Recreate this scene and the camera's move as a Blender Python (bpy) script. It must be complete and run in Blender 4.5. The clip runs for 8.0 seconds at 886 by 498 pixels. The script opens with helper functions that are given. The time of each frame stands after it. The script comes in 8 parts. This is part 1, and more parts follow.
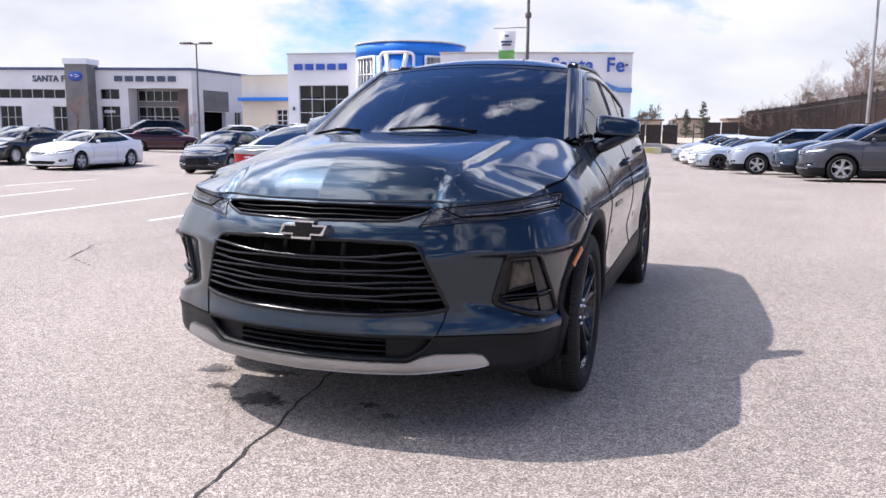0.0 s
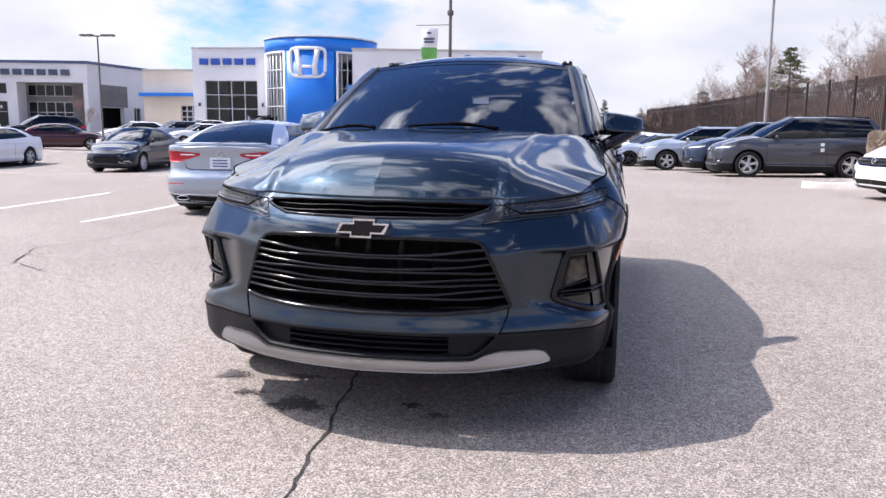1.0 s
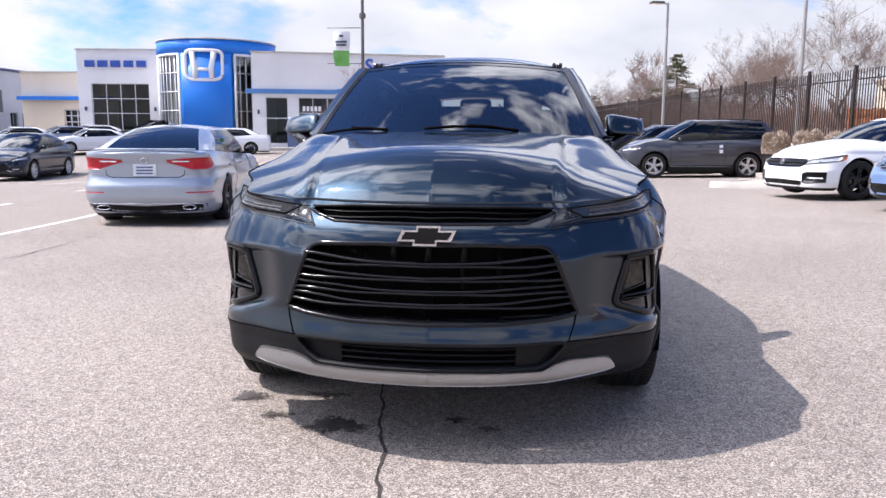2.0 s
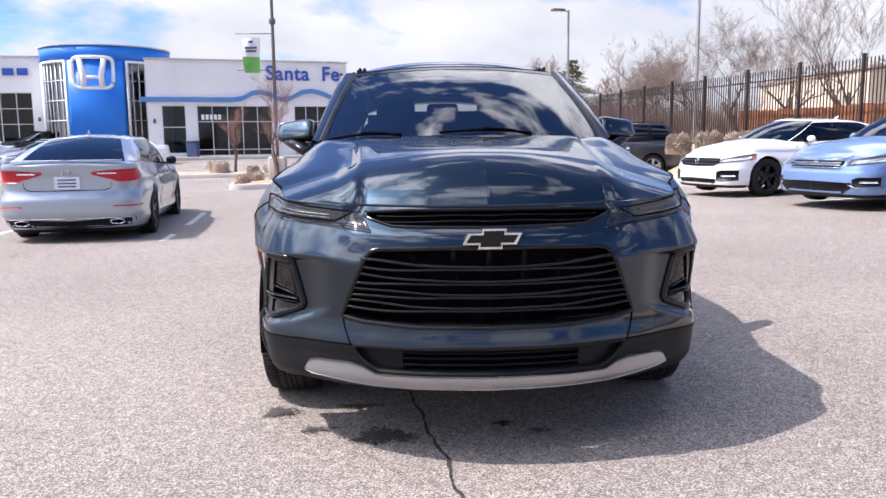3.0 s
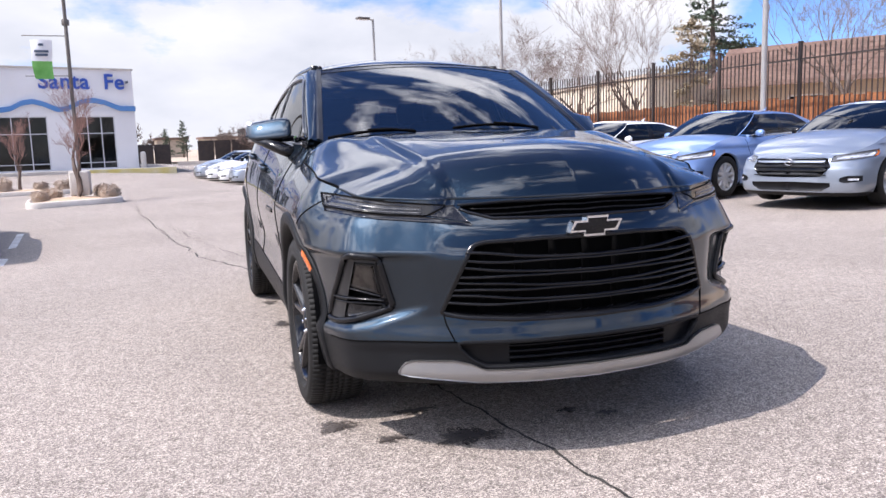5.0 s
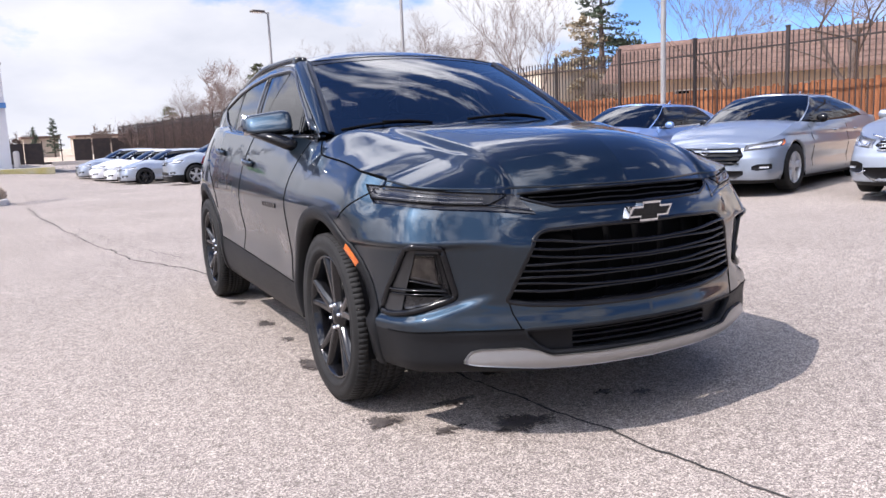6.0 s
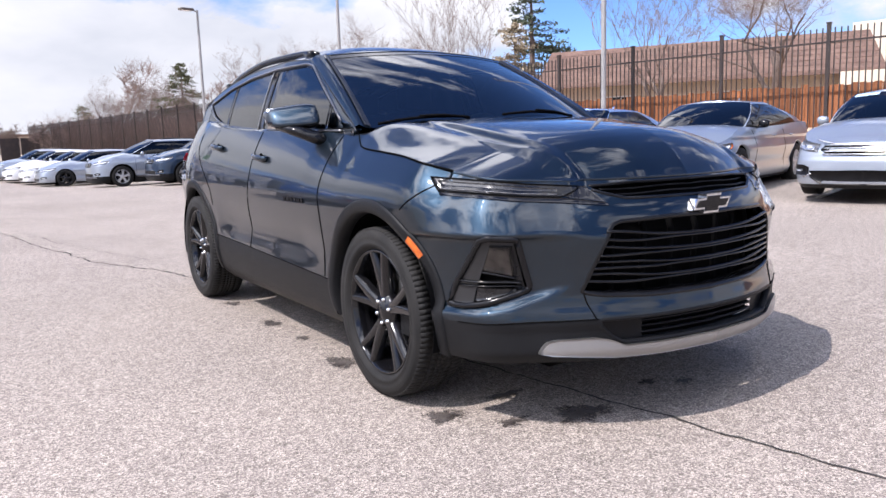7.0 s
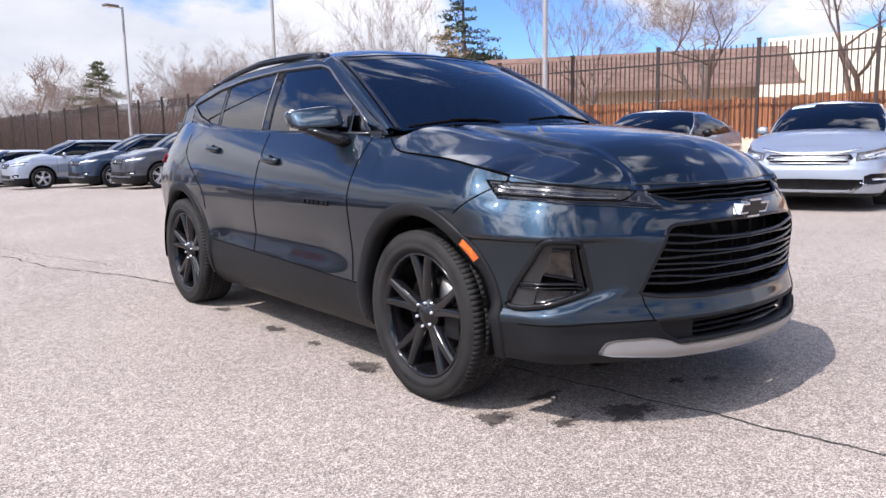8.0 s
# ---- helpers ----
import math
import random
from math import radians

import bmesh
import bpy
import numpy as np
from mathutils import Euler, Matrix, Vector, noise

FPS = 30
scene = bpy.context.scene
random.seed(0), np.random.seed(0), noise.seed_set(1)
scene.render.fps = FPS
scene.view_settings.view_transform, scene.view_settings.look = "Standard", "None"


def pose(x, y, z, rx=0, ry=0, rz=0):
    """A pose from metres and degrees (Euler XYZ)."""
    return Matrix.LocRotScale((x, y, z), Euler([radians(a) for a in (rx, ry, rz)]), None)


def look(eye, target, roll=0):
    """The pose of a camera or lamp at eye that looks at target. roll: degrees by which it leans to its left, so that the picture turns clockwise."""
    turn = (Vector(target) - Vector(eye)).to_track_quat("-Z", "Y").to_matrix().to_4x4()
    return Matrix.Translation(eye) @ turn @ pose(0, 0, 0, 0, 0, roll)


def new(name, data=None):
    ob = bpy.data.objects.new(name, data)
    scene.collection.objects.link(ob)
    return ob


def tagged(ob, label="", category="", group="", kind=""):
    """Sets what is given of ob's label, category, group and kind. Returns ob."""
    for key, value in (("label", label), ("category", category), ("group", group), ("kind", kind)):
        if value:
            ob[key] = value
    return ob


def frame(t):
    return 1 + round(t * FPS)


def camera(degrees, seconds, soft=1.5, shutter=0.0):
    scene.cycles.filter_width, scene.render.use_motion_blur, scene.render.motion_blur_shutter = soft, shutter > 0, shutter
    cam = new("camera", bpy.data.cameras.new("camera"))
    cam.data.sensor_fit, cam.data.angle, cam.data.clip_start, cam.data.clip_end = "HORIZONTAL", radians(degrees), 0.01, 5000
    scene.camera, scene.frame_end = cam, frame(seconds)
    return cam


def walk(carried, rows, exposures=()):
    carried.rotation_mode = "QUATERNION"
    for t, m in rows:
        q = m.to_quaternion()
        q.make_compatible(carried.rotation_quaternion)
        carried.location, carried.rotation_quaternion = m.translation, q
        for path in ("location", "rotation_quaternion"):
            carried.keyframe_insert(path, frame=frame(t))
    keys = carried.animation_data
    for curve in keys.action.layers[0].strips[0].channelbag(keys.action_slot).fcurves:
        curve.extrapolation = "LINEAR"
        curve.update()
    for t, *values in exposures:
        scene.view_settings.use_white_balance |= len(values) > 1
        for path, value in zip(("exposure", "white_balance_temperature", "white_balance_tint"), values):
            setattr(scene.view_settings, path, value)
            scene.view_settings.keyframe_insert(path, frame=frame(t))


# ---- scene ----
cam = camera(60.2, 8.0)
PATH = [
    (0, (1.543, -2.603, 1.24), (0.87, -0.744, 0.934), 0.5),
    (0.5, (1.232, -2.72, 1.238), (0.679, -0.822, 0.932), 1.7),
    (1, (0.957, -2.757, 1.232), (0.52, -0.831, 0.921), 0.6),
    (1.5, (0.634, -2.725, 1.226), (0.328, -0.772, 0.919), 0.4),
    (3, (-0.29, -2.71, 1.207), (-0.2, -0.732, 0.924), -0.6),
    (3.5, (-0.569, -2.682, 1.207), (-0.353, -0.712, 0.936), -1.2),
    (4, (-0.852, -2.632, 1.192), (-0.507, -0.679, 0.932), -1.4),
    (4.5, (-1.142, -2.572, 1.182), (-0.652, -0.651, 0.919), -1.2),
    (5, (-1.398, -2.46, 1.163), (-0.775, -0.578, 0.892), -1.8),
    (6.5, (-2.265, -2.086, 1.166), (-1.274, -0.374, 0.871), -2.2),
    (7, (-2.485, -1.937, 1.137), (-1.42, -0.269, 0.849), -1.8),
    (7.5, (-2.696, -1.795, 1.139), (-1.556, -0.176, 0.856), -1.3),
    (8, (-2.925, -1.638, 1.142), (-1.693, -0.088, 0.863), -1.0),
]
walk(cam, [(t, look(eye, target, roll)) for t, eye, target, roll in PATH], exposures=[(0.0, 0.37, 6330, 17), (8.0, 0.37, 6330, 17)])

# ---------------------------------------------------------------- light
SUN_TO = Vector((-0.602, -0.02, 0.80)).normalized()
world = bpy.data.worlds.new("sky")
scene.world = world
world.use_nodes = True
wn, wl = world.node_tree.nodes, world.node_tree.links
wn.clear()
w_out = wn.new("ShaderNodeOutputWorld")
w_bg = wn.new("ShaderNodeBackground")
w_sky = wn.new("ShaderNodeTexSky")
w_sky.sky_type = "NISHITA"
w_sky.sun_disc = False
w_sky.sun_elevation = math.asin(SUN_TO.z)
w_sky.sun_rotation = math.atan2(SUN_TO.x, SUN_TO.y)
w_sky.altitude = 2000
w_co = wn.new("ShaderNodeTexCoord")
w_map = wn.new("ShaderNodeMapping")
w_map.inputs["Scale"].default_value = (1.0, 1.0, 2.2)
w_map.inputs["Location"].default_value = (0.35, 0.2, 0.0)
w_n = wn.new("ShaderNodeTexNoise")
w_n.inputs["Scale"].default_value = 2.7
w_n.inputs["Detail"].default_value = 9.0
w_n.inputs["Roughness"].default_value = 0.58
w_r = wn.new("ShaderNodeValToRGB")
w_r.color_ramp.elements[0].position = 0.485
w_r.color_ramp.elements[1].position = 0.59
w_n2 = wn.new("ShaderNodeTexNoise")
w_n2.inputs["Scale"].default_value = 3.7
w_n2.inputs["Detail"].default_value = 7.0
w_r2 = wn.new("ShaderNodeValToRGB")
w_r2.color_ramp.elements[0].position = 0.36
w_r2.color_ramp.elements[0].color = (5.9, 6.3, 6.8, 1)
w_r2.color_ramp.elements[1].position = 0.62
w_r2.color_ramp.elements[1].color = (8.3, 8.5, 8.7, 1)
w_mix = wn.new("ShaderNodeMix")
w_mix.data_type = "RGBA"
wl.new(w_co.outputs["Generated"], w_map.inputs["Vector"])
wl.new(w_map.outputs["Vector"], w_n.inputs["Vector"])
wl.new(w_map.outputs["Vector"], w_n2.inputs["Vector"])
w_sep = wn.new("ShaderNodeSeparateXYZ")
w_den = wn.new("ShaderNodeMapRange")
w_den.inputs["From Min"].default_value, w_den.inputs["From Max"].default_value = 0.02, 0.55
w_den.inputs["To Min"].default_value, w_den.inputs["To Max"].default_value = 0.12, -0.022
# more cloud towards the west, wider gaps towards the east
w_side = wn.new("ShaderNodeMath")
w_side.operation = "MULTIPLY_ADD"
w_side.inputs[1].default_value = -0.06
w_add = wn.new("ShaderNodeMath")
wl.new(w_co.outputs["Generated"], w_sep.inputs["Vector"])
wl.new(w_sep.outputs["Z"], w_den.inputs["Value"])
wl.new(w_n.outputs["Fac"], w_add.inputs[0])
wl.new(w_sep.outputs["X"], w_side.inputs[0])
wl.new(w_den.outputs["Result"], w_side.inputs[2])
wl.new(w_side.outputs["Value"], w_add.inputs[1])
wl.new(w_add.outputs["Value"], w_r.inputs["Fac"])
wl.new(w_n2.outputs["Fac"], w_r2.inputs["Fac"])
wl.new(w_r.outputs["Color"], w_mix.inputs["Factor"])
w_blue = wn.new("ShaderNodeMix")
w_blue.data_type, w_blue.blend_type = "RGBA", "MULTIPLY"
w_blue.inputs["Factor"].default_value = 1.0
w_blue.inputs["B"].default_value = (0.85, 1.2, 1.75, 1)
wl.new(w_sky.outputs["Color"], w_blue.inputs["A"])
wl.new(w_blue.outputs["Result"], w_mix.inputs["A"])
w_lit = wn.new("ShaderNodeMapRange")
w_lit.inputs["From Min"].default_value, w_lit.inputs["From Max"].default_value = 0.22, 0.60
w_lit.inputs["To Min"].default_value, w_lit.inputs["To Max"].default_value = 1.0, 2.9
wl.new(w_sep.outputs["Z"], w_lit.inputs["Value"])
w_mul = wn.new("ShaderNodeMix")
w_mul.data_type, w_mul.blend_type = "RGBA", "MULTIPLY"
w_mul.inputs["Factor"].default_value = 1.0
wl.new(w_r2.outputs["Color"], w_mul.inputs["A"])
w_dot = wn.new("ShaderNodeVectorMath")
w_dot.operation = "DOT_PRODUCT"
w_dot.inputs[1].default_value = SUN_TO
wl.new(w_co.outputs["Generated"], w_dot.inputs[0])
w_glow = wn.new("ShaderNodeMapRange")
w_glow.interpolation_type = "SMOOTHSTEP"
w_glow.inputs["From Min"].default_value, w_glow.inputs["From Max"].default_value = 0.55, 1.0
w_glow.inputs["To Min"].default_value, w_glow.inputs["To Max"].default_value = 1.0, 2.0
wl.new(w_dot.outputs["Value"], w_glow.inputs["Value"])
w_both = wn.new("ShaderNodeMath")
w_both.operation = "MULTIPLY"
wl.new(w_lit.outputs["Result"], w_both.inputs[0])
wl.new(w_glow.outputs["Result"], w_both.inputs[1])
wl.new(w_both.outputs["Value"], w_mul.inputs["B"])
wl.new(w_mul.outputs["Result"], w_mix.inputs["B"])
wl.new(w_mix.outputs["Result"], w_bg.inputs["Color"])
w_bg.inputs["Strength"].default_value = 0.096
wl.new(w_bg.outputs["Background"], w_out.inputs["Surface"])

sun_data = bpy.data.lights.new("sun", "SUN")
sun_data.energy = 4.6
sun_data.angle = radians(0.53)
sun_data.color = (1.0, 0.955, 0.89)
sun = new("sun", sun_data)
sun.matrix_world = look(SUN_TO * 50, (0, 0, 0))

# ---------------------------------------------------------------- materials
def principled(name, color, rough=0.5, metal=0.0, coat=0.0, coat_rough=0.03, spec=0.5):
    m = bpy.data.materials.new(name)
    m.use_nodes = True
    b = m.node_tree.nodes["Principled BSDF"]
    b.inputs["Base Color"].default_value = (*color, 1)
    b.inputs["Roughness"].default_value = rough
    b.inputs["Metallic"].default_value = metal
    b.inputs["Coat Weight"].default_value = coat
    b.inputs["Coat Roughness"].default_value = coat_rough
    b.inputs["Specular IOR Level"].default_value = spec
    return m, b, m.node_tree.nodes, m.node_tree.links


def varied(name, color, other, scale, rough=0.6, fine=None, bump=0.0, bump_scale=60.0, metal=0.0, coat=0.0,
           spread=(0.35, 0.65), stretch=(1, 1, 1), per_piece=0.0, rough_to=None, spec=0.5):
    """A surface of two colours in broad patches with a fine grain, wear in its gloss and a fine relief."""
    m, b, n, l = principled(name, color, rough, metal, coat, spec=spec)
    co = n.new("ShaderNodeTexCoord")
    mp = n.new("ShaderNodeMapping")
    mp.inputs["Scale"].default_value = stretch
    l.new(co.outputs["Object"], mp.inputs["Vector"])
    big = n.new("ShaderNodeTexNoise")
    big.inputs["Scale"].default_value = scale
    big.inputs["Detail"].default_value = 5
    l.new(mp.outputs["Vector"], big.inputs["Vector"])
    ramp = n.new("ShaderNodeValToRGB")
    ramp.color_ramp.elements[0].position, ramp.color_ramp.elements[1].position = spread
    ramp.color_ramp.elements[0].color = (*color, 1)
    ramp.color_ramp.elements[1].color = (*other, 1)
    l.new(big.outputs["Fac"], ramp.inputs["Fac"])
    last = ramp.outputs["Color"]
    grain = n.new("ShaderNodeTexNoise")
    grain.inputs["Scale"].default_value = bump_scale
    grain.inputs["Detail"].default_value = 3
    l.new(mp.outputs["Vector"], grain.inputs["Vector"])
    if fine:
        mix = n.new("ShaderNodeMix")
        mix.data_type, mix.blend_type = "RGBA", "MULTIPLY"
        mix.inputs["Factor"].default_value = 1.0
        fr = n.new("ShaderNodeValToRGB")
        fr.color_ramp.elements[0].position, fr.color_ramp.elements[1].position = 0.3, 0.7
        fr.color_ramp.elements[0].color = (fine[0], fine[0], fine[0], 1)
        fr.color_ramp.elements[1].color = (fine[1], fine[1], fine[1], 1)
        l.new(grain.outputs["Fac"], fr.inputs["Fac"])
        l.new(last, mix.inputs["A"])
        l.new(fr.outputs["Color"], mix.inputs["B"])
        last = mix.outputs["Result"]
    if per_piece:
        oi = n.new("ShaderNodeObjectInfo")
        mr = n.new("ShaderNodeMapRange")
        mr.inputs["To Min"].default_value, mr.inputs["To Max"].default_value = 1 - per_piece, 1 + per_piece
        l.new(oi.outputs["Random"], mr.inputs["Value"])
        mix = n.new("ShaderNodeMix")
        mix.data_type, mix.blend_type = "RGBA", "MULTIPLY"
        mix.inputs["Factor"].default_value = 1.0
        l.new(last, mix.inputs["A"])
        l.new(mr.outputs["Result"], mix.inputs["B"])
        last = mix.outputs["Result"]
    l.new(last, b.inputs["Base Color"])
    if rough_to is not None:
        rr = n.new("ShaderNodeMapRange")
        rr.inputs["To Min"].default_value, rr.inputs["To Max"].default_value = rough, rough_to
        l.new(big.outputs["Fac"], rr.inputs["Value"])
        l.new(rr.outputs["Result"], b.inputs["Roughness"])
    if bump:
        bp = n.new("ShaderNodeBump")
        bp.inputs["Strength"].default_value = bump
        bp.inputs["Distance"].default_value = 0.01
        l.new(grain.outputs["Fac"], bp.inputs["Height"])
        l.new(bp.outputs["Normal"], b.inputs["Normal"])
    return m


def car_paint(name, color, metal=0.55, rough=0.38, flake=0.25, dust=0.0):
    m, b, n, l = principled(name, color, rough, metal, 1.0, 0.02, spec=0.1)
    co = n.new("ShaderNodeTexCoord")
    fl = n.new("ShaderNodeTexNoise")
    fl.inputs["Scale"].default_value = 900
    fl.inputs["Detail"].default_value = 1
    l.new(co.outputs["Object"], fl.inputs["Vector"])
    ramp = n.new("ShaderNodeValToRGB")
    ramp.color_ramp.elements[0].position, ramp.color_ramp.elements[1].position = 0.35, 0.7
    ramp.color_ramp.elements[0].color = (*[c * (1 - flake) for c in color], 1)
    ramp.color_ramp.elements[1].color = (*[min(1, c * (1 + flake)) for c in color], 1)
    l.new(fl.outputs["Fac"], ramp.inputs["Fac"])
    l.new(ramp.outputs["Color"], b.inputs["Base Color"])
    film = n.new("ShaderNodeTexNoise")
    film.inputs["Scale"].default_value = 3.0
    film.inputs["Detail"].default_value = 6
    l.new(co.outputs["Object"], film.inputs["Vector"])
    mr = n.new("ShaderNodeMapRange")
    mr.inputs["From Min"].default_value, mr.inputs["From Max"].default_value = 0.4, 0.75
    mr.inputs["To Min"].default_value, mr.inputs["To Max"].default_value = 0.015, 0.06 + dust
    l.new(film.outputs["Fac"], mr.inputs["Value"])
    l.new(mr.outputs["Result"], b.inputs["Coat Roughness"])
    wob = n.new("ShaderNodeTexNoise")
    wob.inputs["Scale"].default_value = 5.0
    l.new(co.outputs["Object"], wob.inputs["Vector"])
    bp = n.new("ShaderNodeBump")
    bp.inputs["Strength"].default_value = 0.05
    bp.inputs["Distance"].default_value = 0.02
    l.new(wob.outputs["Fac"], bp.inputs["Height"])
    l.new(bp.outputs["Normal"], b.inputs["Coat Normal"])
    return m


def glazing(name, tint, gloss=0.02, ior=1.5):
    """A thin tinted pane: it lets tinted light through and mirrors by Fresnel."""
    m = bpy.data.materials.new(name)
    m.use_nodes = True
    n, l = m.node_tree.nodes, m.node_tree.links
    n.clear()
    out = n.new("ShaderNodeOutputMaterial")
    mix = n.new("ShaderNodeMixShader")
    tr = n.new("ShaderNodeBsdfTransparent")
    tr.inputs["Color"].default_value = (*tint, 1)
    gl = n.new("ShaderNodeBsdfGlossy")
    gl.inputs["Roughness"].default_value = gloss
    fr = n.new("ShaderNodeFresnel")
    fr.inputs["IOR"].default_value = ior
    l.new(fr.outputs["Fac"], mix.inputs["Fac"])
    l.new(tr.outputs["BSDF"], mix.inputs[1])
    l.new(gl.outputs["BSDF"], mix.inputs[2])
    l.new(mix.outputs["Shader"], out.inputs["Surface"])
    return m


def asphalt_material():
    m, b, n, l = principled("worn_asphalt", (0.3, 0.27, 0.25), 0.85, spec=0.35)
    co = n.new("ShaderNodeTexCoord")
    chips = n.new("ShaderNodeTexVoronoi")
    chips.inputs["Scale"].default_value = 185
    l.new(co.outputs["Object"], chips.inputs["Vector"])
    tone = n.new("ShaderNodeValToRGB")
    e = tone.color_ramp.elements
    e[0].position, e[0].color = 0.0, (0.117, 0.099, 0.087, 1)
    e[1].position, e[1].color = 1.0, (0.535, 0.465, 0.398, 1)
    mid = tone.color_ramp.elements.new(0.5)
    mid.color = (0.257, 0.219, 0.192, 1)
    sep = n.new("ShaderNodeSeparateColor")
    l.new(chips.outputs["Color"], sep.inputs["Color"])
    l.new(sep.outputs["Red"], tone.inputs["Fac"])
    big = n.new("ShaderNodeTexNoise")
    big.inputs["Scale"].default_value = 0.35
    big.inputs["Detail"].default_value = 7
    big.inputs["Roughness"].default_value = 0.6
    l.new(co.outputs["Object"], big.inputs["Vector"])
    br = n.new("ShaderNodeMapRange")
    br.inputs["From Min"].default_value, br.inputs["From Max"].default_value = 0.3, 0.7
    br.inputs["To Min"].default_value, br.inputs["To Max"].default_value = 0.86, 1.12
    l.new(big.outputs["Fac"], br.inputs["Value"])
    mid_n = n.new("ShaderNodeTexNoise")
    mid_n.inputs["Scale"].default_value = 22
    mid_n.inputs["Detail"].default_value = 4
    l.new(co.outputs["Object"], mid_n.inputs["Vector"])
    mr = n.new("ShaderNodeMapRange")
    mr.inputs["From Min"].default_value, mr.inputs["From Max"].default_value = 0.3, 0.7
    mr.inputs["To Min"].default_value, mr.inputs["To Max"].default_value = 0.82, 1.15
    l.new(mid_n.outputs["Fac"], mr.inputs["Value"])
    mul = n.new("ShaderNodeMath")
    mul.operation = "MULTIPLY"
    l.new(br.outputs["Result"], mul.inputs[0])
    l.new(mr.outputs["Result"], mul.inputs[1])
    mix = n.new("ShaderNodeMix")
    mix.data_type, mix.blend_type = "RGBA", "MULTIPLY"
    mix.inputs["Factor"].default_value = 1.0
    l.new(tone.outputs["Color"], mix.inputs["A"])
    l.new(mul.outputs["Value"], mix.inputs["B"])
    l.new(mix.outputs["Result"], b.inputs["Base Color"])
    bp = n.new("ShaderNodeBump")
    bp.inputs["Strength"].default_value = 0.5
    bp.inputs["Distance"].default_value = 0.006
    l.new(chips.outputs["Distance"], bp.inputs["Height"])
    l.new(bp.outputs["Normal"], b.inputs["Normal"])
    return m


M_ASPHALT = asphalt_material()
M_FRESHASPHALT = varied("dark_lane_asphalt", (0.060, 0.055, 0.055), (0.085, 0.078, 0.076), 0.5, 0.85, fine=(0.8, 1.15), bump=0.3, bump_scale=60)
M_CRACK = varied("crack_dirt", (0.02, 0.018, 0.016), (0.05, 0.045, 0.04), 30, 0.95)
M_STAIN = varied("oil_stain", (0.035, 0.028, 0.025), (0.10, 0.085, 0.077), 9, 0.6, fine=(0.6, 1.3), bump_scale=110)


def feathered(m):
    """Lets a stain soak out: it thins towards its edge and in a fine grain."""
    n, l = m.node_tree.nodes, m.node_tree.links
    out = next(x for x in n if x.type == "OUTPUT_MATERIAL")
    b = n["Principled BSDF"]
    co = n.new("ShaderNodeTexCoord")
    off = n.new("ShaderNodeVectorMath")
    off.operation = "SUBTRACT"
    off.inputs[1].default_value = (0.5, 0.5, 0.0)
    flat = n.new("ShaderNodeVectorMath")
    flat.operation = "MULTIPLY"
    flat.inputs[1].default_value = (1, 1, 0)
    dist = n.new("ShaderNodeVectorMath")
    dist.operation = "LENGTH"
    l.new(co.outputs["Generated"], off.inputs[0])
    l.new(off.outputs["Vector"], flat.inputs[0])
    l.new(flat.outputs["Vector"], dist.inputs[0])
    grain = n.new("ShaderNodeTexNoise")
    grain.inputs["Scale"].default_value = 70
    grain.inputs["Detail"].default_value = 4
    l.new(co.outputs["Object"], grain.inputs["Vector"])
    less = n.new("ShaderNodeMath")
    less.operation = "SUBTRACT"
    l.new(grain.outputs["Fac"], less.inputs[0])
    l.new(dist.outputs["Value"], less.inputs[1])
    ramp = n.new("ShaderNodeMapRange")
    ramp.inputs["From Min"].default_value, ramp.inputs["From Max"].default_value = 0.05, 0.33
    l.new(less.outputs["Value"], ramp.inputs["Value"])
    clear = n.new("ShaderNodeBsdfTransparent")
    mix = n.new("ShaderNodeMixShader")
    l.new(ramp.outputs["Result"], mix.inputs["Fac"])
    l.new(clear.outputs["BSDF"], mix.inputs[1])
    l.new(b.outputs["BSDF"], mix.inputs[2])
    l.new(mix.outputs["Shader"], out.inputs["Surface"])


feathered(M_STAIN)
M_LINE = varied("road_paint", (0.78, 0.77, 0.74), (0.55, 0.52, 0.49), 4, 0.7, fine=(0.75, 1.08), bump_scale=90, bump=0.2)
M_CONCRETE = varied("concrete", (0.58, 0.54, 0.49), (0.46, 0.42, 0.38), 1.5, 0.85, fine=(0.85, 1.1), bump=0.3, bump_scale=70)
M_GRAVEL = varied("tan_gravel", (0.47, 0.33, 0.22), (0.60, 0.45, 0.32), 0.8, 0.95, fine=(0.6, 1.25), bump=0.8, bump_scale=28)
M_DIRT = varied("dry_ground", (0.42, 0.33, 0.24), (0.5, 0.41, 0.31), 0.15, 0.95, fine=(0.75, 1.15), bump=0.5, bump_scale=9)
M_PAINT = car_paint("dark_slate_paint", (0.0135, 0.0245, 0.0370), 1.0, 0.41)
M_CLAD = varied("grained_black_plastic", (0.006, 0.0062, 0.007), (0.010, 0.0104, 0.0115), 3, 0.42, bump=0.12, bump_scale=420, rough_to=0.55, spec=0.18)
M_STRIP = varied("grey_lamp_strip", (0.05, 0.05, 0.054), (0.12, 0.12, 0.12), 25, 0.15, coat=1.0)
M_DAYLAMP = varied("smoked_light_strip", (0.010, 0.010, 0.011), (0.026, 0.025, 0.025), 25, 0.25, coat=0.5)
M_GLOSS = varied("gloss_black", (0.004, 0.004, 0.005), (0.008, 0.008, 0.009), 4, 0.09, rough_to=0.2, spec=0.28)
M_PIANO = varied("piano_black", (0.003, 0.003, 0.0045), (0.005, 0.005, 0.007), 4, 0.25, coat=1.0, spec=0.0)
M_TRIM = varied("satin_grey_trim", (0.16, 0.16, 0.165), (0.22, 0.22, 0.225), 8, 0.28, metal=0.8, rough_to=0.36)
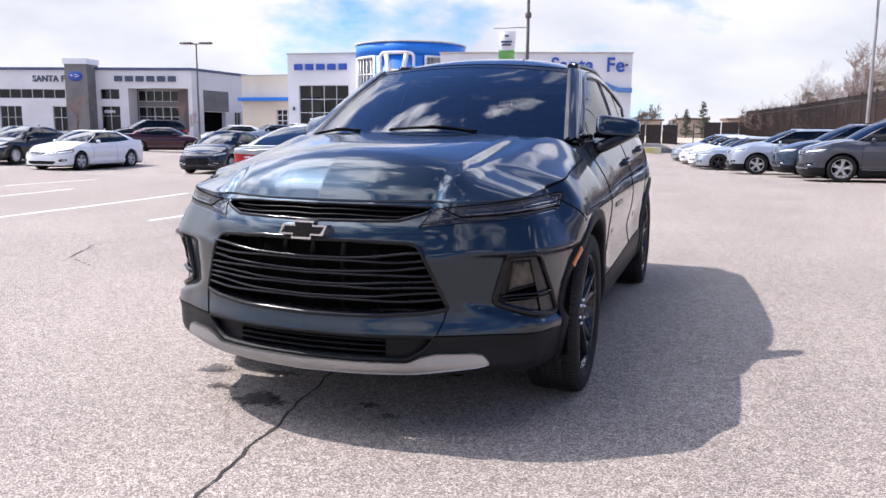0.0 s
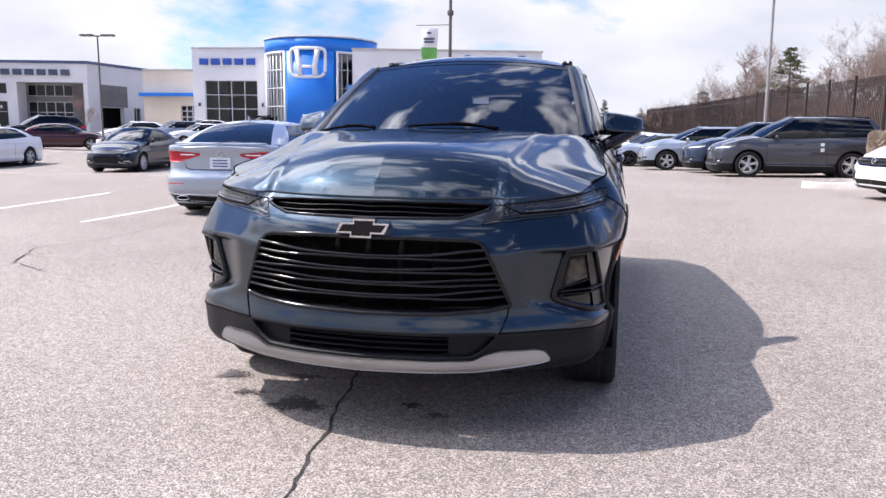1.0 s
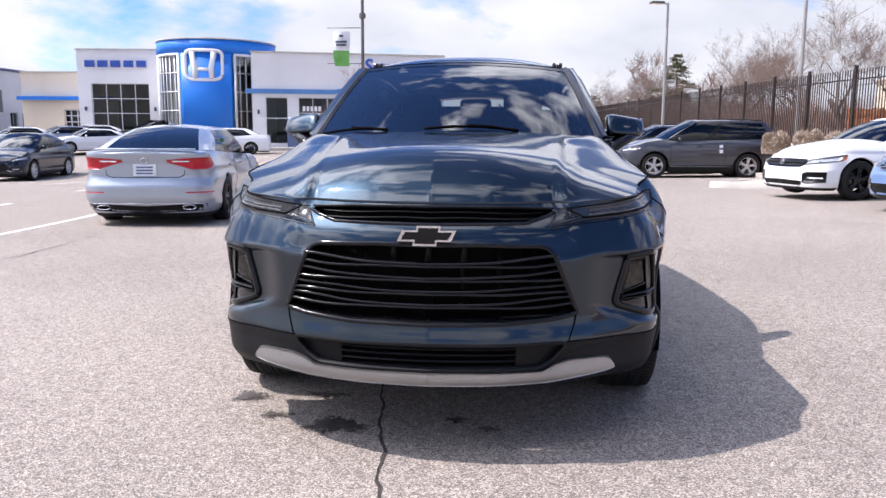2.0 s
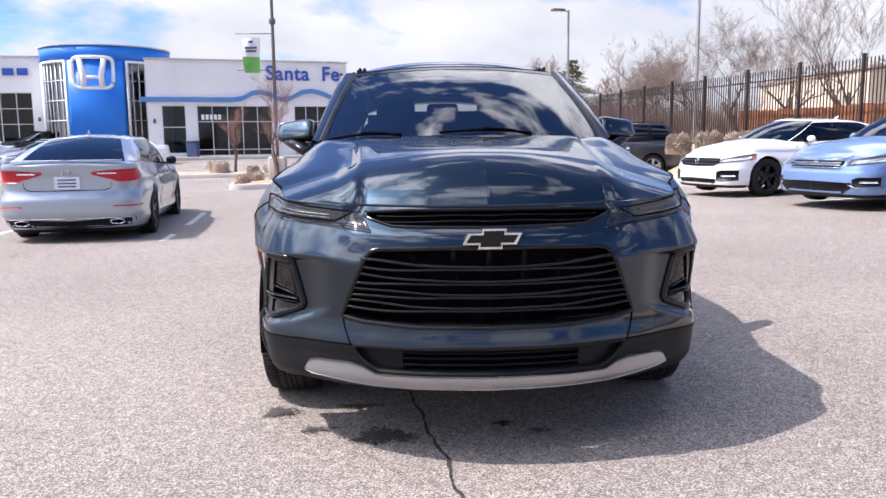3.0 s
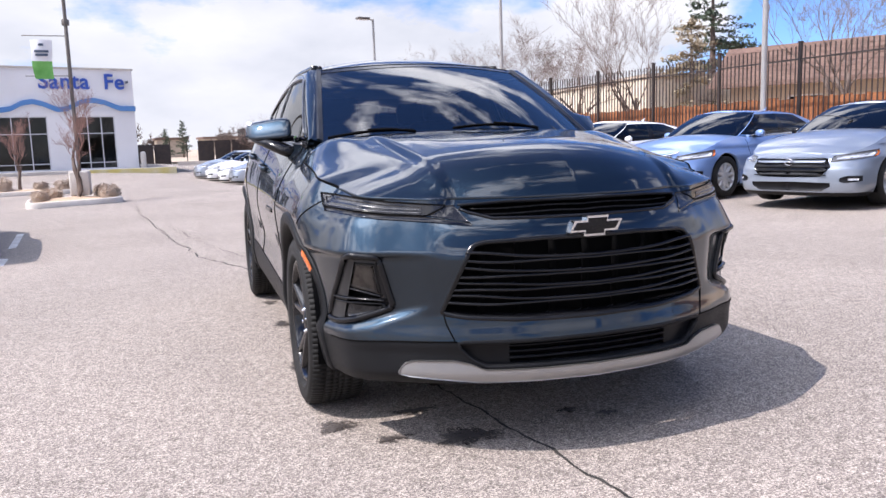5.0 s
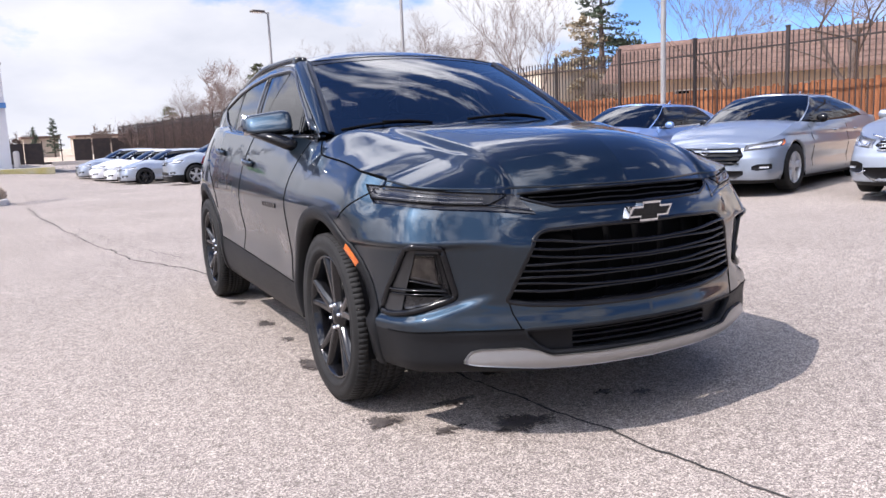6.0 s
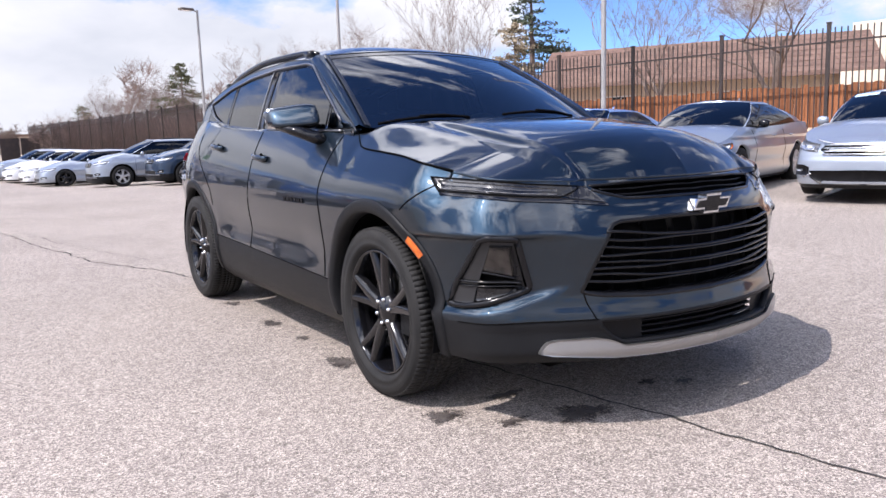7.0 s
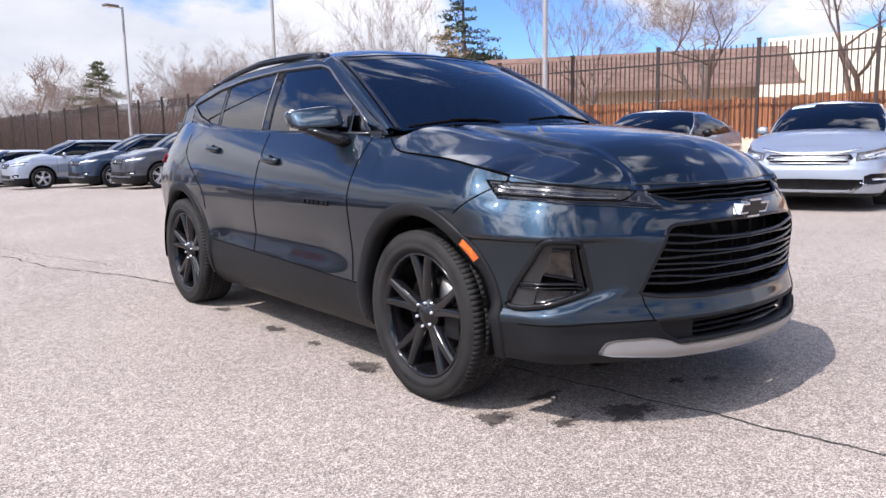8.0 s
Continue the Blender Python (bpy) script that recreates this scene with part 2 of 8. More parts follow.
M_PILLARTRIM = varied("dark_satin_trim", (0.055, 0.055, 0.058), (0.08, 0.08, 0.083), 8, 0.36, metal=0.9, rough_to=0.42)
M_LENS = glazing("smoked_lens_glass", (0.62, 0.60, 0.58), 0.03, 1.5)
M_PODTRIM = varied("lamp_surround", (0.010, 0.010, 0.011), (0.018, 0.018, 0.019), 6, 0.30, rough_to=0.4)
M_SATIN = varied("satin_black", (0.006, 0.006, 0.007), (0.011, 0.011, 0.012), 5, 0.28, rough_to=0.42, spec=0.15)
M_VOID = varied("dark_inside", (0.002, 0.002, 0.0025), (0.004, 0.004, 0.004), 3, 0.8, spec=0.05)
M_SILVER = varied("silver_skid_paint", (0.30, 0.297, 0.295), (0.36, 0.357, 0.353), 3, 0.34, metal=0.75, bump=0.05, bump_scale=300)
M_CHROME = varied("chrome", (0.75, 0.75, 0.76), (0.62, 0.62, 0.63), 6, 0.07, metal=1.0, rough_to=0.16)
M_RUBBER = varied("tyre_rubber", (0.008, 0.008, 0.008), (0.018, 0.017, 0.016), 7, 0.75, bump=0.15, bump_scale=160, spec=0.3)
M_RIMBLACK = varied("gloss_black_alloy", (0.004, 0.004, 0.005), (0.007, 0.007, 0.008), 8, 0.08, rough_to=0.16, spec=0.5)
M_RIMGREY = varied("grey_alloy", (0.46, 0.46, 0.47), (0.58, 0.58, 0.58), 8, 0.35, metal=0.5, rough_to=0.4)
M_STEEL = varied("brake_steel", (0.12, 0.117, 0.113), (0.08, 0.077, 0.074), 20, 0.35, metal=1.0)
M_AMBER = varied("amber_lens", (0.55, 0.13, 0.012), (0.42, 0.08, 0.01), 40, 0.15, coat=0.6)
M_REDLENS = varied("red_lens", (0.52, 0.004, 0.020), (0.34, 0.003, 0.012), 30, 0.3, coat=0.03)
M_CLEAR = varied("clear_lamp", (0.55, 0.57, 0.6), (0.82, 0.84, 0.86), 40, 0.12, metal=0.5, coat=1.0)
M_SMOKED = varied("smoked_lens", (0.008, 0.008, 0.009), (0.022, 0.022, 0.023), 25, 0.12, coat=0.4, spec=0.3)
M_LAMPBALL = varied("lamp_projector", (0.050, 0.046, 0.043), (0.20, 0.18, 0.165), 22, 0.15, coat=1.0, metal=0.3)
M_WINDSCREEN = glazing("windscreen_glass", (0.42, 0.46, 0.46), 0.01, 2.1)
M_TINT = glazing("privacy_glass", (0.06, 0.065, 0.07), 0.01, 1.95)
M_CABIN = varied("cabin_black", (0.012, 0.012, 0.013), (0.022, 0.022, 0.022), 4, 0.7, bump=0.1, bump_scale=200)
M_SEAT = varied("seat_cloth", (0.025, 0.025, 0.027), (0.045, 0.045, 0.045), 6, 0.85, bump=0.2, bump_scale=300)
M_PLATE = varied("plate_white", (0.75, 0.77, 0.8), (0.6, 0.64, 0.7), 12, 0.4)
M_PLATEINK = varied("plate_ink", (0.06, 0.09, 0.2), (0.1, 0.13, 0.25), 12, 0.5)

# ---------------------------------------------------------------- mesh helpers
def smooth(a, b, t):
    t = min(1.0, max(0.0, (t - a) / (b - a)))
    return t * t * (3 - 2 * t)


def ground_z(x, y):
    """The lot climbs a little to the fence and to the buildings, and dips beside the silver saloon and in the far bays."""
    x = max(-70.0, min(70.0, x))
    return (0.024 * max(0.0, min(x, 14.0) - 1.0) * smooth(18, 11, y) * smooth(-14, -4, y) + 0.25 * smooth(26, 48, y) * smooth(0.0, -6.0, x)
            + 0.006 * max(0.0, -(x + 10)) * smooth(8, 20, y) - 0.34 * math.exp(-((x - 2.5) / 6.5) ** 2 - ((y - 34.0) / 11.0) ** 2) - 0.10 * math.exp(-((x + 4.5) ** 2 + (y - 9.0) ** 2) / 14.0)
            - 0.45 * math.exp(-((x + 26.0) / 10.0) ** 2 - ((y - 37.0) / 6.0) ** 2)
            - 0.36 * math.exp(-((x + 19.0) / 12.0) ** 2 - ((y - 20.0) / 6.0) ** 2))


def thing(name, label, category, at=(0, 0, 0), turn=0.0, group="", kind=""):
    ob = new(name)
    ob.matrix_basis = pose(*at, 0, 0, turn)
    ob.empty_display_size = 0.1
    return tagged(ob, label, category, group, kind)


def mesh_of(name, verts, faces, mats, smoothed=True, slots=None):
    me = bpy.data.meshes.new(name)
    me.from_pydata([tuple(v) for v in verts], [], [tuple(f) for f in faces])
    for m in mats if isinstance(mats, (list, tuple)) else [mats]:
        me.materials.append(m)
    if slots is not None:
        me.polygons.foreach_set("material_index", slots)
    if smoothed:
        me.polygons.foreach_set("use_smooth", [True] * len(me.polygons))
    me.update()
    return me


def piece(name, verts, faces, material, parent=None, label="", smoothed=True, slots=None, m=None):
    ob = new(name, mesh_of(name, verts, faces, material, smoothed, slots))
    if parent is not None:
        ob.parent = parent
    if m is not None:
        ob.matrix_basis = m
    return tagged(ob, label)


def part(name, bm, material, parent, label="", smoothed=True, m=None):
    me = bpy.data.meshes.new(name)
    bm.to_mesh(me)
    bm.free()
    for k in material if isinstance(material, (list, tuple)) else [material]:
        me.materials.append(k)
    if smoothed:
        me.polygons.foreach_set("use_smooth", [True] * len(me.polygons))
    ob = new(name, me)
    if parent is not None:
        ob.parent = parent
    if m is not None:
        ob.matrix_basis = m
    return tagged(ob, label)


def box_bm(size, at=(0, 0, 0), bevel=0.0, segments=2, turn=None):
    bm = bmesh.new()
    bmesh.ops.create_cube(bm, size=1.0)
    bmesh.ops.scale(bm, vec=size, verts=bm.verts)
    if bevel:
        bmesh.ops.bevel(bm, geom=bm.edges[:], offset=bevel, segments=segments, affect="EDGES", profile=0.6)
    if turn is not None:
        bmesh.ops.rotate(bm, cent=(0, 0, 0), matrix=Euler([radians(a) for a in turn]).to_matrix(), verts=bm.verts)
    bmesh.ops.translate(bm, vec=at, verts=bm.verts)
    return bm


def grid_faces(nu, nv, closed_u=False, closed_v=False, base=0):
    out = []
    for i in range(nu - (0 if closed_u else 1)):
        for j in range(nv - (0 if closed_v else 1)):
            a, b = i, (i + 1) % nu
            c, d = j, (j + 1) % nv
            out.append((base + a * nv + c, base + b * nv + c, base + b * nv + d, base + a * nv + d))
    return out


def lathe(profile, n, axis="x"):
    """Vertices and faces of a profile of (radius, along) turned round an axis."""
    verts, k = [], len(profile)
    for i in range(n):
        a = 2 * math.pi * i / n
        for r, h in profile:
            c, s = r * math.cos(a), r * math.sin(a)
            verts.append((h, c, s) if axis == "x" else (c, s, h))
    return verts, grid_faces(n, k, closed_u=True)


def tube(points, radius, sides=6, closed=False, flat=None):
    """Vertices and faces of a round bar along points; radius may be a list. flat=(w, h) gives it an oblong section."""
    pts = [Vector(p) for p in points]
    n = len(pts)
    rs = radius if isinstance(radius, (list, tuple)) else [radius] * n
    verts = []
    up = Vector((0, 0, 1))
    for i, p in enumerate(pts):
        a = pts[(i - 1) % n] if closed else pts[max(0, i - 1)]
        b = pts[(i + 1) % n] if closed else pts[min(n - 1, i + 1)]
        d = (b - a)
        d = d.normalized() if d.length > 1e-9 else Vector((0, 1, 0))
        ref = up if abs(d.dot(up)) < 0.95 else Vector((1, 0, 0))
        s = d.cross(ref).normalized()
        t = s.cross(d).normalized()
        for k in range(sides):
            ang = 2 * math.pi * (k + 0.5) / sides
            c, q = math.cos(ang), math.sin(ang)
            if flat:
                verts.append(p + s * (c * flat[0] * rs[i]) + t * (q * flat[1] * rs[i]))
            else:
                verts.append(p + s * (c * rs[i]) + t * (q * rs[i]))
    faces = grid_faces(n, sides, closed_u=closed, closed_v=True)
    if not closed:
        faces.append(tuple(range(sides)))
        faces.append(tuple((n - 1) * sides + k for k in reversed(range(sides))))
    return verts, faces


def merge(*sets):
    verts, faces = [], []
    for v, f in sets:
        k = len(verts)
        verts += [tuple(p) for p in v]
        faces += [tuple(i + k for i in q) for q in f]
    return verts, faces


def box_vf(x0, x1, y0, y1, z0, z1):
    v = [(x, y, z) for x in (x0, x1) for y in (y0, y1) for z in (z0, z1)]
    return v, [(0, 1, 3, 2), (4, 6, 7, 5), (0, 4, 5, 1), (2, 3, 7, 6), (0, 2, 6, 4), (1, 5, 7, 3)]


def table(pairs):
    """A smooth function through (x, value) pairs."""
    xs = [p[0] for p in pairs]
    ys = [p[1] for p in pairs]
    n = len(xs)
    slope = [0.0] * n
    for i in range(1, n - 1):
        a = (ys[i] - ys[i - 1]) / (xs[i] - xs[i - 1])
        b = (ys[i + 1] - ys[i]) / (xs[i + 1] - xs[i])
        slope[i] = 0.0 if a * b <= 0 else 2 * a * b / (a + b)
    slope[0] = (ys[1] - ys[0]) / (xs[1] - xs[0])
    slope[-1] = (ys[-1] - ys[-2]) / (xs[-1] - xs[-2])

    def f(x):
        if x <= xs[0]:
            return ys[0]
        if x >= xs[-1]:
            return ys[-1]
        i = 0
        while x > xs[i + 1]:
            i += 1
        h = xs[i + 1] - xs[i]
        t = (x - xs[i]) / h
        return ((2 * t**3 - 3 * t**2 + 1) * ys[i] + (t**3 - 2 * t**2 + t) * h * slope[i]
                + (-2 * t**3 + 3 * t**2) * ys[i + 1] + (t**3 - t**2) * h * slope[i + 1])
    return f


def line(pairs):
    xs, ys = [p[0] for p in pairs], [p[1] for p in pairs]
    return lambda x: float(np.interp(x, xs, ys))


def curve_through(points, n):
    """n points along a Catmull-Rom curve through the given plan points."""
    p = [Vector(q) for q in points]
    p = [p[0] * 2 - p[1]] + p + [p[-1] * 2 - p[-2]]
    dense = []
    for i in range(1, len(p) - 2):
        for k in range(24):
            t = k / 24
            dense.append(0.5 * ((2 * p[i]) + (p[i + 1] - p[i - 1]) * t + (2 * p[i - 1] - 5 * p[i] + 4 * p[i + 1] - p[i + 2]) * t * t
                                + (3 * p[i] - p[i - 1] - 3 * p[i + 1] + p[i + 2]) * t**3))
    dense.append(p[-2])
    d = np.array([list(q) for q in dense])
    s = np.concatenate([[0], np.cumsum(np.linalg.norm(np.diff(d, axis=0), axis=1))])
    u = np.linspace(0, s[-1], n)
    return np.stack([np.interp(u, s, d[:, k]) for k in range(d.shape[1])], axis=1)


class Hull:
    """The lower body of a car: half a plan outline from nose to tail, stacked in levels and pulled inwards level by level."""

    def __init__(self, outline, top, low, pull, nv):
        self.out = outline
        n = len(outline)
        d = np.gradient(outline, axis=0)
        d /= np.linalg.norm(d, axis=1)[:, None]
        inward = np.stack([-d[:, 1], d[:, 0]], axis=1)
        inward[0] = (0, 1)
        inward[-1] = (0, -1)
        self.p = np.zeros((n, nv, 3))
        for i in range(n):
            x, y = outline[i]
            zt = top(x, y)
            for j in range(nv):
                z = low + (zt - low) * j / (nv - 1)
                q = pull(x, y, z, zt)
                self.p[i, j] = (max(0.0, x + inward[i, 0] * q) if 0 < i < n - 1 else 0.0, y + inward[i, 1] * q, z)
        self.mid = int(np.argmax(outline[:, 0]))

    def ring(self, z):
        r = np.zeros((len(self.p), 2))
        for i, col in enumerate(self.p):
            r[i] = (np.interp(z, col[:, 2], col[:, 0]), np.interp(z, col[:, 2], col[:, 1]))
        return r

    def front(self, x, z):
        r = self.ring_cached(z)[: self.mid + 1]
        return float(np.interp(abs(x), r[:, 0], r[:, 1]))

    def back(self, x, z):
        r = self.ring_cached(z)[self.mid:][::-1]
        return float(np.interp(abs(x), r[:, 0], r[:, 1]))

    def side(self, y, z):
        r = self.ring_cached(z)
        return float(np.interp(y, r[:, 1], r[:, 0]))

    def ring_cached(self, z):
        key = round(z, 3)
        if not hasattr(self, "cache"):
            self.cache = {}
        if key not in self.cache:
            self.cache[key] = self.ring(key)
        return self.cache[key]

    def split(self, key):
        """Faces grouped by key(x, y, z) of their middles, for one side: name -> (verts, faces)."""
        n, nv, _ = self.p.shape
        groups, small = {}, {}
        corner = {(i, j): key(*self.p[i, j]) for i in range(n) for j in range(nv)}
        m = 6
        for i in range(n - 1):
            for j in range(nv - 1):
                q = self.p[i, j], self.p[i + 1, j], self.p[i + 1, j + 1], self.p[i, j + 1]
                k = key(*((q[0] + q[1] + q[2] + q[3]) / 4))
                if all(corner[i + a, j + b] == k for a, b in ((0, 0), (1, 0), (1, 1), (0, 1))):
                    if k:
                        groups.setdefault(k, []).append((i, j))
                    continue
                # a cell that an edge crosses is cut finely
                g = {(a, b): q[0] * (1 - a / m) * (1 - b / m) + q[1] * (a / m) * (1 - b / m) + q[2] * (a / m) * (b / m) + q[3] * (1 - a / m) * (b / m)
                     for a in range(m + 1) for b in range(m + 1)}
                for a in range(m):
                    for b in range(m):
                        ks = key(*((g[a, b] + g[a + 1, b + 1]) / 2))
                        if ks:
                            small.setdefault(ks, []).append([((i * m + a + da, j * m + b + db), g[a + da, b + db]) for da, db in ((0, 0), (1, 0), (1, 1), (0, 1))])
        for k in small:
            groups.setdefault(k, [])
        out = {}
        for k, cells in groups.items():
            ids, verts, faces = {}, [], []
            for i, j in cells:
                f = []
                for a, b in ((i, j), (i + 1, j), (i + 1, j + 1), (i, j + 1)):
                    if (a * m, b * m) not in ids:
                        ids[a * m, b * m] = len(verts)
                        verts.append(tuple(self.p[a, b]))
                    f.append(ids[a * m, b * m])
                faces.append(tuple(f))
            for cell in small.get(k, []):
                f = []
                for at, p in cell:
                    if at not in ids:
                        ids[at] = len(verts)
                        verts.append(tuple(p))
                    f.append(ids[at])
                faces.append(tuple(f))
            out[k] = (verts, faces)
        return out


def mirror_vf(vf):
    v, f = vf
    return [(-x, y, z) for x, y, z in v], [tuple(reversed(q)) for q in f]


def both(vf):
    """A half and its mirror image, welded along the middle."""
    v, f = merge(vf, mirror_vf(vf))
    bm = bmesh.new()
    vs = [bm.verts.new(p) for p in v]
    for q in f:
        if len(set(q)) > 2:
            bm.faces.new([vs[i] for i in q])
    bmesh.ops.remove_doubles(bm, verts=bm.verts, dist=0.0008)
    return bm


def ribbon(place, a0, a1, bot, top, na, nb, off=0.0, depth=0.0, taper=0.0):
    """A panel between two edges, bot(a) and top(a), laid on a surface by place(a, z, off); depth gives it a rim that turns inwards."""
    verts = []
    for i in range(na):
        a = a0 + (a1 - a0) * i / (na - 1)
        zb, zt = bot(a), top(a)
        for j in range(nb):
            verts.append(place(a, zb + (zt - zb) * j / (nb - 1), off))
    faces = grid_faces(na, nb)
    if depth:
        loop = [i * nb for i in range(na)] + [(na - 1) * nb + j for j in range(1, nb)] \
            + [i * nb + nb - 1 for i in reversed(range(na - 1))] + [j for j in reversed(range(1, nb - 1))]
        base = len(verts)
        for k in loop:
            i, j = divmod(k, nb)
            a = a0 + (a1 - a0) * i / (na - 1)
            zb, zt = bot(a), top(a)
            verts.append(place(a, zb + (zt - zb) * j / (nb - 1), off - depth))
        m = len(loop)
        for k in range(m):
            faces.append((loop[k], loop[(k + 1) % m], base + (k + 1) % m, base + k))
    return verts, faces


def edge_loop(place, a0, a1, bot, top, na, nb, off=0.0):
    """The points round a ribbon's edge, in order."""
    pts = [place(a0 + (a1 - a0) * i / (na - 1), bot(a0 + (a1 - a0) * i / (na - 1)), off) for i in range(na)]
    pts += [place(a1, bot(a1) + (top(a1) - bot(a1)) * j / nb, off) for j in range(1, nb)]
    pts += [place(a1 + (a0 - a1) * i / (na - 1), top(a1 + (a0 - a1) * i / (na - 1)), off) for i in range(na)]
    pts += [place(a0, top(a0) + (bot(a0) - top(a0)) * j / nb, off) for j in range(1, nb)]
    out = [pts[0]]
    for p in pts[1:]:
        if (Vector(p) - Vector(out[-1])).length > 1e-4:
            out.append(p)
    return out


def mirrored(name, vf, material, parent, label="", smoothed=True):
    """The same part on both sides."""
    a = piece(name, *vf, material, parent, label, smoothed)
    b = piece(name, *mirror_vf(vf), material, parent, label, smoothed)
    return a, b


# ---------------------------------------------------------------- wheels
def wheel_parts(parent, at, radius, width, rim, out, rim_mat, style, name="wheel"):
    """A wheel under a car: tyre with tread blocks, rim barrel, spokes, hub cap, nuts and brake disc. out: +1 or -1, the way its face looks."""
    w = new(name)
    w.parent = parent
    w.matrix_basis = pose(*at) @ (Matrix.Identity(4) if out > 0 else pose(0, 0, 0, 0, 0, 180))
    h = width / 2
    key = (round(radius, 3), round(width, 3), round(rim, 3), rim_mat.name, style)
    if key not in WHEELS:
        r, k = radius, rim
        tyre = lathe([(k, -h * 0.82), (k + 0.012, -h * 0.95), (k + (r - k) * 0.5, -h * 1.03), (r * 0.958, -h * 0.97), (r * 0.988, -h * 0.86),
                      (r - 0.001, -h * 0.4), (r, 0), (r - 0.001, h * 0.4), (r * 0.988, h * 0.86), (r * 0.958, h * 0.97),
                      (k + (r - k) * 0.80, h * 0.985), (k + (r - k) * 0.78, h * 1.015), (k + (r - k) * 0.5, h * 1.03), (k + (r - k) * 0.34, h * 1.012), (k + (r - k) * 0.32, h * 1.03),
                      (k + (r - k) * 0.22, h * 1.01), (k + 0.012, h * 0.95), (k, h * 0.82)], 64)
        tread = []
        if style[0] == "fine":
            for i in range(100):
                a = 2 * math.pi * i / 100
                for side in (-1, 1):
                    for lo, hi, lean in ((0.52, 0.93, 0.0), (0.22, 0.46, 0.03), (0.02, 0.17, 0.03)):
                        v = []
                        for x, rr in ((lo, r + 0.002), (hi, r * (0.985 if hi > 0.9 else 1.0) + 0.0015)):
                            for da in (-0.0285, 0.0285):
                                ang = a + da + lean * side + (0.04 if side > 0 else 0)
                                for dr in (-0.006, 0.0):
                                    v.append((side * x * h, (rr + dr) * math.cos(ang), (rr + dr) * math.sin(ang)))
                        tread.append((v, [(1, 3, 7, 5), (0, 1, 5, 4), (2, 6, 7, 3), (0, 2, 3, 1), (4, 5, 7, 6)]))
        barrel = lathe([(k * 1.0, h * 0.86), (k * 0.985, h * 0.9), (k * 0.955, h * 0.84), (k * 0.94, h * 0.6), (k * 0.9, h * 0.2), (k * 0.9, -h * 0.8)], 56)
        disc = lathe([(0.03, h * 0.18), (k * 0.66, h * 0.18), (k * 0.66, h * 0.05), (0.03, h * 0.05)], 40)
        face = h * 0.86
        spokes = []
        count = style[1]
        for i in range(count):
            a = 2 * math.pi * i / count + style[3]
            for lean in style[2]:
                prof = []
                for t in (0.0, 0.2, 0.45, 0.75, 1.0):
                    rr = 0.045 + (k * 0.965 - 0.045) * t
                    half = (0.027 if style[0] == "fine" else 0.027 if len(style[2]) > 1 else 0.034) * (1.0 - 0.30 * t)
                    ang = a + lean * (0.35 + 0.65 * t)
                    x = face * (0.78 + 0.22 * t) if style[0] == "fine" else face * (0.85 + 0.12 * t)
                    c, s = math.cos(ang), math.sin(ang)
                    for u, dx in ((-half, -0.045), (-half * 0.80, -0.004), (-half * 0.45, 0.0), (half * 0.45, 0.0), (half * 0.80, -0.004), (half, -0.045)):
                        prof.append((x + dx, rr * c - u * s, rr * s + u * c))
                f = grid_faces(5, 6)
                spokes.append((prof, f))
        hub = lathe([(0.0, face * 0.9), (0.03, face * 0.9), (0.034, face * 0.86), (0.075, face * 0.78), (0.082, face * 0.55), (0.08, 0)], 24)
        nuts = []
        for i in range(5 if style[0] != "fine" else 6):
            a = 2 * math.pi * i / (5 if style[0] != "fine" else 6) + 0.3
            v, f = lathe([(0.0, face * 0.92), (0.007, face * 0.91), (0.009, face * 0.7)], 8)
            nuts.append(([(x, y + 0.056 * math.cos(a), z + 0.056 * math.sin(a)) for x, y, z in v], f))
        caliper = box_vf(h * -0.1, h * 0.45, k * 0.38, k * 0.72, -k * 0.3, k * 0.3)
        WHEELS[key] = [
            ("tyre", mesh_of("tyre", *merge(tyre, *tread), M_RUBBER), ""),
            ("rim", mesh_of("rim", *barrel, rim_mat), ""),
            ("brake_disc", mesh_of("brake_disc", *disc, M_STEEL), "steel brake disc"),
            ("caliper", mesh_of("caliper", *caliper, M_CLAD, False), ""),
            ("hub_cap", mesh_of("hub_cap", *hub, rim_mat), ""),
        ]
        WHEELS[key] += [("spoke", mesh_of("spoke", *s, rim_mat), "") for s in spokes]
        WHEELS[key] += [("lug_nut", mesh_of("lug_nut", *n, M_CHROME), "chrome lug nut") for n in nuts] if style[0] == "fine" else []
    for nm, me, lab in WHEELS[key]:
        o = new(nm, me)
        o.parent = w
        tagged(o, lab)
    return w


WHEELS = {}

# ---------------------------------------------------------------- ground
def build_ground():
    near = list(np.arange(-60, 60.1, 2.0))
    far = [-1500, -700, -350, -180, -110, -80]
    xs = far + near + [-v for v in reversed(far)]
    ys = [-1500, -600, -250, -120, -60] + list(np.arange(-30, 62, 2.0)) + [70, 85, 110, 180, 350, 700, 1500]
    verts = [(x, y, ground_z(x, y)) for x in xs for y in ys]
    g = piece("ground", verts, grid_faces(len(xs), len(ys)), M_ASPHALT)
    tagged(g, "worn pale grey chip asphalt of the car lot", "ground", kind="structure")
    return g


ground = build_ground()


def flat_on_ground(pts, lift=0.004):
    return [(x, y, ground_z(x, y) + lift) for x, y in pts]


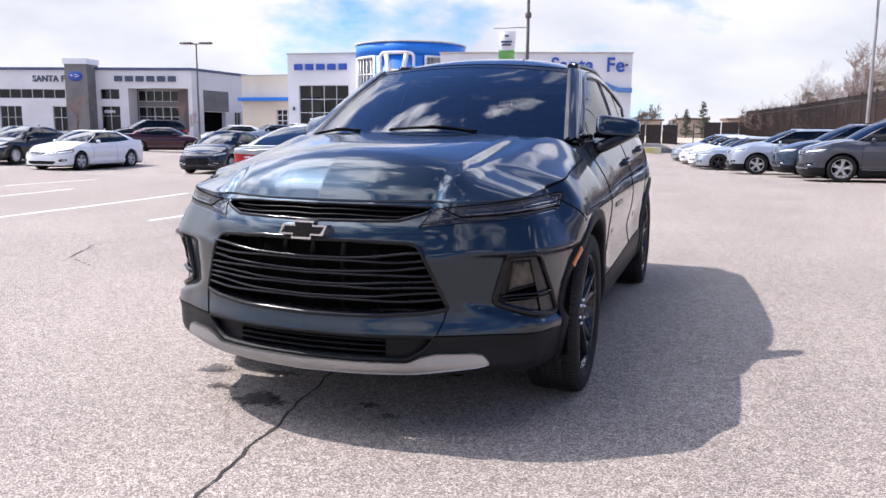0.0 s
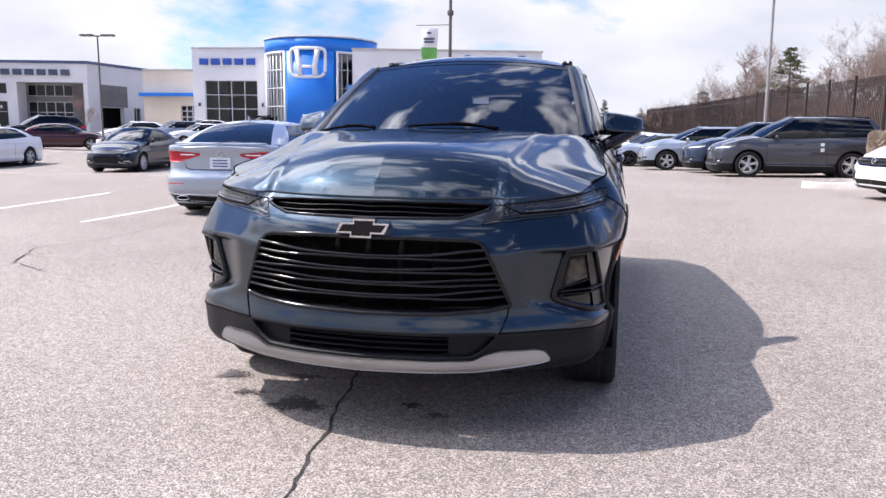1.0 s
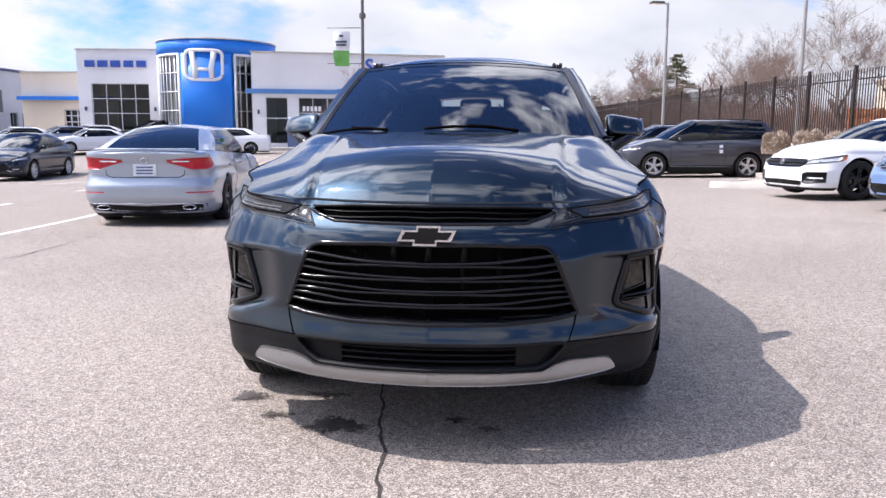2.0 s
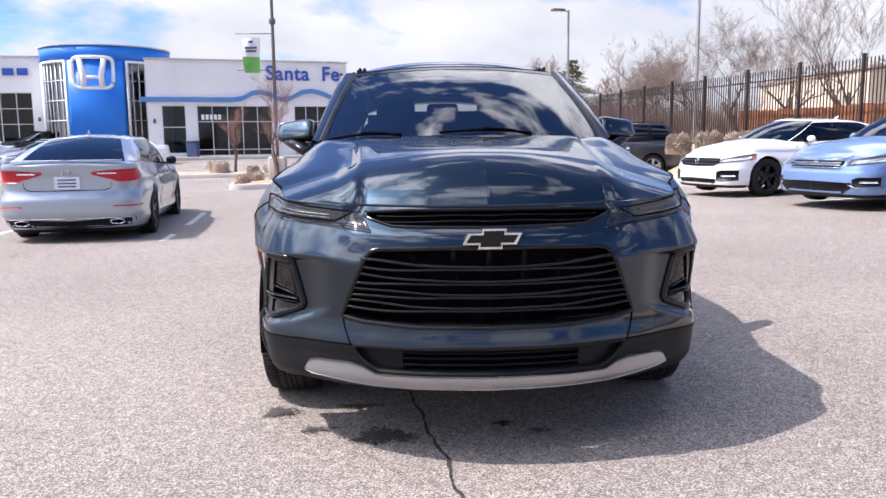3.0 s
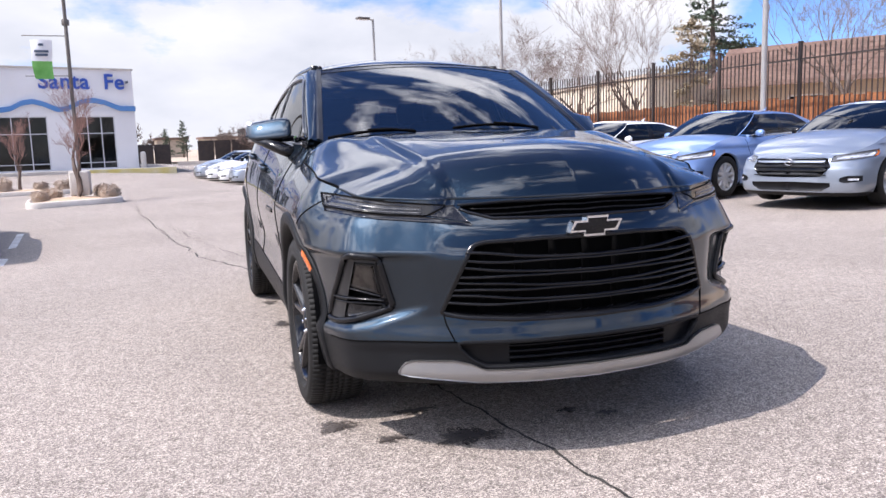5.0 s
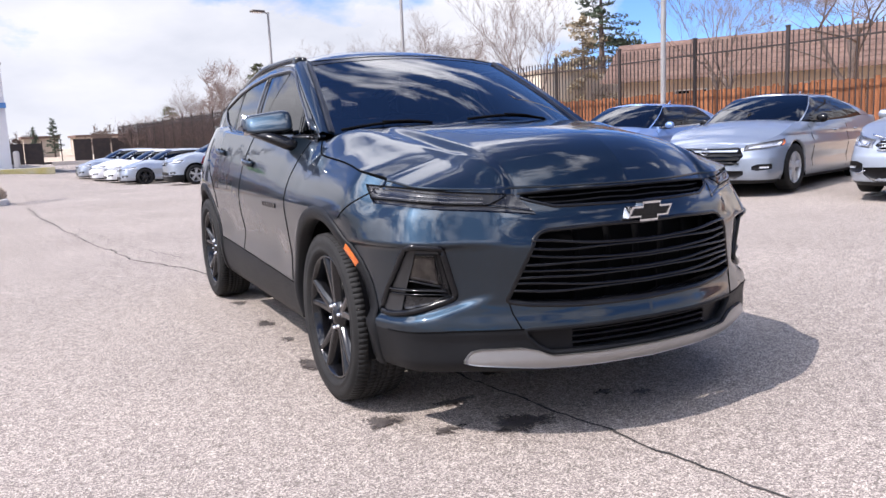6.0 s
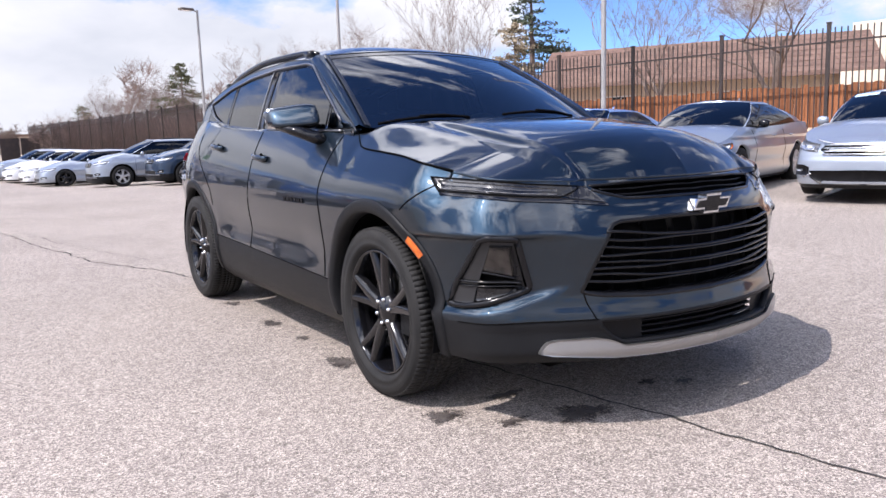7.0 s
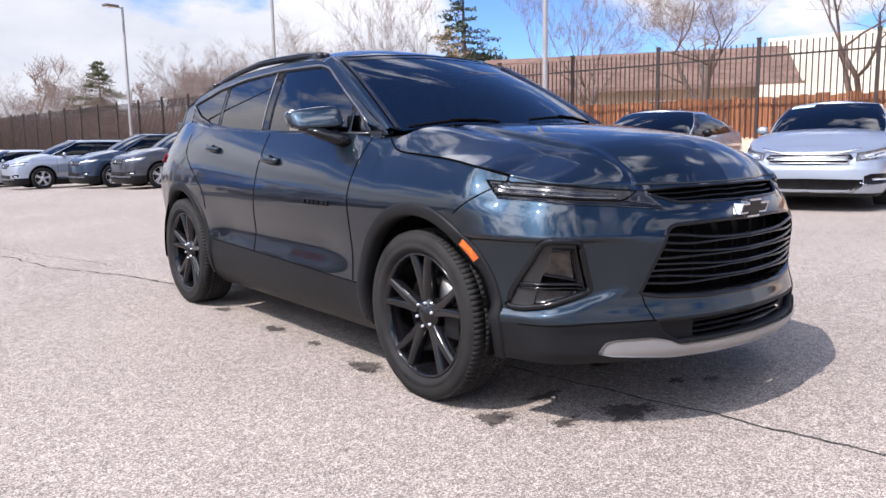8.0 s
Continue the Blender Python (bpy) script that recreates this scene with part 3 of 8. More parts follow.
def strip(name, pts, width, material, label, category, lift=0.004, jag=0.0, seed=1, kind=""):
    """A thin strip laid on the ground along points."""
    rnd = random.Random(seed)
    dense = []
    for (x0, y0), (x1, y1) in zip(pts, pts[1:]):
        n = max(1, int(math.dist((x0, y0), (x1, y1)) / (0.05 if jag else 0.8)))
        dense += [(x0 + (x1 - x0) * k / n, y0 + (y1 - y0) * k / n) for k in range(n)]
    dense.append(pts[-1])
    if jag:
        walk_x = 0.0
        out = []
        for x, y in dense:
            walk_x = 0.8 * walk_x + rnd.uniform(-jag, jag)
            out.append((x + walk_x, y + rnd.uniform(-jag, jag) * 0.5))
        dense = out
    v = []
    n = len(dense)
    for i, (x, y) in enumerate(dense):
        a, b = Vector(dense[max(0, i - 1)]), Vector(dense[min(n - 1, i + 1)])
        d = (b - a).normalized()
        w = width * (rnd.uniform(0.25, 1.5) if jag else 1.0) / 2
        if jag and (i == 0 or i == n - 1):
            w = 0.001
        px, py = -d.y * w, d.x * w
        v += flat_on_ground([(x + px, y + py), (x - px, y - py)], lift)
    ob = piece(name, v, grid_faces(n, 2), material, None, "", False)
    return tagged(ob, label, category, kind=kind)


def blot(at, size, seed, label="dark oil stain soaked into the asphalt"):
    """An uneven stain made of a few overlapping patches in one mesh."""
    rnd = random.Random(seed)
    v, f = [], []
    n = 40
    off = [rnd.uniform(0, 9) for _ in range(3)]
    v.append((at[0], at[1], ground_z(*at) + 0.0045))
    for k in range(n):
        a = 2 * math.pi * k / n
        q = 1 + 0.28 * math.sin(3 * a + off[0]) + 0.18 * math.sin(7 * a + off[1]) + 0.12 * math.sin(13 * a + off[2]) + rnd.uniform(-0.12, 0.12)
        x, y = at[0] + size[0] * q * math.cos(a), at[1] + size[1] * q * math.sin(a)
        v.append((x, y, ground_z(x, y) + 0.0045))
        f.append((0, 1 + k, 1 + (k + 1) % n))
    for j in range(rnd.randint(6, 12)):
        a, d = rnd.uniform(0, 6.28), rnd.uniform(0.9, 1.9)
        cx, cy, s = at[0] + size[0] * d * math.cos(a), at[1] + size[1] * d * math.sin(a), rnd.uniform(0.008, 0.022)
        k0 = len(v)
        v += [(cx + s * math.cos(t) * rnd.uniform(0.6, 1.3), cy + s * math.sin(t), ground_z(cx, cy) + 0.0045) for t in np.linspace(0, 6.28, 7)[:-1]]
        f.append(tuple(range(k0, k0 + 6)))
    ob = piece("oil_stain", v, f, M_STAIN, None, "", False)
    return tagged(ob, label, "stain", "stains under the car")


def build_marks():
    strip("asphalt_crack", [(-0.42, 1.6), (-0.33, 1.1), (-0.27, 0.68), (-0.21, 0.38), (-0.17, 0.10), (-0.12, -0.20), (-0.09, -0.40), (-0.05, -0.62), (0.03, -1.0), (0.06, -1.5), (0.16, -2.1)], 0.011, M_CRACK, "open dark crack across the worn asphalt", "crack", 0.004, 0.012, 5)
    strip("asphalt_crack", [(-2.6, 17.5), (-2.25, 13.4), (-1.64, 9.0), (-1.22, 6.3), (-0.95, 5.6), (-0.79, 4.8), (-0.6, 4.1)], 0.02, M_CRACK, "long dark crack running behind the car", "crack", 0.004, 0.02, 7)
    strip("asphalt_crack", [(-3.80, 2.75), (-4.35, 3.05), (-4.80, 3.86), (-4.58, 4.45), (-4.68, 5.4), (-4.85, 6.6), (-4.9, 8.2)], 0.014, M_CRACK, "thin dark crack in the asphalt", "crack", 0.004, 0.016, 9)
    strip("asphalt_crack", [(-1.75, 11.2), (-1.30, 8.6), (-1.02, 7.2), (-0.86, 6.3)], 0.010, M_CRACK, "thin dark crack running behind the car", "crack", 0.004, 0.02, 11)
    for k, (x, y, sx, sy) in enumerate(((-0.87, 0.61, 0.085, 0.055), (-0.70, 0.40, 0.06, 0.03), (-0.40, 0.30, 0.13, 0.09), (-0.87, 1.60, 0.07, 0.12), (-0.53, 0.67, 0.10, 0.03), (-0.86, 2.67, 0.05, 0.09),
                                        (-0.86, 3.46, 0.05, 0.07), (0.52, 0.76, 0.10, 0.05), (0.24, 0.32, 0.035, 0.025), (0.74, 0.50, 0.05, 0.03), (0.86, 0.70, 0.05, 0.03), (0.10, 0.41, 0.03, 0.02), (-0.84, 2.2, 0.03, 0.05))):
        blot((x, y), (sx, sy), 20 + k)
    white = "worn white painted parking line"
    for pts in (((-8.45, 10.0), (-7.95, 5.35), (-7.8, 3.9)), ((-3.40, 6.38), (-4.03, 11.5)), ((-11.0, 9.6), (-10.4, 5.2)), ((-5.95, 6.0), (-6.45, 10.9)),
                ((-13.2, 12.5), (-12.9, 9.6)), ((-9.4, 16.2), (-9.0, 13.0)), ((-12.6, 21.5), (-11.9, 16.5)), ((-15.3, 20.5), (-14.6, 15.0)), ((-17.9, 20.2), (-17.2, 14.8))):
        strip("parking_line", list(pts), 0.10, M_LINE, white, "road marking", 0.005)
    for k in range(5):
        x, y = 6.2 + 0.6 * k, 9.6 - 2.75 * k
        strip("parking_line", [(x + 0.1, y), (x + 4.6, y + 1.45)], 0.10, M_LINE, white, "road marking", 0.006)
    for k in range(6):
        x, y = 5.5 - 1.0 * k, 19.6 + 2.75 * k
        strip("parking_line", [(x, y), (x + 4.4, y + 1.9)], 0.10, M_LINE, white, "road marking", 0.006)


build_marks()

# ---------------------------------------------------------------- the dark crossover
def build_crossover():
    car = thing("crossover", "dark slate blue crossover with gloss black grille and black wheels", "car", (0.012, 0, 0))
    outline = curve_through([(0, 0.0), (0.25, 0.022), (0.45, 0.08), (0.58, 0.142), (0.70, 0.214), (0.81, 0.280), (0.894, 0.365), (0.954, 0.52),
                             (0.984, 0.70), (0.991, 0.95), (0.988, 2.0), (0.984, 3.0), (0.980, 3.85), (0.935, 4.30), (0.86, 4.58),
                             (0.6, 4.74), (0, 4.80)], 320)
    z_top = table([(0, 0.955), (0.235, 0.962), (0.55, 0.999), (0.70, 1.034), (0.90, 1.064), (1.10, 1.082), (1.25, 1.094), (1.34, 1.112), (1.43, 1.165), (1.8, 1.188), (2.6, 1.21), (3.5, 1.258), (3.9, 1.30), (4.2, 1.305), (4.45, 1.25), (4.65, 1.15), (4.86, 1.08)])
    x_top = table([(0.55, 0.906), (0.75, 0.894), (0.9, 0.884), (1.25, 0.868), (1.34, 0.850), (1.43, 0.812), (1.62, 0.818), (1.8, 0.842), (2.6, 0.862), (3.4, 0.868), (3.9, 0.83), (4.4, 0.76), (4.9, 0.70)])
    d_front = table([(0.2, 0.12), (0.25, 0.06), (0.29, 0.012), (0.33, -0.012), (0.40, -0.008), (0.438, -0.014), (0.455, -0.012), (0.515, 0.004), (0.55, 0.009), (0.62, 0.008),
                     (0.75, 0.0), (0.79, 0.014), (0.85, 0.034), (0.90, 0.07), (0.96, 0.132)])
    d_side = table([(0.2, 0.14), (0.27, 0.065), (0.33, 0.038), (0.45, 0.02), (0.58, 0.024), (0.72, 0.012), (0.86, 0.0), (1.4, 0.0)])

    ledge_line = line([(0.60, 0.563), (0.709, 0.524), (0.806, 0.490), (0.904, 0.466), (0.95, 0.46)])

    def pull(x, y, z, zt):
        wf = 1.0 - smooth(0.16, 0.52, y)
        side = d_side(z)
        if 1.5 < y < 3.4:
            side += 0.018 * math.exp(-((z - 0.62) / 0.1) ** 2) * smooth(1.5, 1.9, y) * smooth(3.4, 3.0, y)
        inset = x - x_top(max(0.55, y)) if y > 0.55 else 0.042
        k = max(0.0, (z - 0.86) / max(0.02, zt - 0.86))
        side += max(0.0, inset) * k ** 1.7
        # the cheek: a crisp shelf under the lamp over a hollow face that holds the lamp pod, with a ledge below it
        outer = smooth(0.52, 0.60, x) * smooth(0.72, 0.50, y)
        shelf = 0.52 * min(max(0.0, z - 0.770), 0.13) + 0.20 * max(0.0, z - 0.90)
        front = d_front(min(z, 0.75)) * outer + d_front(z) * (1 - outer)
        zl = ledge_line(x)
        hollow = 0.022 * smooth(0.58, 0.72, x) * smooth(0.78, 0.60, y) * smooth(zl, zl + 0.030, z) * smooth(0.772, 0.745, z)
        return wf * front + (1 - wf) * side + shelf * outer + hollow

    hull = Hull(outline, lambda x, y: z_top(y), 0.2, pull, 84)

    def on_front(x, z, off=0.0):
        return (x, hull.front(x, z) - off, z)

    def on_side(y, z, off=0.0):
        return (hull.side(y, z) + off, y, z)

    # openings, as edges over x
    g_bot = line([(0, 0.517), (0.30, 0.521), (0.48, 0.532), (0.545, 0.543), (0.563, 0.553), (0.60, 0.56)])
    g_top = line([(0, 0.818), (0.20, 0.82), (0.41, 0.812), (0.445, 0.803), (0.47, 0.778), (0.553, 0.580), (0.563, 0.557), (0.60, 0.56)])
    u_bot = line([(0, 0.888), (0.36, 0.892), (0.44, 0.915), (0.47, 0.93)])
    u_top = line([(0, 0.945), (0.30, 0.944), (0.47, 0.936)])
    h_bot = line([(0.515, 0.937), (0.585, 0.905), (0.72, 0.912), (0.898, 0.934)])
    h_top = line([(0.515, 0.941), (0.70, 0.957), (0.898, 0.986)])
    p_bot = line([(0.716, 0.565), (0.890, 0.496), (0.910, 0.494)])
    p_top = line([(0.716, 0.568), (0.764, 0.757), (0.866, 0.764), (0.910, 0.498)])
    i_bot = line([(0, 0.355), (0.42, 0.357), (0.47, 0.385), (0.52, 0.438)])
    i_top = line([(0, 0.444), (0.52, 0.442)])
    lip = line([(0, 0.452), (0.5, 0.450), (0.75, 0.447), (0.93, 0.437), (1, 0.437)])

    arches = ((1.022, 0.385), (3.885, 0.385))

    def key(x, y, z):
        for ay, az in arches:
            if x > 0.7 and (y - ay) ** 2 + (z - az) ** 2 < 0.452 ** 2:
                return None
            if x > 0.7 and abs(y - ay) < 0.452 and z < az:
                return None
        if y < 0.62 and x < 0.95:
            if x < 0.563 and g_bot(x) < z < g_top(x):
                return None
            if x < 0.46 and u_bot(x) < z < u_top(x):
                return None
            if 0.717 < x < 0.909 and p_bot(x) < z < p_top(x):
                return None
            if x < 0.51 and i_bot(x) < z < i_top(x):
                return None
        if y < 0.62 and z < 0.282:
            return None
            if x < 0.48 and g_top(x) <= z <= u_bot(min(x, 0.46)):
                return "grille_bridge"
        low = lip(x) if y < 0.7 else 0.415 + 0.0305 * y
        if z < low:
            return "front_cladding" if y < 0.75 else "sill_cladding" if y < 4.35 else "rear_bumper"
        if y < 0.56 + max(0.0, 0.992 - z) * 1.35 and y < 0.80:
            return "front_bumper"
        if y < 1.558:
            return "fender"
        if y < 2.605 + 0.10 * smooth(0.95, 0.55, z):
            return "front_door"
        if y < 3.42 + 0.42 * smooth(0.80, 1.15, z):
            return "rear_door"
        return "quarter_panel" if y < 4.55 or z > 0.9 else "rear_bumper"

    groups = hull.split(key)
    mats = {"grille_bridge": M_PIANO, "front_cladding": M_CLAD, "sill_cladding": M_CLAD, "rear_bumper": M_CLAD}
    doors = {}
    for nm, vf in groups.items():
        mat_ = mats.get(nm, M_PAINT)
        if nm in ("front_bumper", "front_cladding", "rear_bumper", "grille_bridge"):
            ob = part(nm, both(vf), mat_, car, {"front_cladding": "grained black lower bumper cladding", "grille_bridge": "gloss black bar that carries the badge"}.get(nm, ""))
            doors[nm] = (ob, ob)
        else:
            doors[nm] = mirrored(nm, vf, mat_, car, {"sill_cladding": "grained black sill cladding"}.get(nm, ""))

    # bonnet
    nw = 84
    edge = hull.p[:, -1, :]
    stop = int(np.argmin(np.abs(edge[:, 1] - 0.575) + (edge[:, 0] < 0.6) * 9))
    e_front = edge[: stop + 1]
    e_s = np.concatenate([[0], np.cumsum(np.linalg.norm(np.diff(e_front[:, :2], axis=0), axis=1))])
    e_s /= e_s[-1]
    e_all = edge[: int(np.argmax(edge[:, 1] > 1.9))]

    rise = table([(0, 0.0), (0.03, 0.044), (0.06, 0.077), (0.13, 0.132), (0.20, 0.167), (0.28, 0.190), (0.45, 0.211), (0.70, 0.230), (1.0, 0.250), (1.3, 0.268)])

    def nose_y(x):
        return float(np.interp(x, e_front[:, 0], e_front[:, 1]))

    def edge_x(y):
        return float(np.interp(y, e_all[:, 1], e_all[:, 0]))

    X_CREST = 0.50
    a_crest = float(np.interp(X_CREST, e_front[:, 0], e_s))

    def bonnet(u, w):
        """A raised middle with a crisp crest on either side, from which the flanks fall to the fenders."""
        a = abs(u)
        p0 = np.array([np.interp(a, e_s, e_front[:, k]) for k in range(3)])
        y1 = 1.135 + 0.285 * a * a
        w = w ** 1.35
        y = p0[1] + (y1 - p0[1]) * w
        side = edge_x(max(e_front[-1, 1], y))
        k = smooth(0.0, 0.3, w)
        crest = min(X_CREST + 0.17 * max(0.0, y - 0.22), side - 0.05)
        along = crest * a / a_crest if a <= a_crest else crest + (side - crest) * (a - a_crest) / (1 - a_crest)
        x = p0[0] * (1 - k) + along * k
        if a > 0.999:
            return (math.copysign(side, u), y, z_top(y) + 0.004)
        yn = nose_y(min(x, X_CREST))
        zn = z_top(yn)
        s_ = max(0.0, y - yn)
        q = min(1.2, x / 0.5) ** 2
        mid = zn + rise(s_) * (1 - 0.24 * q * smooth(0.95, 0.15, s_)) + w * (1.226 - 0.010 * q - zn - rise(y1 - yn))
        bulge = X_CREST - 0.012 + 0.055 * max(0.0, y - 0.22)
        mid -= 0.020 * smooth(bulge - 0.012, bulge + 0.035, x) * smooth(0.28, 0.60, y) * smooth(1.30, 0.95, y)
        z = mid
        if x > crest and edge_x(y) > crest + 0.002:
            t = min(1.0, (x - crest) / (edge_x(y) - crest))
            z = mid - max(0.0, mid - z_top(y)) * t ** (1.0 + 1.1 * smooth(0.6, 1.25, y))
        return (math.copysign(x, u), y, z + 0.004)

    half = list(np.linspace(0, a_crest, 57)) + list(np.linspace(a_crest, 1, 37))[1:]
    us = [-a for a in reversed(half[1:])] + half
    nu = len(us)
    verts = [bonnet(u, j / (nw - 1)) for u in us for j in range(nw)]
    faces = grid_faces(nu, nw)
    k0 = len(verts)
    for i in range(nu):
        x, y, z = verts[i * nw]
        verts.append((x * 0.998, y + 0.004, z - 0.014))
        verts.append((x * 0.985, y + 0.05, z - 0.02))
    for i in range(nu - 1):
        faces.append((i * nw, k0 + 2 * i, k0 + 2 * i + 2, (i + 1) * nw))
        faces.append((k0 + 2 * i, k0 + 2 * i + 1, k0 + 2 * i + 3, k0 + 2 * i + 2))
    piece("bonnet", verts, faces, M_PAINT, car)

    def seam(pts, r=0.0032, owner=car):
        mirrored("panel_gap", tube(pts, r, 5), M_VOID, owner, "dark gap between panels")
    seam([bonnet(1, w) for w in np.linspace(0.0, 1.0, 24)], 0.0042)
    seam([on_side(1.56, z, 0.0002) for z in np.linspace(0.47, 1.165, 24)])
    seam([on_side(2.605 + 0.10 * smooth(0.95, 0.55, z), z, 0.0002) for z in np.linspace(0.5, 1.205, 24)])
    seam([on_side(3.42 + 0.42 * smooth(0.80, 1.15, z), z, 0.0002) for z in np.linspace(0.72, 1.22, 24)])
    seam([on_side(0.56 + max(0.0, 0.992 - z) * 1.35, z, 0.0002) for z in np.linspace(0.855, 0.985, 12)])
    seam([on_front(x, lip(x), 0.0006) for x in np.linspace(0.52, 0.915, 30)], 0.003)
    seam([on_side(y, 0.415 + 0.0305 * y, 0.0002) for y in np.linspace(1.50, 3.42, 30)], 0.003)

    # underside
    part("underbody", box_bm((1.22, 4.2, 0.14), (0, 2.45, 0.29), 0.04), M_VOID, car, "black underbody")
    part("splash_shield", box_bm((1.1, 0.42, 0.06), (0, 0.56, 0.235), 0.02), M_VOID, car, "black shield under the bumper")

    # wheel arches: flared ring and dark housing
    for ay, az in arches:
        ring = []
        n = 46
        for i in range(n):
            a = radians(-13 + 206 * i / (n - 1))
            for r, off in ((0.500, 0.001), (0.497, 0.007), (0.49, 0.010), (0.468, 0.012), (0.450, 0.009), (0.441, 0.001), (0.438, -0.05)):
                y, z = ay + r * math.cos(a), az + r * math.sin(a)
                ring.append((hull.side(min(4.4, max(0.47, y)), max(0.27, z)) + off, y, z))
        mirrored("wheel_arch", (ring, grid_faces(n, 7)), M_CLAD, car, "grained black arch moulding")
        house = []
        for i in range(n):
            a = radians(-12 + 204 * i / (n - 1))
            for r, x in ((0.456, 0.955), (0.456, 0.62), (0.02, 0.62)):
                house.append((x, ay + r * math.cos(a), az + r * math.sin(a)))
        mirrored("wheel_housing", (house, grid_faces(n, 3)), M_VOID, car, "black wheel housing")
        for out in (1, -1):
            wheel_parts(car, (out * 0.852, ay, 0.380), 0.380, 0.238, 0.280, out, M_RIMBLACK, ("fine", 5, (-0.20, 0.20), 0.35))
    mk = []
    for i in range(7):
        a = radians(131.5 + 11.5 * i / 6)
        for r in (0.458, 0.466, 0.480, 0.489):
            y, z = 1.022 + r * math.cos(a), 0.385 + r * math.sin(a)
            mk.append((hull.side(max(0.47, y), z) + (0.0145 if r < 0.485 else 0.013) + (0.0015 if r in (0.466, 0.480) and 0 < i < 6 else 0.0), y, z))
    mirrored("side_marker", (mk, grid_faces(7, 4)), M_AMBER, car, "amber side marker lens")

    def collar(loop2, steps):
        """A bezel swept round a closed line (x, z) on the front: steps of (growth, height)."""
        n_ = len(loop2)
        verts_ = []
        for i_ in range(n_):
            (xa, za), (xb, zb) = loop2[i_ - 1], loop2[(i_ + 1) % n_]
            x_, z_ = loop2[i_]
            tx, tz = xb - xa, zb - za
            ln = math.hypot(tx, tz) or 1.0
            nx_, nz_ = tz / ln, -tx / ln
            for grow, up in steps:
                X_, Z_ = x_ + nx_ * grow, z_ + nz_ * grow
                verts_.append((X_, hull.front(abs(X_), Z_) - up, Z_))
        m_ = len(steps)
        return verts_, [(i_ * m_ + j_, ((i_ + 1) % n_) * m_ + j_, ((i_ + 1) % n_) * m_ + j_ + 1, i_ * m_ + j_ + 1) for i_ in range(n_) for j_ in range(m_ - 1)]

    # grille
    grille = part("grille", both(ribbon(lambda a, z, o: (a, hull.front(a, z) + 0.12, z), 0.0, 0.60, lambda x: g_bot(x) - 0.02, lambda x: g_top(x) + 0.02, 24, 6)), M_VOID, car, "gloss black grille with wavy bars")
    for k, zc in enumerate((0.602, 0.652, 0.703, 0.757)):

        def strand(sign, zc=zc, k=k):
            pts = []
            half = 0.552 - max(0.0, zc - 0.575) * 0.42
            for x in np.linspace(-half, half, 81):
                s = smooth(0.10, half, abs(x))
                sag = 0.016 * (1 - (x / half) ** 2)
                pts.append((x, hull.front(x, zc) + 0.012 + 0.012 * (1 - s), zc - sag + sign * (0.005 + 0.010 * s) + 0.0035 * s * math.sin(16 * abs(x) + 2.2 * k + sign)))
            return tube(pts, 1.0, 8, flat=(0.013, 0.0068))
        piece("grille_bar", *merge(strand(-1), strand(1)), M_GLOSS, grille)
    for x in np.linspace(-0.40, 0.40, 7):
        piece("grille_rib", *tube([(x, hull.front(x, z) + 0.085, z) for z in np.linspace(g_bot(abs(x)), g_top(abs(x)), 6)], 1.0, 4, flat=(0.005, 0.02)), M_VOID, grille)
    half_bot = [(x, g_bot(x)) for x in np.linspace(0, 0.562, 40)]
    half_top = [(x, g_top(x)) for x in np.linspace(0.562, 0, 60)]
    rim = half_bot + half_top
    rim += [(-x, z) for x, z in reversed(rim[1:-1])]
    piece("grille_frame", *collar(rim, ((0.006, -0.001), (0.003, 0.003), (-0.006, 0.003), (-0.012, -0.002), (-0.020, -0.05))), M_GLOSS, grille, "black frame round the grille")

    # upper slit
    slit = part("upper_grille", both(ribbon(lambda a, z, o: (a, hull.front(a, z) + 0.07, z), 0.0, 0.50, lambda x: u_bot(min(x, .47)) - 0.02, lambda x: u_top(min(x, .47)) + 0.03, 24, 5)), M_VOID, car, "black upper grille slit")
    for z0 in (0.905, 0.925):
        piece("slit_bar", *tube([(x, hull.front(x, z0) + 0.028, z0 + 0.003 * math.sin(14 * abs(x))) for x in np.linspace(-0.42, 0.42, 40)], 1.0, 6, flat=(0.012, 0.003)), M_SATIN, slit)
    piece("slit_lower_lip", *tube([on_front(x, u_bot(abs(x)) - 0.002, -0.002) for x in np.linspace(-0.466, 0.466, 80)], 0.0075, 8), M_GLOSS, slit)
    piece("slit_upper_lip", *tube([on_front(x, u_top(abs(x)) + 0.002, -0.003) for x in np.linspace(-0.466, 0.466, 80)], 0.006, 8), M_SATIN, slit)

    # lower intake
    intake = part("lower_intake", both(ribbon(lambda a, z, o: (a, hull.front(a, z) + 0.10, z), 0.0, 0.54, lambda x: i_bot(min(x, .52)) - 0.02, lambda x: i_top(x) + 0.02, 24, 5)), M_VOID, car, "black lower air intake")
    for z0 in (0.378, 0.402, 0.425):
        piece("intake_slat", *tube([(x, hull.front(x, z0) + 0.045, z0) for x in np.linspace(-0.33, 0.33, 30)], 1.0, 6, flat=(0.02, 0.005)), M_SATIN, intake)
    rim2 = [(x, i_bot(x)) for x in np.linspace(0, 0.508, 40)] + [(x, i_top(x)) for x in np.linspace(0.512, 0, 40)]
    rim2 += [(-x, z) for x, z in reversed(rim2[1:-1])]
    piece("intake_frame", *collar(rim2, ((0.012, 0.0005), (0.004, 0.004), (-0.003, 0.0), (-0.005, -0.05))), M_CLAD, intake)
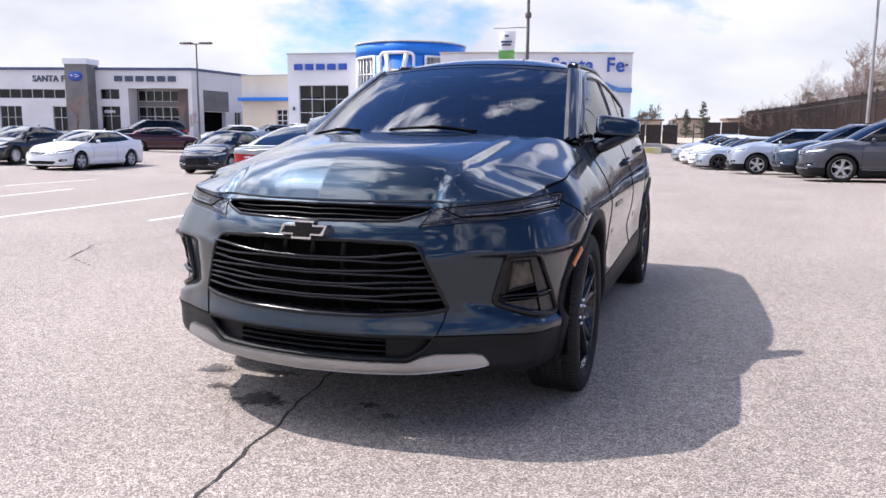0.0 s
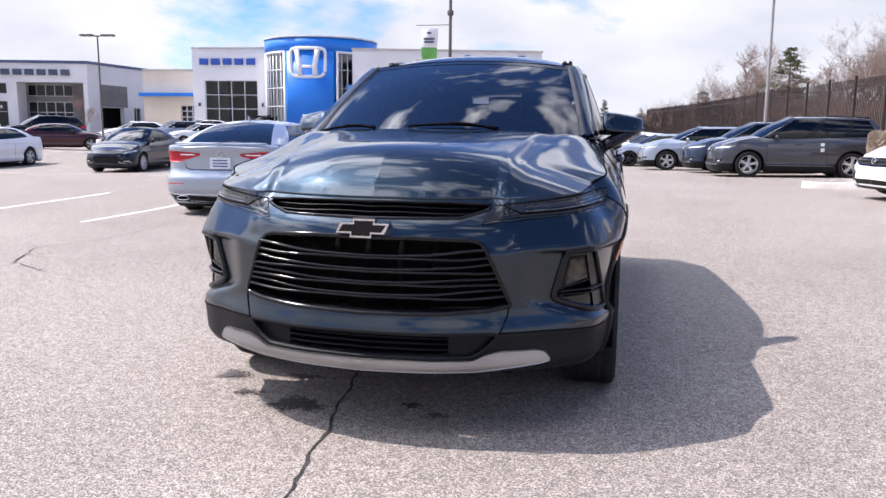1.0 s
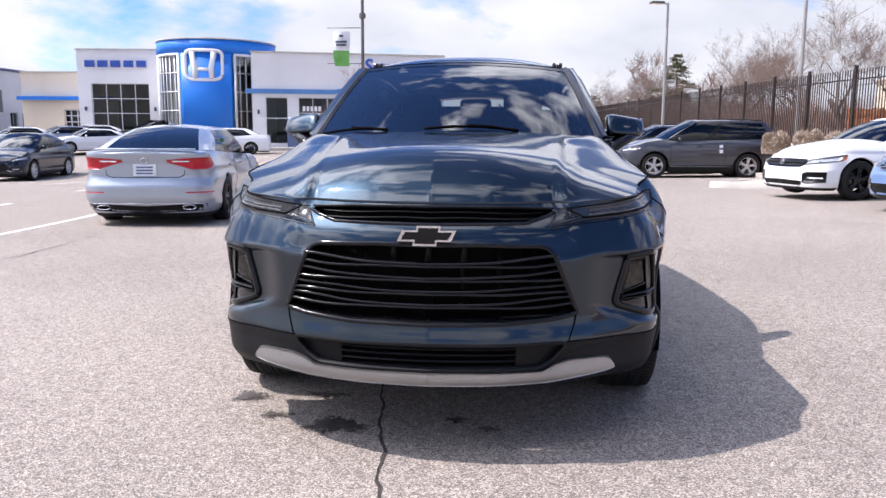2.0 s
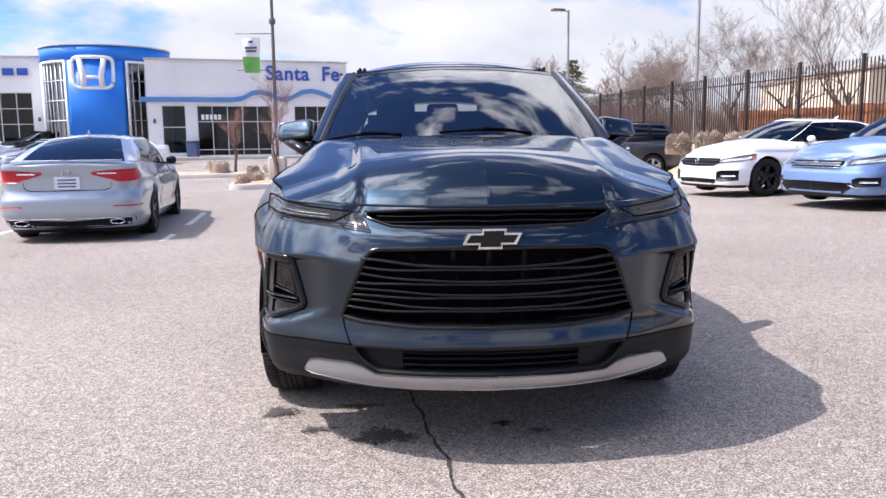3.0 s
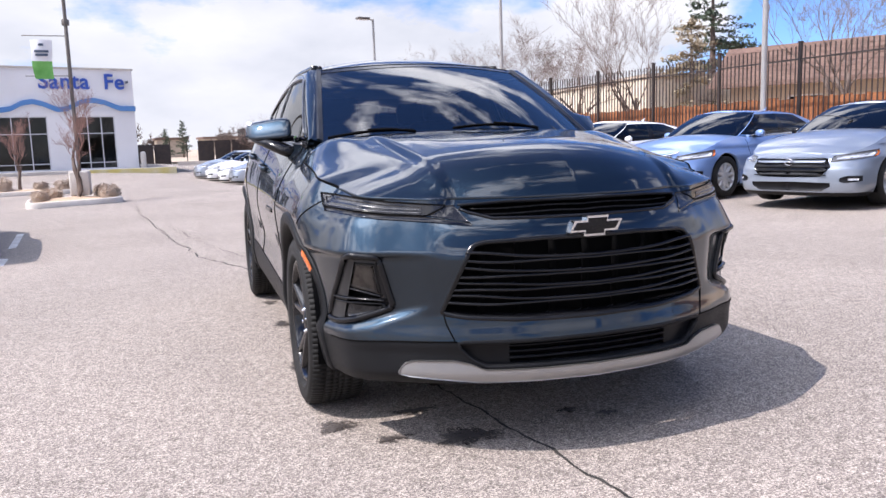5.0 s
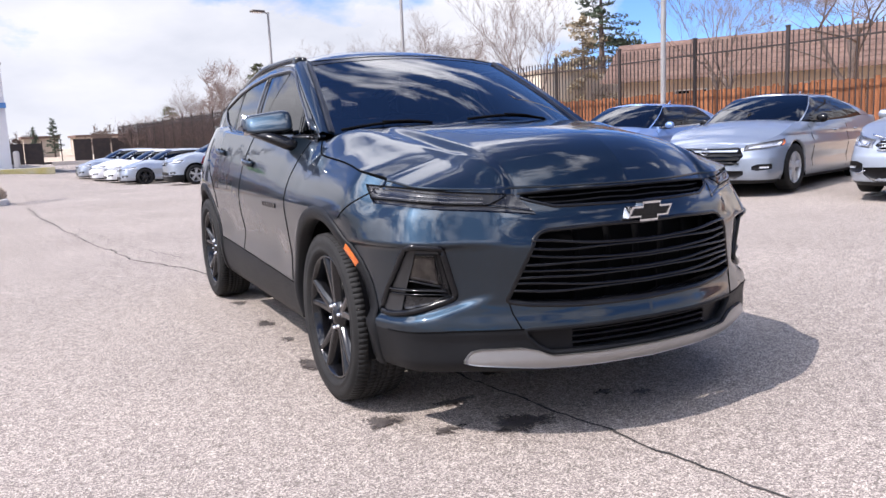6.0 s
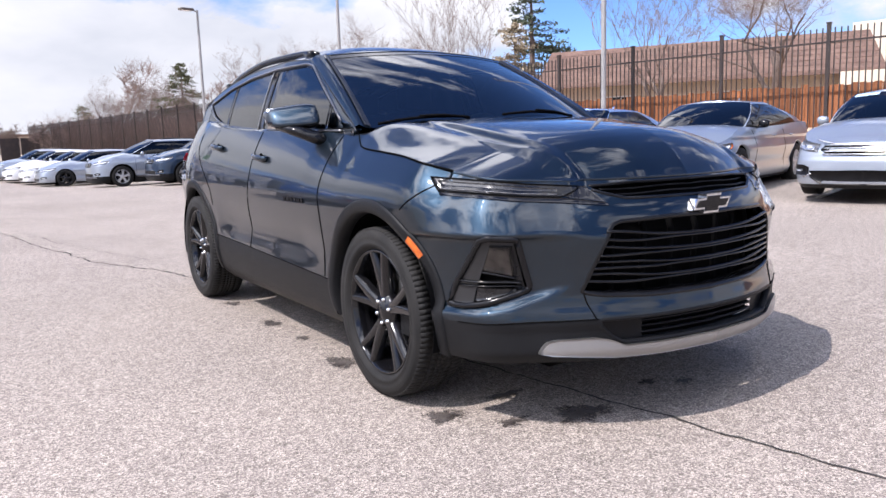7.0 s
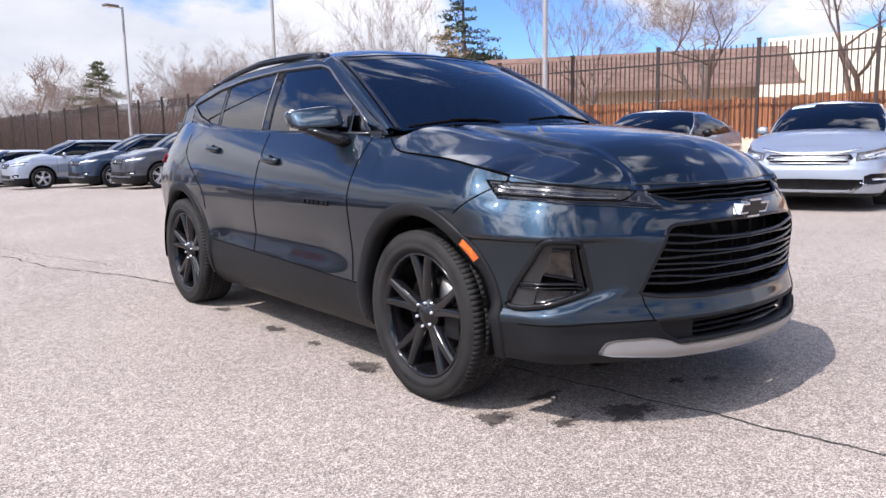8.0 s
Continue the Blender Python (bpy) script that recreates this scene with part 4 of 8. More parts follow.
    mirrored("bumper_seam", tube([on_front(x, z, 0.0004) for x, z in ((0.556, 0.548), (0.549, 0.51), (0.538, 0.48), (0.528, 0.453))], 0.0032, 5), M_VOID, car, "dark seam in the bumper")
    for s in (-1, 1):
        piece("intake_cheek", *ribbon(lambda a, z, o: (s * a, hull.front(a, z) + 0.03, z), 0.33, 0.52, i_bot, i_top, 10, 5), M_SATIN, intake)

    # silver skid strip
    s_bot = line([(0, 0.288), (0.45, 0.294), (0.68, 0.316), (0.715, 0.325)])
    s_top = line([(0, 0.344), (0.43, 0.346), (0.475, 0.368), (0.53, 0.381), (0.66, 0.378), (0.695, 0.368), (0.715, 0.335)])
    part("skid_plate", both(ribbon(on_front, 0.0, 0.715, s_bot, s_top, 60, 8, 0.016, 0.05)), M_SILVER, car, "matt silver skid strip under the bumper")

    # badge: a plain cross shape with a bright rim
    def cross(w, h, arm, inner, slant):
        a = [(-w + slant, h * arm), (-inner + slant * 0.5, h * arm), (-inner + slant * 0.6, h), (inner + slant, h), (inner + slant * 0.6, h * arm), (w + slant, h * arm),
             (w - slant, -h * arm), (inner - slant * 0.5, -h * arm), (inner - slant * 0.6, -h), (-inner - slant, -h), (-inner - slant * 0.6, -h * arm), (-w - slant, -h * arm)]
        return a

    def plate(pts, y, deep):
        bm = bmesh.new()
        f = bm.faces.new([bm.verts.new((x, y, z + 0.852)) for x, z in pts])
        r = bmesh.ops.extrude_face_region(bm, geom=[f])
        bmesh.ops.translate(bm, vec=(0, deep, 0), verts=[v for v in r["geom"] if isinstance(v, bmesh.types.BMVert)])
        bmesh.ops.recalc_face_normals(bm, faces=bm.faces)
        return bm
    badge = part("badge", plate(cross(0.098, 0.037, 0.56, 0.042, 0.010), 0.004, 0.04), M_CHROME, car, "chrome edged black cross badge", False)
    part("badge_face", plate(cross(0.086, 0.029, 0.48, 0.036, 0.009), 0.001, 0.012), M_GLOSS, badge, "gloss black badge face", False)

    # headlamps and corner lamp pods
    for s in (1, -1):
        def on(a, z, off=0.0, s=s):
            return (s * a, hull.front(a, z) - off, z)
        def patch(c, deep=0.0, s=s):
            """Places (u, v) between the four corners of a panel on the front: top inner, top outer, bottom outer, bottom inner."""
            def place(u, v, off=0.0):
                a = (c[3][0] * (1 - u) + c[2][0] * u) * (1 - v) + (c[0][0] * (1 - u) + c[1][0] * u) * v
                z = (c[3][1] * (1 - u) + c[2][1] * u) * (1 - v) + (c[0][1] * (1 - u) + c[1][1] * u) * v
                return (s * a, hull.front(a, z) + deep - off, z)
            return place
        zero, one = (lambda a: 0.0), (lambda a: 1.0)
        lamp = piece("headlamp", *ribbon(on, 0.515, 0.898, h_bot, h_top, 40, 8, 0.004, 0.03), M_SMOKED, car, "slim smoked headlamp")
        piece("light_strip", *ribbon(on, 0.60, 0.885, lambda x: h_bot(x) + 0.020, lambda x: h_top(x) - 0.012, 30, 4, 0.0065, 0.004), M_DAYLAMP, lamp, "grey daytime light strip")
        piece("light_guide", *tube([on(x, h_bot(x) + 0.009, 0.006) for x in np.linspace(0.60, 0.89, 24)], 0.0025, 6), M_STRIP, lamp, "thin clear light guide")
        piece("lamp_edge", *tube(edge_loop(on, 0.515, 0.898, h_bot, h_top, 30, 4, 0.003), 0.0032, 6, closed=True), M_VOID, lamp, "dark gap round the lamp")
        piece("lamp_brow", *ribbon(on, 0.442, 0.898, line([(0.442, 0.868), (0.58, 0.882), (0.74, 0.894), (0.898, 0.916)]), line([(0.442, 0.877), (0.585, 0.902), (0.72, 0.909), (0.898, 0.930)]), 36, 4, 0.004, 0.02), M_PIANO, lamp, "gloss black strip under the lamp")
        piece("lamp_wedge", *ribbon(patch(((0.482, 0.940), (0.512, 0.940), (0.580, 0.905), (0.446, 0.880))), 0, 1, zero, one, 12, 8, 0.003, 0.012), M_SMOKED, lamp, "smoked wedge between lamp and grille")
        pod = piece("lamp_pod", *ribbon(lambda a, z, o: (s * (a - 0.022), hull.front(a, z) + 0.036, z), 0.700, 0.935, lambda x: p_bot(x) - 0.012, lambda x: p_top(x) + 0.012, 16, 10), M_VOID, car, "black corner lamp housing")
        ring_ = [(0.716, 0.572), (0.716, 0.585), (0.758, 0.745), (0.768, 0.757), (0.856, 0.764), (0.868, 0.754), (0.908, 0.502), (0.900, 0.496), (0.886, 0.497), (0.724, 0.562)]
        frame_pts = []
        for (xa, za), (xb, zb) in zip(ring_, ring_[1:] + ring_[:1]):
            frame_pts += [on(xa + (xb - xa) * q / 8, za + (zb - za) * q / 8, 0.001) for q in range(8)]
        wall_ = [q for p in frame_pts for q in (p, (p[0] - s * 0.024, p[1] + 0.040, p[2]))]
        piece("pod_wall", wall_, grid_faces(len(frame_pts), 2, closed_u=True), M_VOID, pod)
        piece("pod_frame", *tube(frame_pts, 0.0135, 8, closed=True), M_GLOSS, pod, "gloss black rim round the lamp housing")
        piece("pod_blade", *ribbon(patch(((0.836, 0.746), (0.866, 0.760), (0.906, 0.498), (0.872, 0.508)), 0.003), 0, 1, zero, one, 8, 20, 0.0, 0.03), M_PODTRIM, pod, "satin black blade beside the lamp")
        piece("pod_brow", *ribbon(patch(((0.766, 0.753), (0.862, 0.760), (0.842, 0.735), (0.768, 0.732)), 0.006), 0, 1, zero, one, 12, 5, 0.0, 0.02), M_PODTRIM, pod)
        piece("pod_cheek", *ribbon(patch(((0.766, 0.750), (0.772, 0.742), (0.748, 0.560), (0.722, 0.568)), 0.012), 0, 1, zero, one, 6, 16, 0.0, 0.02), M_GLOSS, pod)
        lens_c = ((0.772, 0.728), (0.836, 0.731), (0.858, 0.632), (0.748, 0.605))
        piece("lamp_bowl", *ribbon(patch(((0.776, 0.722), (0.834, 0.725), (0.852, 0.638), (0.758, 0.614)), 0.024), 0, 1, zero, one, 8, 8, 0.0, 0.015), M_LAMPBALL, pod, "grey lamp projector")
        lens_v, lens_f = ribbon(patch(lens_c, 0.016), 0, 1, zero, one, 14, 12)
        piece("lamp_lens", lens_v, lens_f if s > 0 else [tuple(reversed(q)) for q in lens_f], M_LENS, pod, "smoked lamp lens")
        piece("lens_frame", *tube(edge_loop(patch(lens_c, 0.014), 0, 1, zero, one, 12, 6), 0.0045, 6, closed=True), M_GLOSS, pod)
        piece("pod_shelf", *tube([patch(((0.735, 0.60), (0.885, 0.63), (0.892, 0.578), (0.730, 0.570)), 0.010)(q, 0.50 + 0.16 * math.cos(3.0 * q), 0.0) for q in np.linspace(0.02, 0.98, 16)], 1.0, 8, flat=(0.018, 0.0055)), M_GLOSS, pod, "gloss black fin across the lamp housing")
        piece("pod_shelf", *tube([patch(((0.735, 0.60), (0.885, 0.63), (0.892, 0.578), (0.730, 0.570)), 0.010)(q, 0.12 + 0.12 * math.cos(3.0 * q), 0.0) for q in np.linspace(0.02, 0.98, 16)], 1.0, 8, flat=(0.012, 0.0045)), M_GLOSS, pod, "gloss black fin across the lamp housing")
        piece("lower_lens", *ribbon(patch(((0.746, 0.566), (0.876, 0.574), (0.893, 0.506), (0.752, 0.556)), 0.020), 0, 1, zero, one, 12, 6, 0.0, 0.01), M_SMOKED, pod, "grey reflector under the lamp")

    # greenhouse
    def glass_x(y, z):
        return 0.812 + 0.036 * smooth(1.45, 2.5, y) - 0.37 * (z - 1.185) - 0.050 * max(0.0, y - 2.6) + 0.012 * math.sin(math.pi * min(1, max(0, (z - 1.185) / 0.42)))

    def on_glass(y, z, off=0.0):
        return (glass_x(y, z) + off, y, z)

    belt = lambda y: z_top(y) + 0.004
    roof_edge = table([(1.42, 1.18), (1.7, 1.332), (2.0, 1.492), (2.1, 1.546), (2.2, 1.592), (2.32, 1.612), (2.6, 1.628), (3.1, 1.628), (3.7, 1.59), (4.1, 1.53), (4.42, 1.44)])
    a_line = line([(1.42, 1.185), (2.10, 1.548), (2.22, 1.602)])

    # side windows
    def window(name, y0, y1, b, t, mat_, label, n=26):
        v = ribbon(on_glass, y0, y1, b, t, n, 10, 0.002)
        return mirrored(name, v, mat_, car, label)

    wt = line([(1.60, 1.215), (1.76, 1.32), (2.145, 1.552), (2.25, 1.574), (2.74, 1.585), (3.30, 1.572), (3.75, 1.532), (4.22, 1.447)])
    wb = line([(1.55, 1.19), (2.7, 1.205), (3.30, 1.235), (3.55, 1.262), (3.75, 1.292), (4.0, 1.35), (4.22, 1.443)])
    window("quarter_light", 1.60, 1.775, lambda y: wb(y) + 0.006, lambda y: wt(y) - 0.006, M_TINT, "small dark corner window")
    window("front_side_window", 1.80, 2.69, lambda y: wb(y) + 0.006, lambda y: wt(y) - 0.004, M_TINT, "dark tinted side window")
    window("rear_side_window", 2.775, 3.56, lambda y: wb(y) + 0.006, lambda y: wt(y) - 0.004, M_TINT, "dark tinted rear door window")
    window("rear_corner_window", 3.60, 4.215, lambda y: wb(y) + 0.006, lambda y: wt(y) - 0.004, M_TINT, "dark tinted corner window")
    ledge = []
    for y in np.linspace(1.44, 4.40, 70):
        zt = z_top(y)
        for x_, dz in ((x_top(y) + 0.004, -0.006), (x_top(y) - 0.02, 0.004), (glass_x(y, zt) + 0.004, 0.012), (glass_x(y, zt) - 0.03, 0.014)):
            ledge.append((x_, y, zt + dz))
    mirrored("shoulder", (ledge, grid_faces(70, 4)), M_PAINT, car)
    # frames: pillars, rails and sill of the side windows
    def frame_strip(name, y0, y1, b, t, mat_, n=30, off=0.006, label=""):
        mirrored(name, ribbon(on_glass, y0, y1, b, t, n, 5, off, 0.03), mat_, car, label)
    frame_strip("window_sill_trim", 1.46, 4.24, lambda y: belt(y) - 0.012, lambda y: wb(y) + 0.012, M_GLOSS, 60, 0.004, "gloss black window sill trim")
    frame_strip("window_top_trim", 1.63, 4.24, lambda y: wt(y) - 0.012, lambda y: min(wt(y) + 0.014, roof_edge(y)), M_GLOSS, 60, 0.005, "gloss black window top trim")
    frame_strip("roof_side_rail", 1.44, 4.40, lambda y: min(max(wt(y) + 0.008, wb(y)), roof_edge(y) - 0.01) if y < 4.24 else belt(y), lambda y: roof_edge(y), M_PAINT, 70, 0.007, "")
    frame_strip("door_pillar_trim", 2.675, 2.79, lambda y: wb(y), lambda y: wt(y), M_GLOSS, 5, 0.005, "gloss black pillar between the doors")
    frame_strip("window_divider", 1.772, 1.803, lambda y: wb(y), lambda y: wt(y), M_GLOSS, 4, 0.005)
    frame_strip("window_divider", 3.552, 3.608, lambda y: wb(y), lambda y: wt(y), M_GLOSS, 4, 0.005)
    mirrored("rear_pillar", ribbon(on_glass, 4.2, 4.42, lambda y: belt(y) - 0.02, lambda y: roof_edge(y), 12, 8, 0.006), M_PAINT, car)
    mirrored("haunch", ribbon(on_glass, 3.5, 4.25, lambda y: belt(y) - 0.02, lambda y: wb(y) + 0.002, 16, 4, 0.004), M_PAINT, car)

    # windscreen with its pillars
    def screen(u, w):
        b = np.array([0.765 * u, 1.150 + 0.285 * u * u, 1.226 - 0.034 * u * u])
        t = np.array([0.622 * u, 2.09 + 0.10 * u * u, 1.650 - 0.030 * u * u])
        p = b * (1 - w) + t * w
        p[2] += 0.035 * math.sin(math.pi * w) * (1 - 0.5 * u * u)
        return tuple(p)
    piece("windscreen", [screen(-1 + 2 * i / 32, j / 18) for i in range(33) for j in range(19)], grid_faces(33, 19), M_WINDSCREEN, car, "large windscreen reflecting clouds")
    piece("screen_top_band", *ribbon(lambda a, z, o: screen(a, z), -1, 1, lambda a: 0.93, lambda a: 1.01, 33, 3), M_GLOSS, car, "black band along the top of the windscreen", m=pose(0, -0.001, 0.002))
    piece("cowl_panel", *merge(([(0.8 * u, 1.10 + 0.285 * u * u + d, 1.212 - 0.05 * u * u + h) for u in np.linspace(-1, 1, 33) for d, h in ((0.02, -0.012), (0.075, 0.006))], grid_faces(33, 2))), M_SATIN, car, "black cowl panel at the foot of the windscreen")
    n = 24
    pil = []
    for j in range(n):
        w = j / (n - 1)
        a = Vector(screen(1, w)) + Vector((0.004, 0, 0.006))
        y = 1.46 + (2.22 - 1.46) * w
        z = min(a_line(y), roof_edge(y)) + 0.004
        c = Vector((glass_x(y, z) + 0.006, y, z))
        m_ = (a + c) / 2 + Vector((0.012, -0.012, 0.012))
        pil += [screen(0.975, w), tuple(a), tuple(m_), tuple(c), (c.x, c.y + 0.035, c.z - 0.03), (c.x - 0.004, c.y + 0.07, c.z - 0.055)]
    mirrored("front_pillar", (pil, grid_faces(n, 6)), M_PAINT, car)
    trim = []
    for w in np.linspace(0.01, 0.985, 24):
        lo, hi = Vector(screen(0.972, w)), Vector(screen(1.0, w))
        trim += [lo + Vector((0, -0.001, 0.003)), hi + Vector((-0.002, -0.004, 0.016)), hi + Vector((0.008, -0.002, 0.014))]
    mirrored("pillar_trim", (trim, grid_faces(24, 3)), M_PILLARTRIM, car, "dark satin windscreen edge trim", False)
    mirrored("window_trim", tube([on_glass(y, wt(y) + 0.006, 0.009) for y in np.linspace(1.63, 4.215, 60)], 1.0, 6, flat=(0.006, 0.0065)), M_TRIM, car, "satin grey strip over the side windows")
    mirrored("window_trim", tube([on_glass(y, wb(y) - 0.002, 0.010) for y in np.linspace(1.60, 4.215, 60)], 1.0, 6, flat=(0.006, 0.0055)), M_TRIM, car, "satin grey strip under the side windows")
    mirrored("pillar_strip", tube([on_glass(2.783, z, 0.008) for z in np.linspace(1.215, 1.578, 12)], 1.0, 6, flat=(0.006, 0.005)), M_TRIM, car)

    # roof with rails
    def roof(u, y):
        e = roof_edge(y)
        xe = glass_x(y, e) + 0.004
        crown = 0.060 * smooth(2.0, 2.5, y) + 0.036
        return (xe * u, y, e + crown * (1 - abs(u) ** 2.6))
    ys = np.concatenate([np.linspace(0, 1, 40)])
    rv = []
    for i in range(33):
        u = -1 + 2 * i / 32
        y0 = 2.085 + 0.10 * u * u
        for t in ys:
            y = y0 + (4.42 + 0.1 * (1 - u * u) - y0) * t
            x, yy, z = roof(u, y)
            if t == 0:
                s_ = screen(u / 1.0, 1.0)
                x, z = (s_[0], s_[2] + 0.004) if abs(u) < 0.98 else (x, z)
            rv.append((x, yy, z))
    piece("roof", rv, grid_faces(33, 40), M_PAINT, car)
    mirrored("roof_rail", merge(tube([(0.600 - 0.03 * abs(t), 2.40 + 1.75 * (t + 1) / 2, roof(0.85, 2.40 + 1.75 * (t + 1) / 2)[2] + 0.020 * (1 - t ** 4) - 0.002) for t in np.linspace(-1, 1, 30)], 1.0, 8, flat=(0.015, 0.022)),
                                box_vf(0.59, 0.62, 2.41, 2.50, 1.62, 1.675), box_vf(0.575, 0.61, 4.0, 4.08, 1.56, 1.60)), M_GLOSS, car, "gloss black roof rail")
    piece("tailgate_glass", *merge(([(0.56 * u, 4.44 + 0.08 * (1 - u * u) + 0.2 * w, 1.47 - 0.22 * w) for u in np.linspace(-1, 1, 9) for w in (0, 0.5, 1)], grid_faces(9, 3))), M_TINT, car, "dark tailgate window")
    piece("tailgate", *merge(([(0.66 * u, 4.44 + 0.08 * (1 - u * u) + 0.22 * w, 1.44 - 0.25 * w) for u in np.linspace(-1, 1, 9) for w in (0, 0.5, 1)], grid_faces(9, 3))), M_PAINT, car)
    mirrored("tail_lamp", ribbon(lambda a, z, o: (hull.side(a, z) + 0.012 + o, a, z), 4.44, 4.66, lambda y: 1.02, lambda y: 1.08, 10, 4, 0.004, 0.02), M_REDLENS, car, "red wraparound tail lamp")

    # mirrors, handles, wipers
    for s, nm in ((1, "mirror"), (-1, "mirror")):
        root = new("door_mirror")
        root.parent = car
        tagged(root, "dark door mirror with a turn signal strip")

        def shell(nu=20, nv=12, lo=-1.0, hi=1.0, grow=1.0):
            vs = []
            for i in range(nu + 1):
                th = 2 * math.pi * i / nu
                for j in range(nv + 1):
                    t = lo + (hi - lo) * j / nv
                    ph = t * math.pi / 2
                    c, q = math.cos(th), math.sin(th)
                    e = 0.45
                    px = math.copysign(abs(math.sin(ph)) ** e, ph)
                    rr = abs(math.cos(ph)) ** e
                    py = math.copysign(abs(c) ** e, c) * rr
                    pz = math.copysign(abs(q) ** e, q) * rr
                    sw = 1.0 - 0.12 * px
                    x = 0.962 + 0.116 * px * grow
                    vs.append((s * x, 1.905 + 0.066 * py * sw * grow + 0.056 * px + 0.036 * pz, 1.272 + 0.056 * pz * sw * grow - 0.010 * px))
            return vs, grid_faces(nu + 1, nv + 1)
        piece("mirror_shell", *shell(), M_PAINT, root)
        piece("mirror_foot", *tube([(s * 0.835, 1.745, 1.135), (s * 0.885, 1.775, 1.158), (s * 0.95, 1.84, 1.192), (s * 1.03, 1.92, 1.222)], [0.9, 1.0, 0.95, 0.6], 10, flat=(0.060, 0.034)), M_GLOSS, root, "gloss black mirror foot")
        piece("mirror_skirt", *tube([(s * 0.83, 1.865, 1.222), (s * 0.92, 1.885, 1.224), (s * 1.00, 1.91, 1.228), (s * 1.072, 1.945, 1.240)], [0.8, 1.0, 1.0, 0.6], 10, flat=(0.062, 0.020)), M_GLOSS, root)
        piece("turn_signal", *tube([(s * 0.99, 1.868, 1.248), (s * 1.04, 1.892, 1.248), (s * 1.064, 1.928, 1.248)], 1.0, 6, flat=(0.004, 0.009)), M_CLEAR, root, "clear turn signal strip")
        piece("mirror_glass", *box_vf(s * 0.90, s * 1.07, 1.955, 1.962, 1.21, 1.315), M_CHROME, root, "mirror glass")
    for y, z in ((2.46, 1.055), (3.33, 1.12)):
        for s in (1, -1):
            x = hull.side(y, z)
            h = piece("door_handle", *tube([(s * (x + (0.002 if abs(t) == 1 else 0.034 - 0.012 * t * t)), y + 0.105 * t, z + 0.008 * t) for t in np.linspace(-1, 1, 13)], 1.0, 8, flat=(0.010, 0.017)), M_PAINT, car, "dark door handle")
            v, f = lathe([(0.0, -0.004), (0.03, -0.003), (0.042, 0.0015)], 20)
            piece("handle_cup", [(s * (x + 0.001 + hh), y + 0.9 * a, z + 0.6 * b) for hh, a, b in v], f, M_VOID, h)
    for s, x0, x1, d in ((1, 0.34, -0.14, 0.0), (1, -0.34, -0.73, 0.0)):
        pts = []
        for t in np.linspace(0, 1, 16):
            x = x0 + (x1 - x0) * t
            u = x / 0.775
            p = Vector(screen(u, 0.012 + 0.022 * math.sin(math.pi * t)))
            pts.append(p + Vector((0, -0.012, 0.012)))
        wiper = piece("wiper", *tube(pts, 1.0, 6, flat=(0.010, 0.007)), M_VOID, car, "black windscreen wiper")
        arm0 = Vector(screen(x0 / 0.775 * 0.98, 0.0)) + Vector((0, -0.03, 0.012))
        piece("wiper_arm", *tube([arm0, (arm0 + pts[8]) / 2 + Vector((0, 0, 0.012)), pts[8] + Vector((0, -0.004, 0.01))], [1.0, 0.9, 0.6], 6, flat=(0.010, 0.007)), M_VOID, wiper)

    # side lettering as a row of plain bars
    for s in (1, -1):
        for k in range(6):
            y = 1.74 + 0.048 * k
            piece("name_bar", *box_vf(s * (hull.side(y, 0.84) - 0.002), s * (hull.side(y, 0.84) + 0.005), y, y + 0.034, 0.828, 0.852), M_GLOSS, car, "black name bar", False)

    # cabin
    cabin = part("cabin_floor", box_bm((1.5, 3.2, 0.2), (0, 2.75, 0.55), 0.03), M_CABIN, car, "black cabin floor")
    part("cabin_wall", box_bm((1.5, 0.06, 0.75), (0, 4.45, 0.95)), M_CABIN, car, "black load bay wall")
    for s in (1, -1):
        part("door_lining", box_bm((0.05, 2.7, 0.62), (s * 0.79, 2.95, 0.88), 0.02), M_CABIN, car, "black door lining")
    dash = part("dashboard", box_bm((1.48, 0.62, 0.36), (0, 1.72, 0.98), 0.08, 4), M_CABIN, car, "black dashboard")
    part("screen_hood", box_bm((0.30, 0.10, 0.14), (0, 1.92, 1.18), 0.025), M_CABIN, dash, m=pose(0, 0, 0))
    part("instrument_hood", box_bm((0.36, 0.2, 0.09), (0.37, 1.90, 1.155), 0.04), M_CABIN, dash)
    sw_v, sw_f = tube([(0.37 + 0.185 * math.cos(a), 2.10 - 0.06 * math.sin(a), 1.10 + 0.17 * math.sin(a)) for a in np.linspace(0, 2 * math.pi, 33)[:-1]], 0.017, 8, closed=True)
    wheel_ = piece("steering_wheel", sw_v, sw_f, M_SEAT, car, "black steering wheel")
    part("wheel_boss", box_bm((0.16, 0.07, 0.13), (0.37, 2.09, 1.09), 0.03), M_CABIN, wheel_)
    piece("wheel_spoke", *box_vf(0.20, 0.54, 2.085, 2.105, 1.075, 1.11), M_CABIN, wheel_)
    for x, y in ((0.37, 2.55), (-0.37, 2.55), (0.42, 3.45), (-0.42, 3.45), (0, 3.45)):
        seat = part("seat", box_bm((0.5, 0.5, 0.16), (x, y, 0.74), 0.06, 3), M_SEAT, car, "black seat")
        part("seat_back", box_bm((0.48, 0.15, 0.62), (x, y + 0.30, 1.02), 0.06, 3), M_SEAT, seat)
        part("head_rest", box_bm((0.26, 0.10, 0.17), (x, y + 0.33, 1.42), 0.04, 3), M_SEAT, seat)
    part("inner_mirror", box_bm((0.24, 0.03, 0.07), (0, 2.02, 1.50), 0.02), M_SATIN, car, "black interior mirror")
    part("sensor_box", box_bm((0.14, 0.12, 0.05), (0, 2.0, 1.565), 0.02), M_SATIN, car)
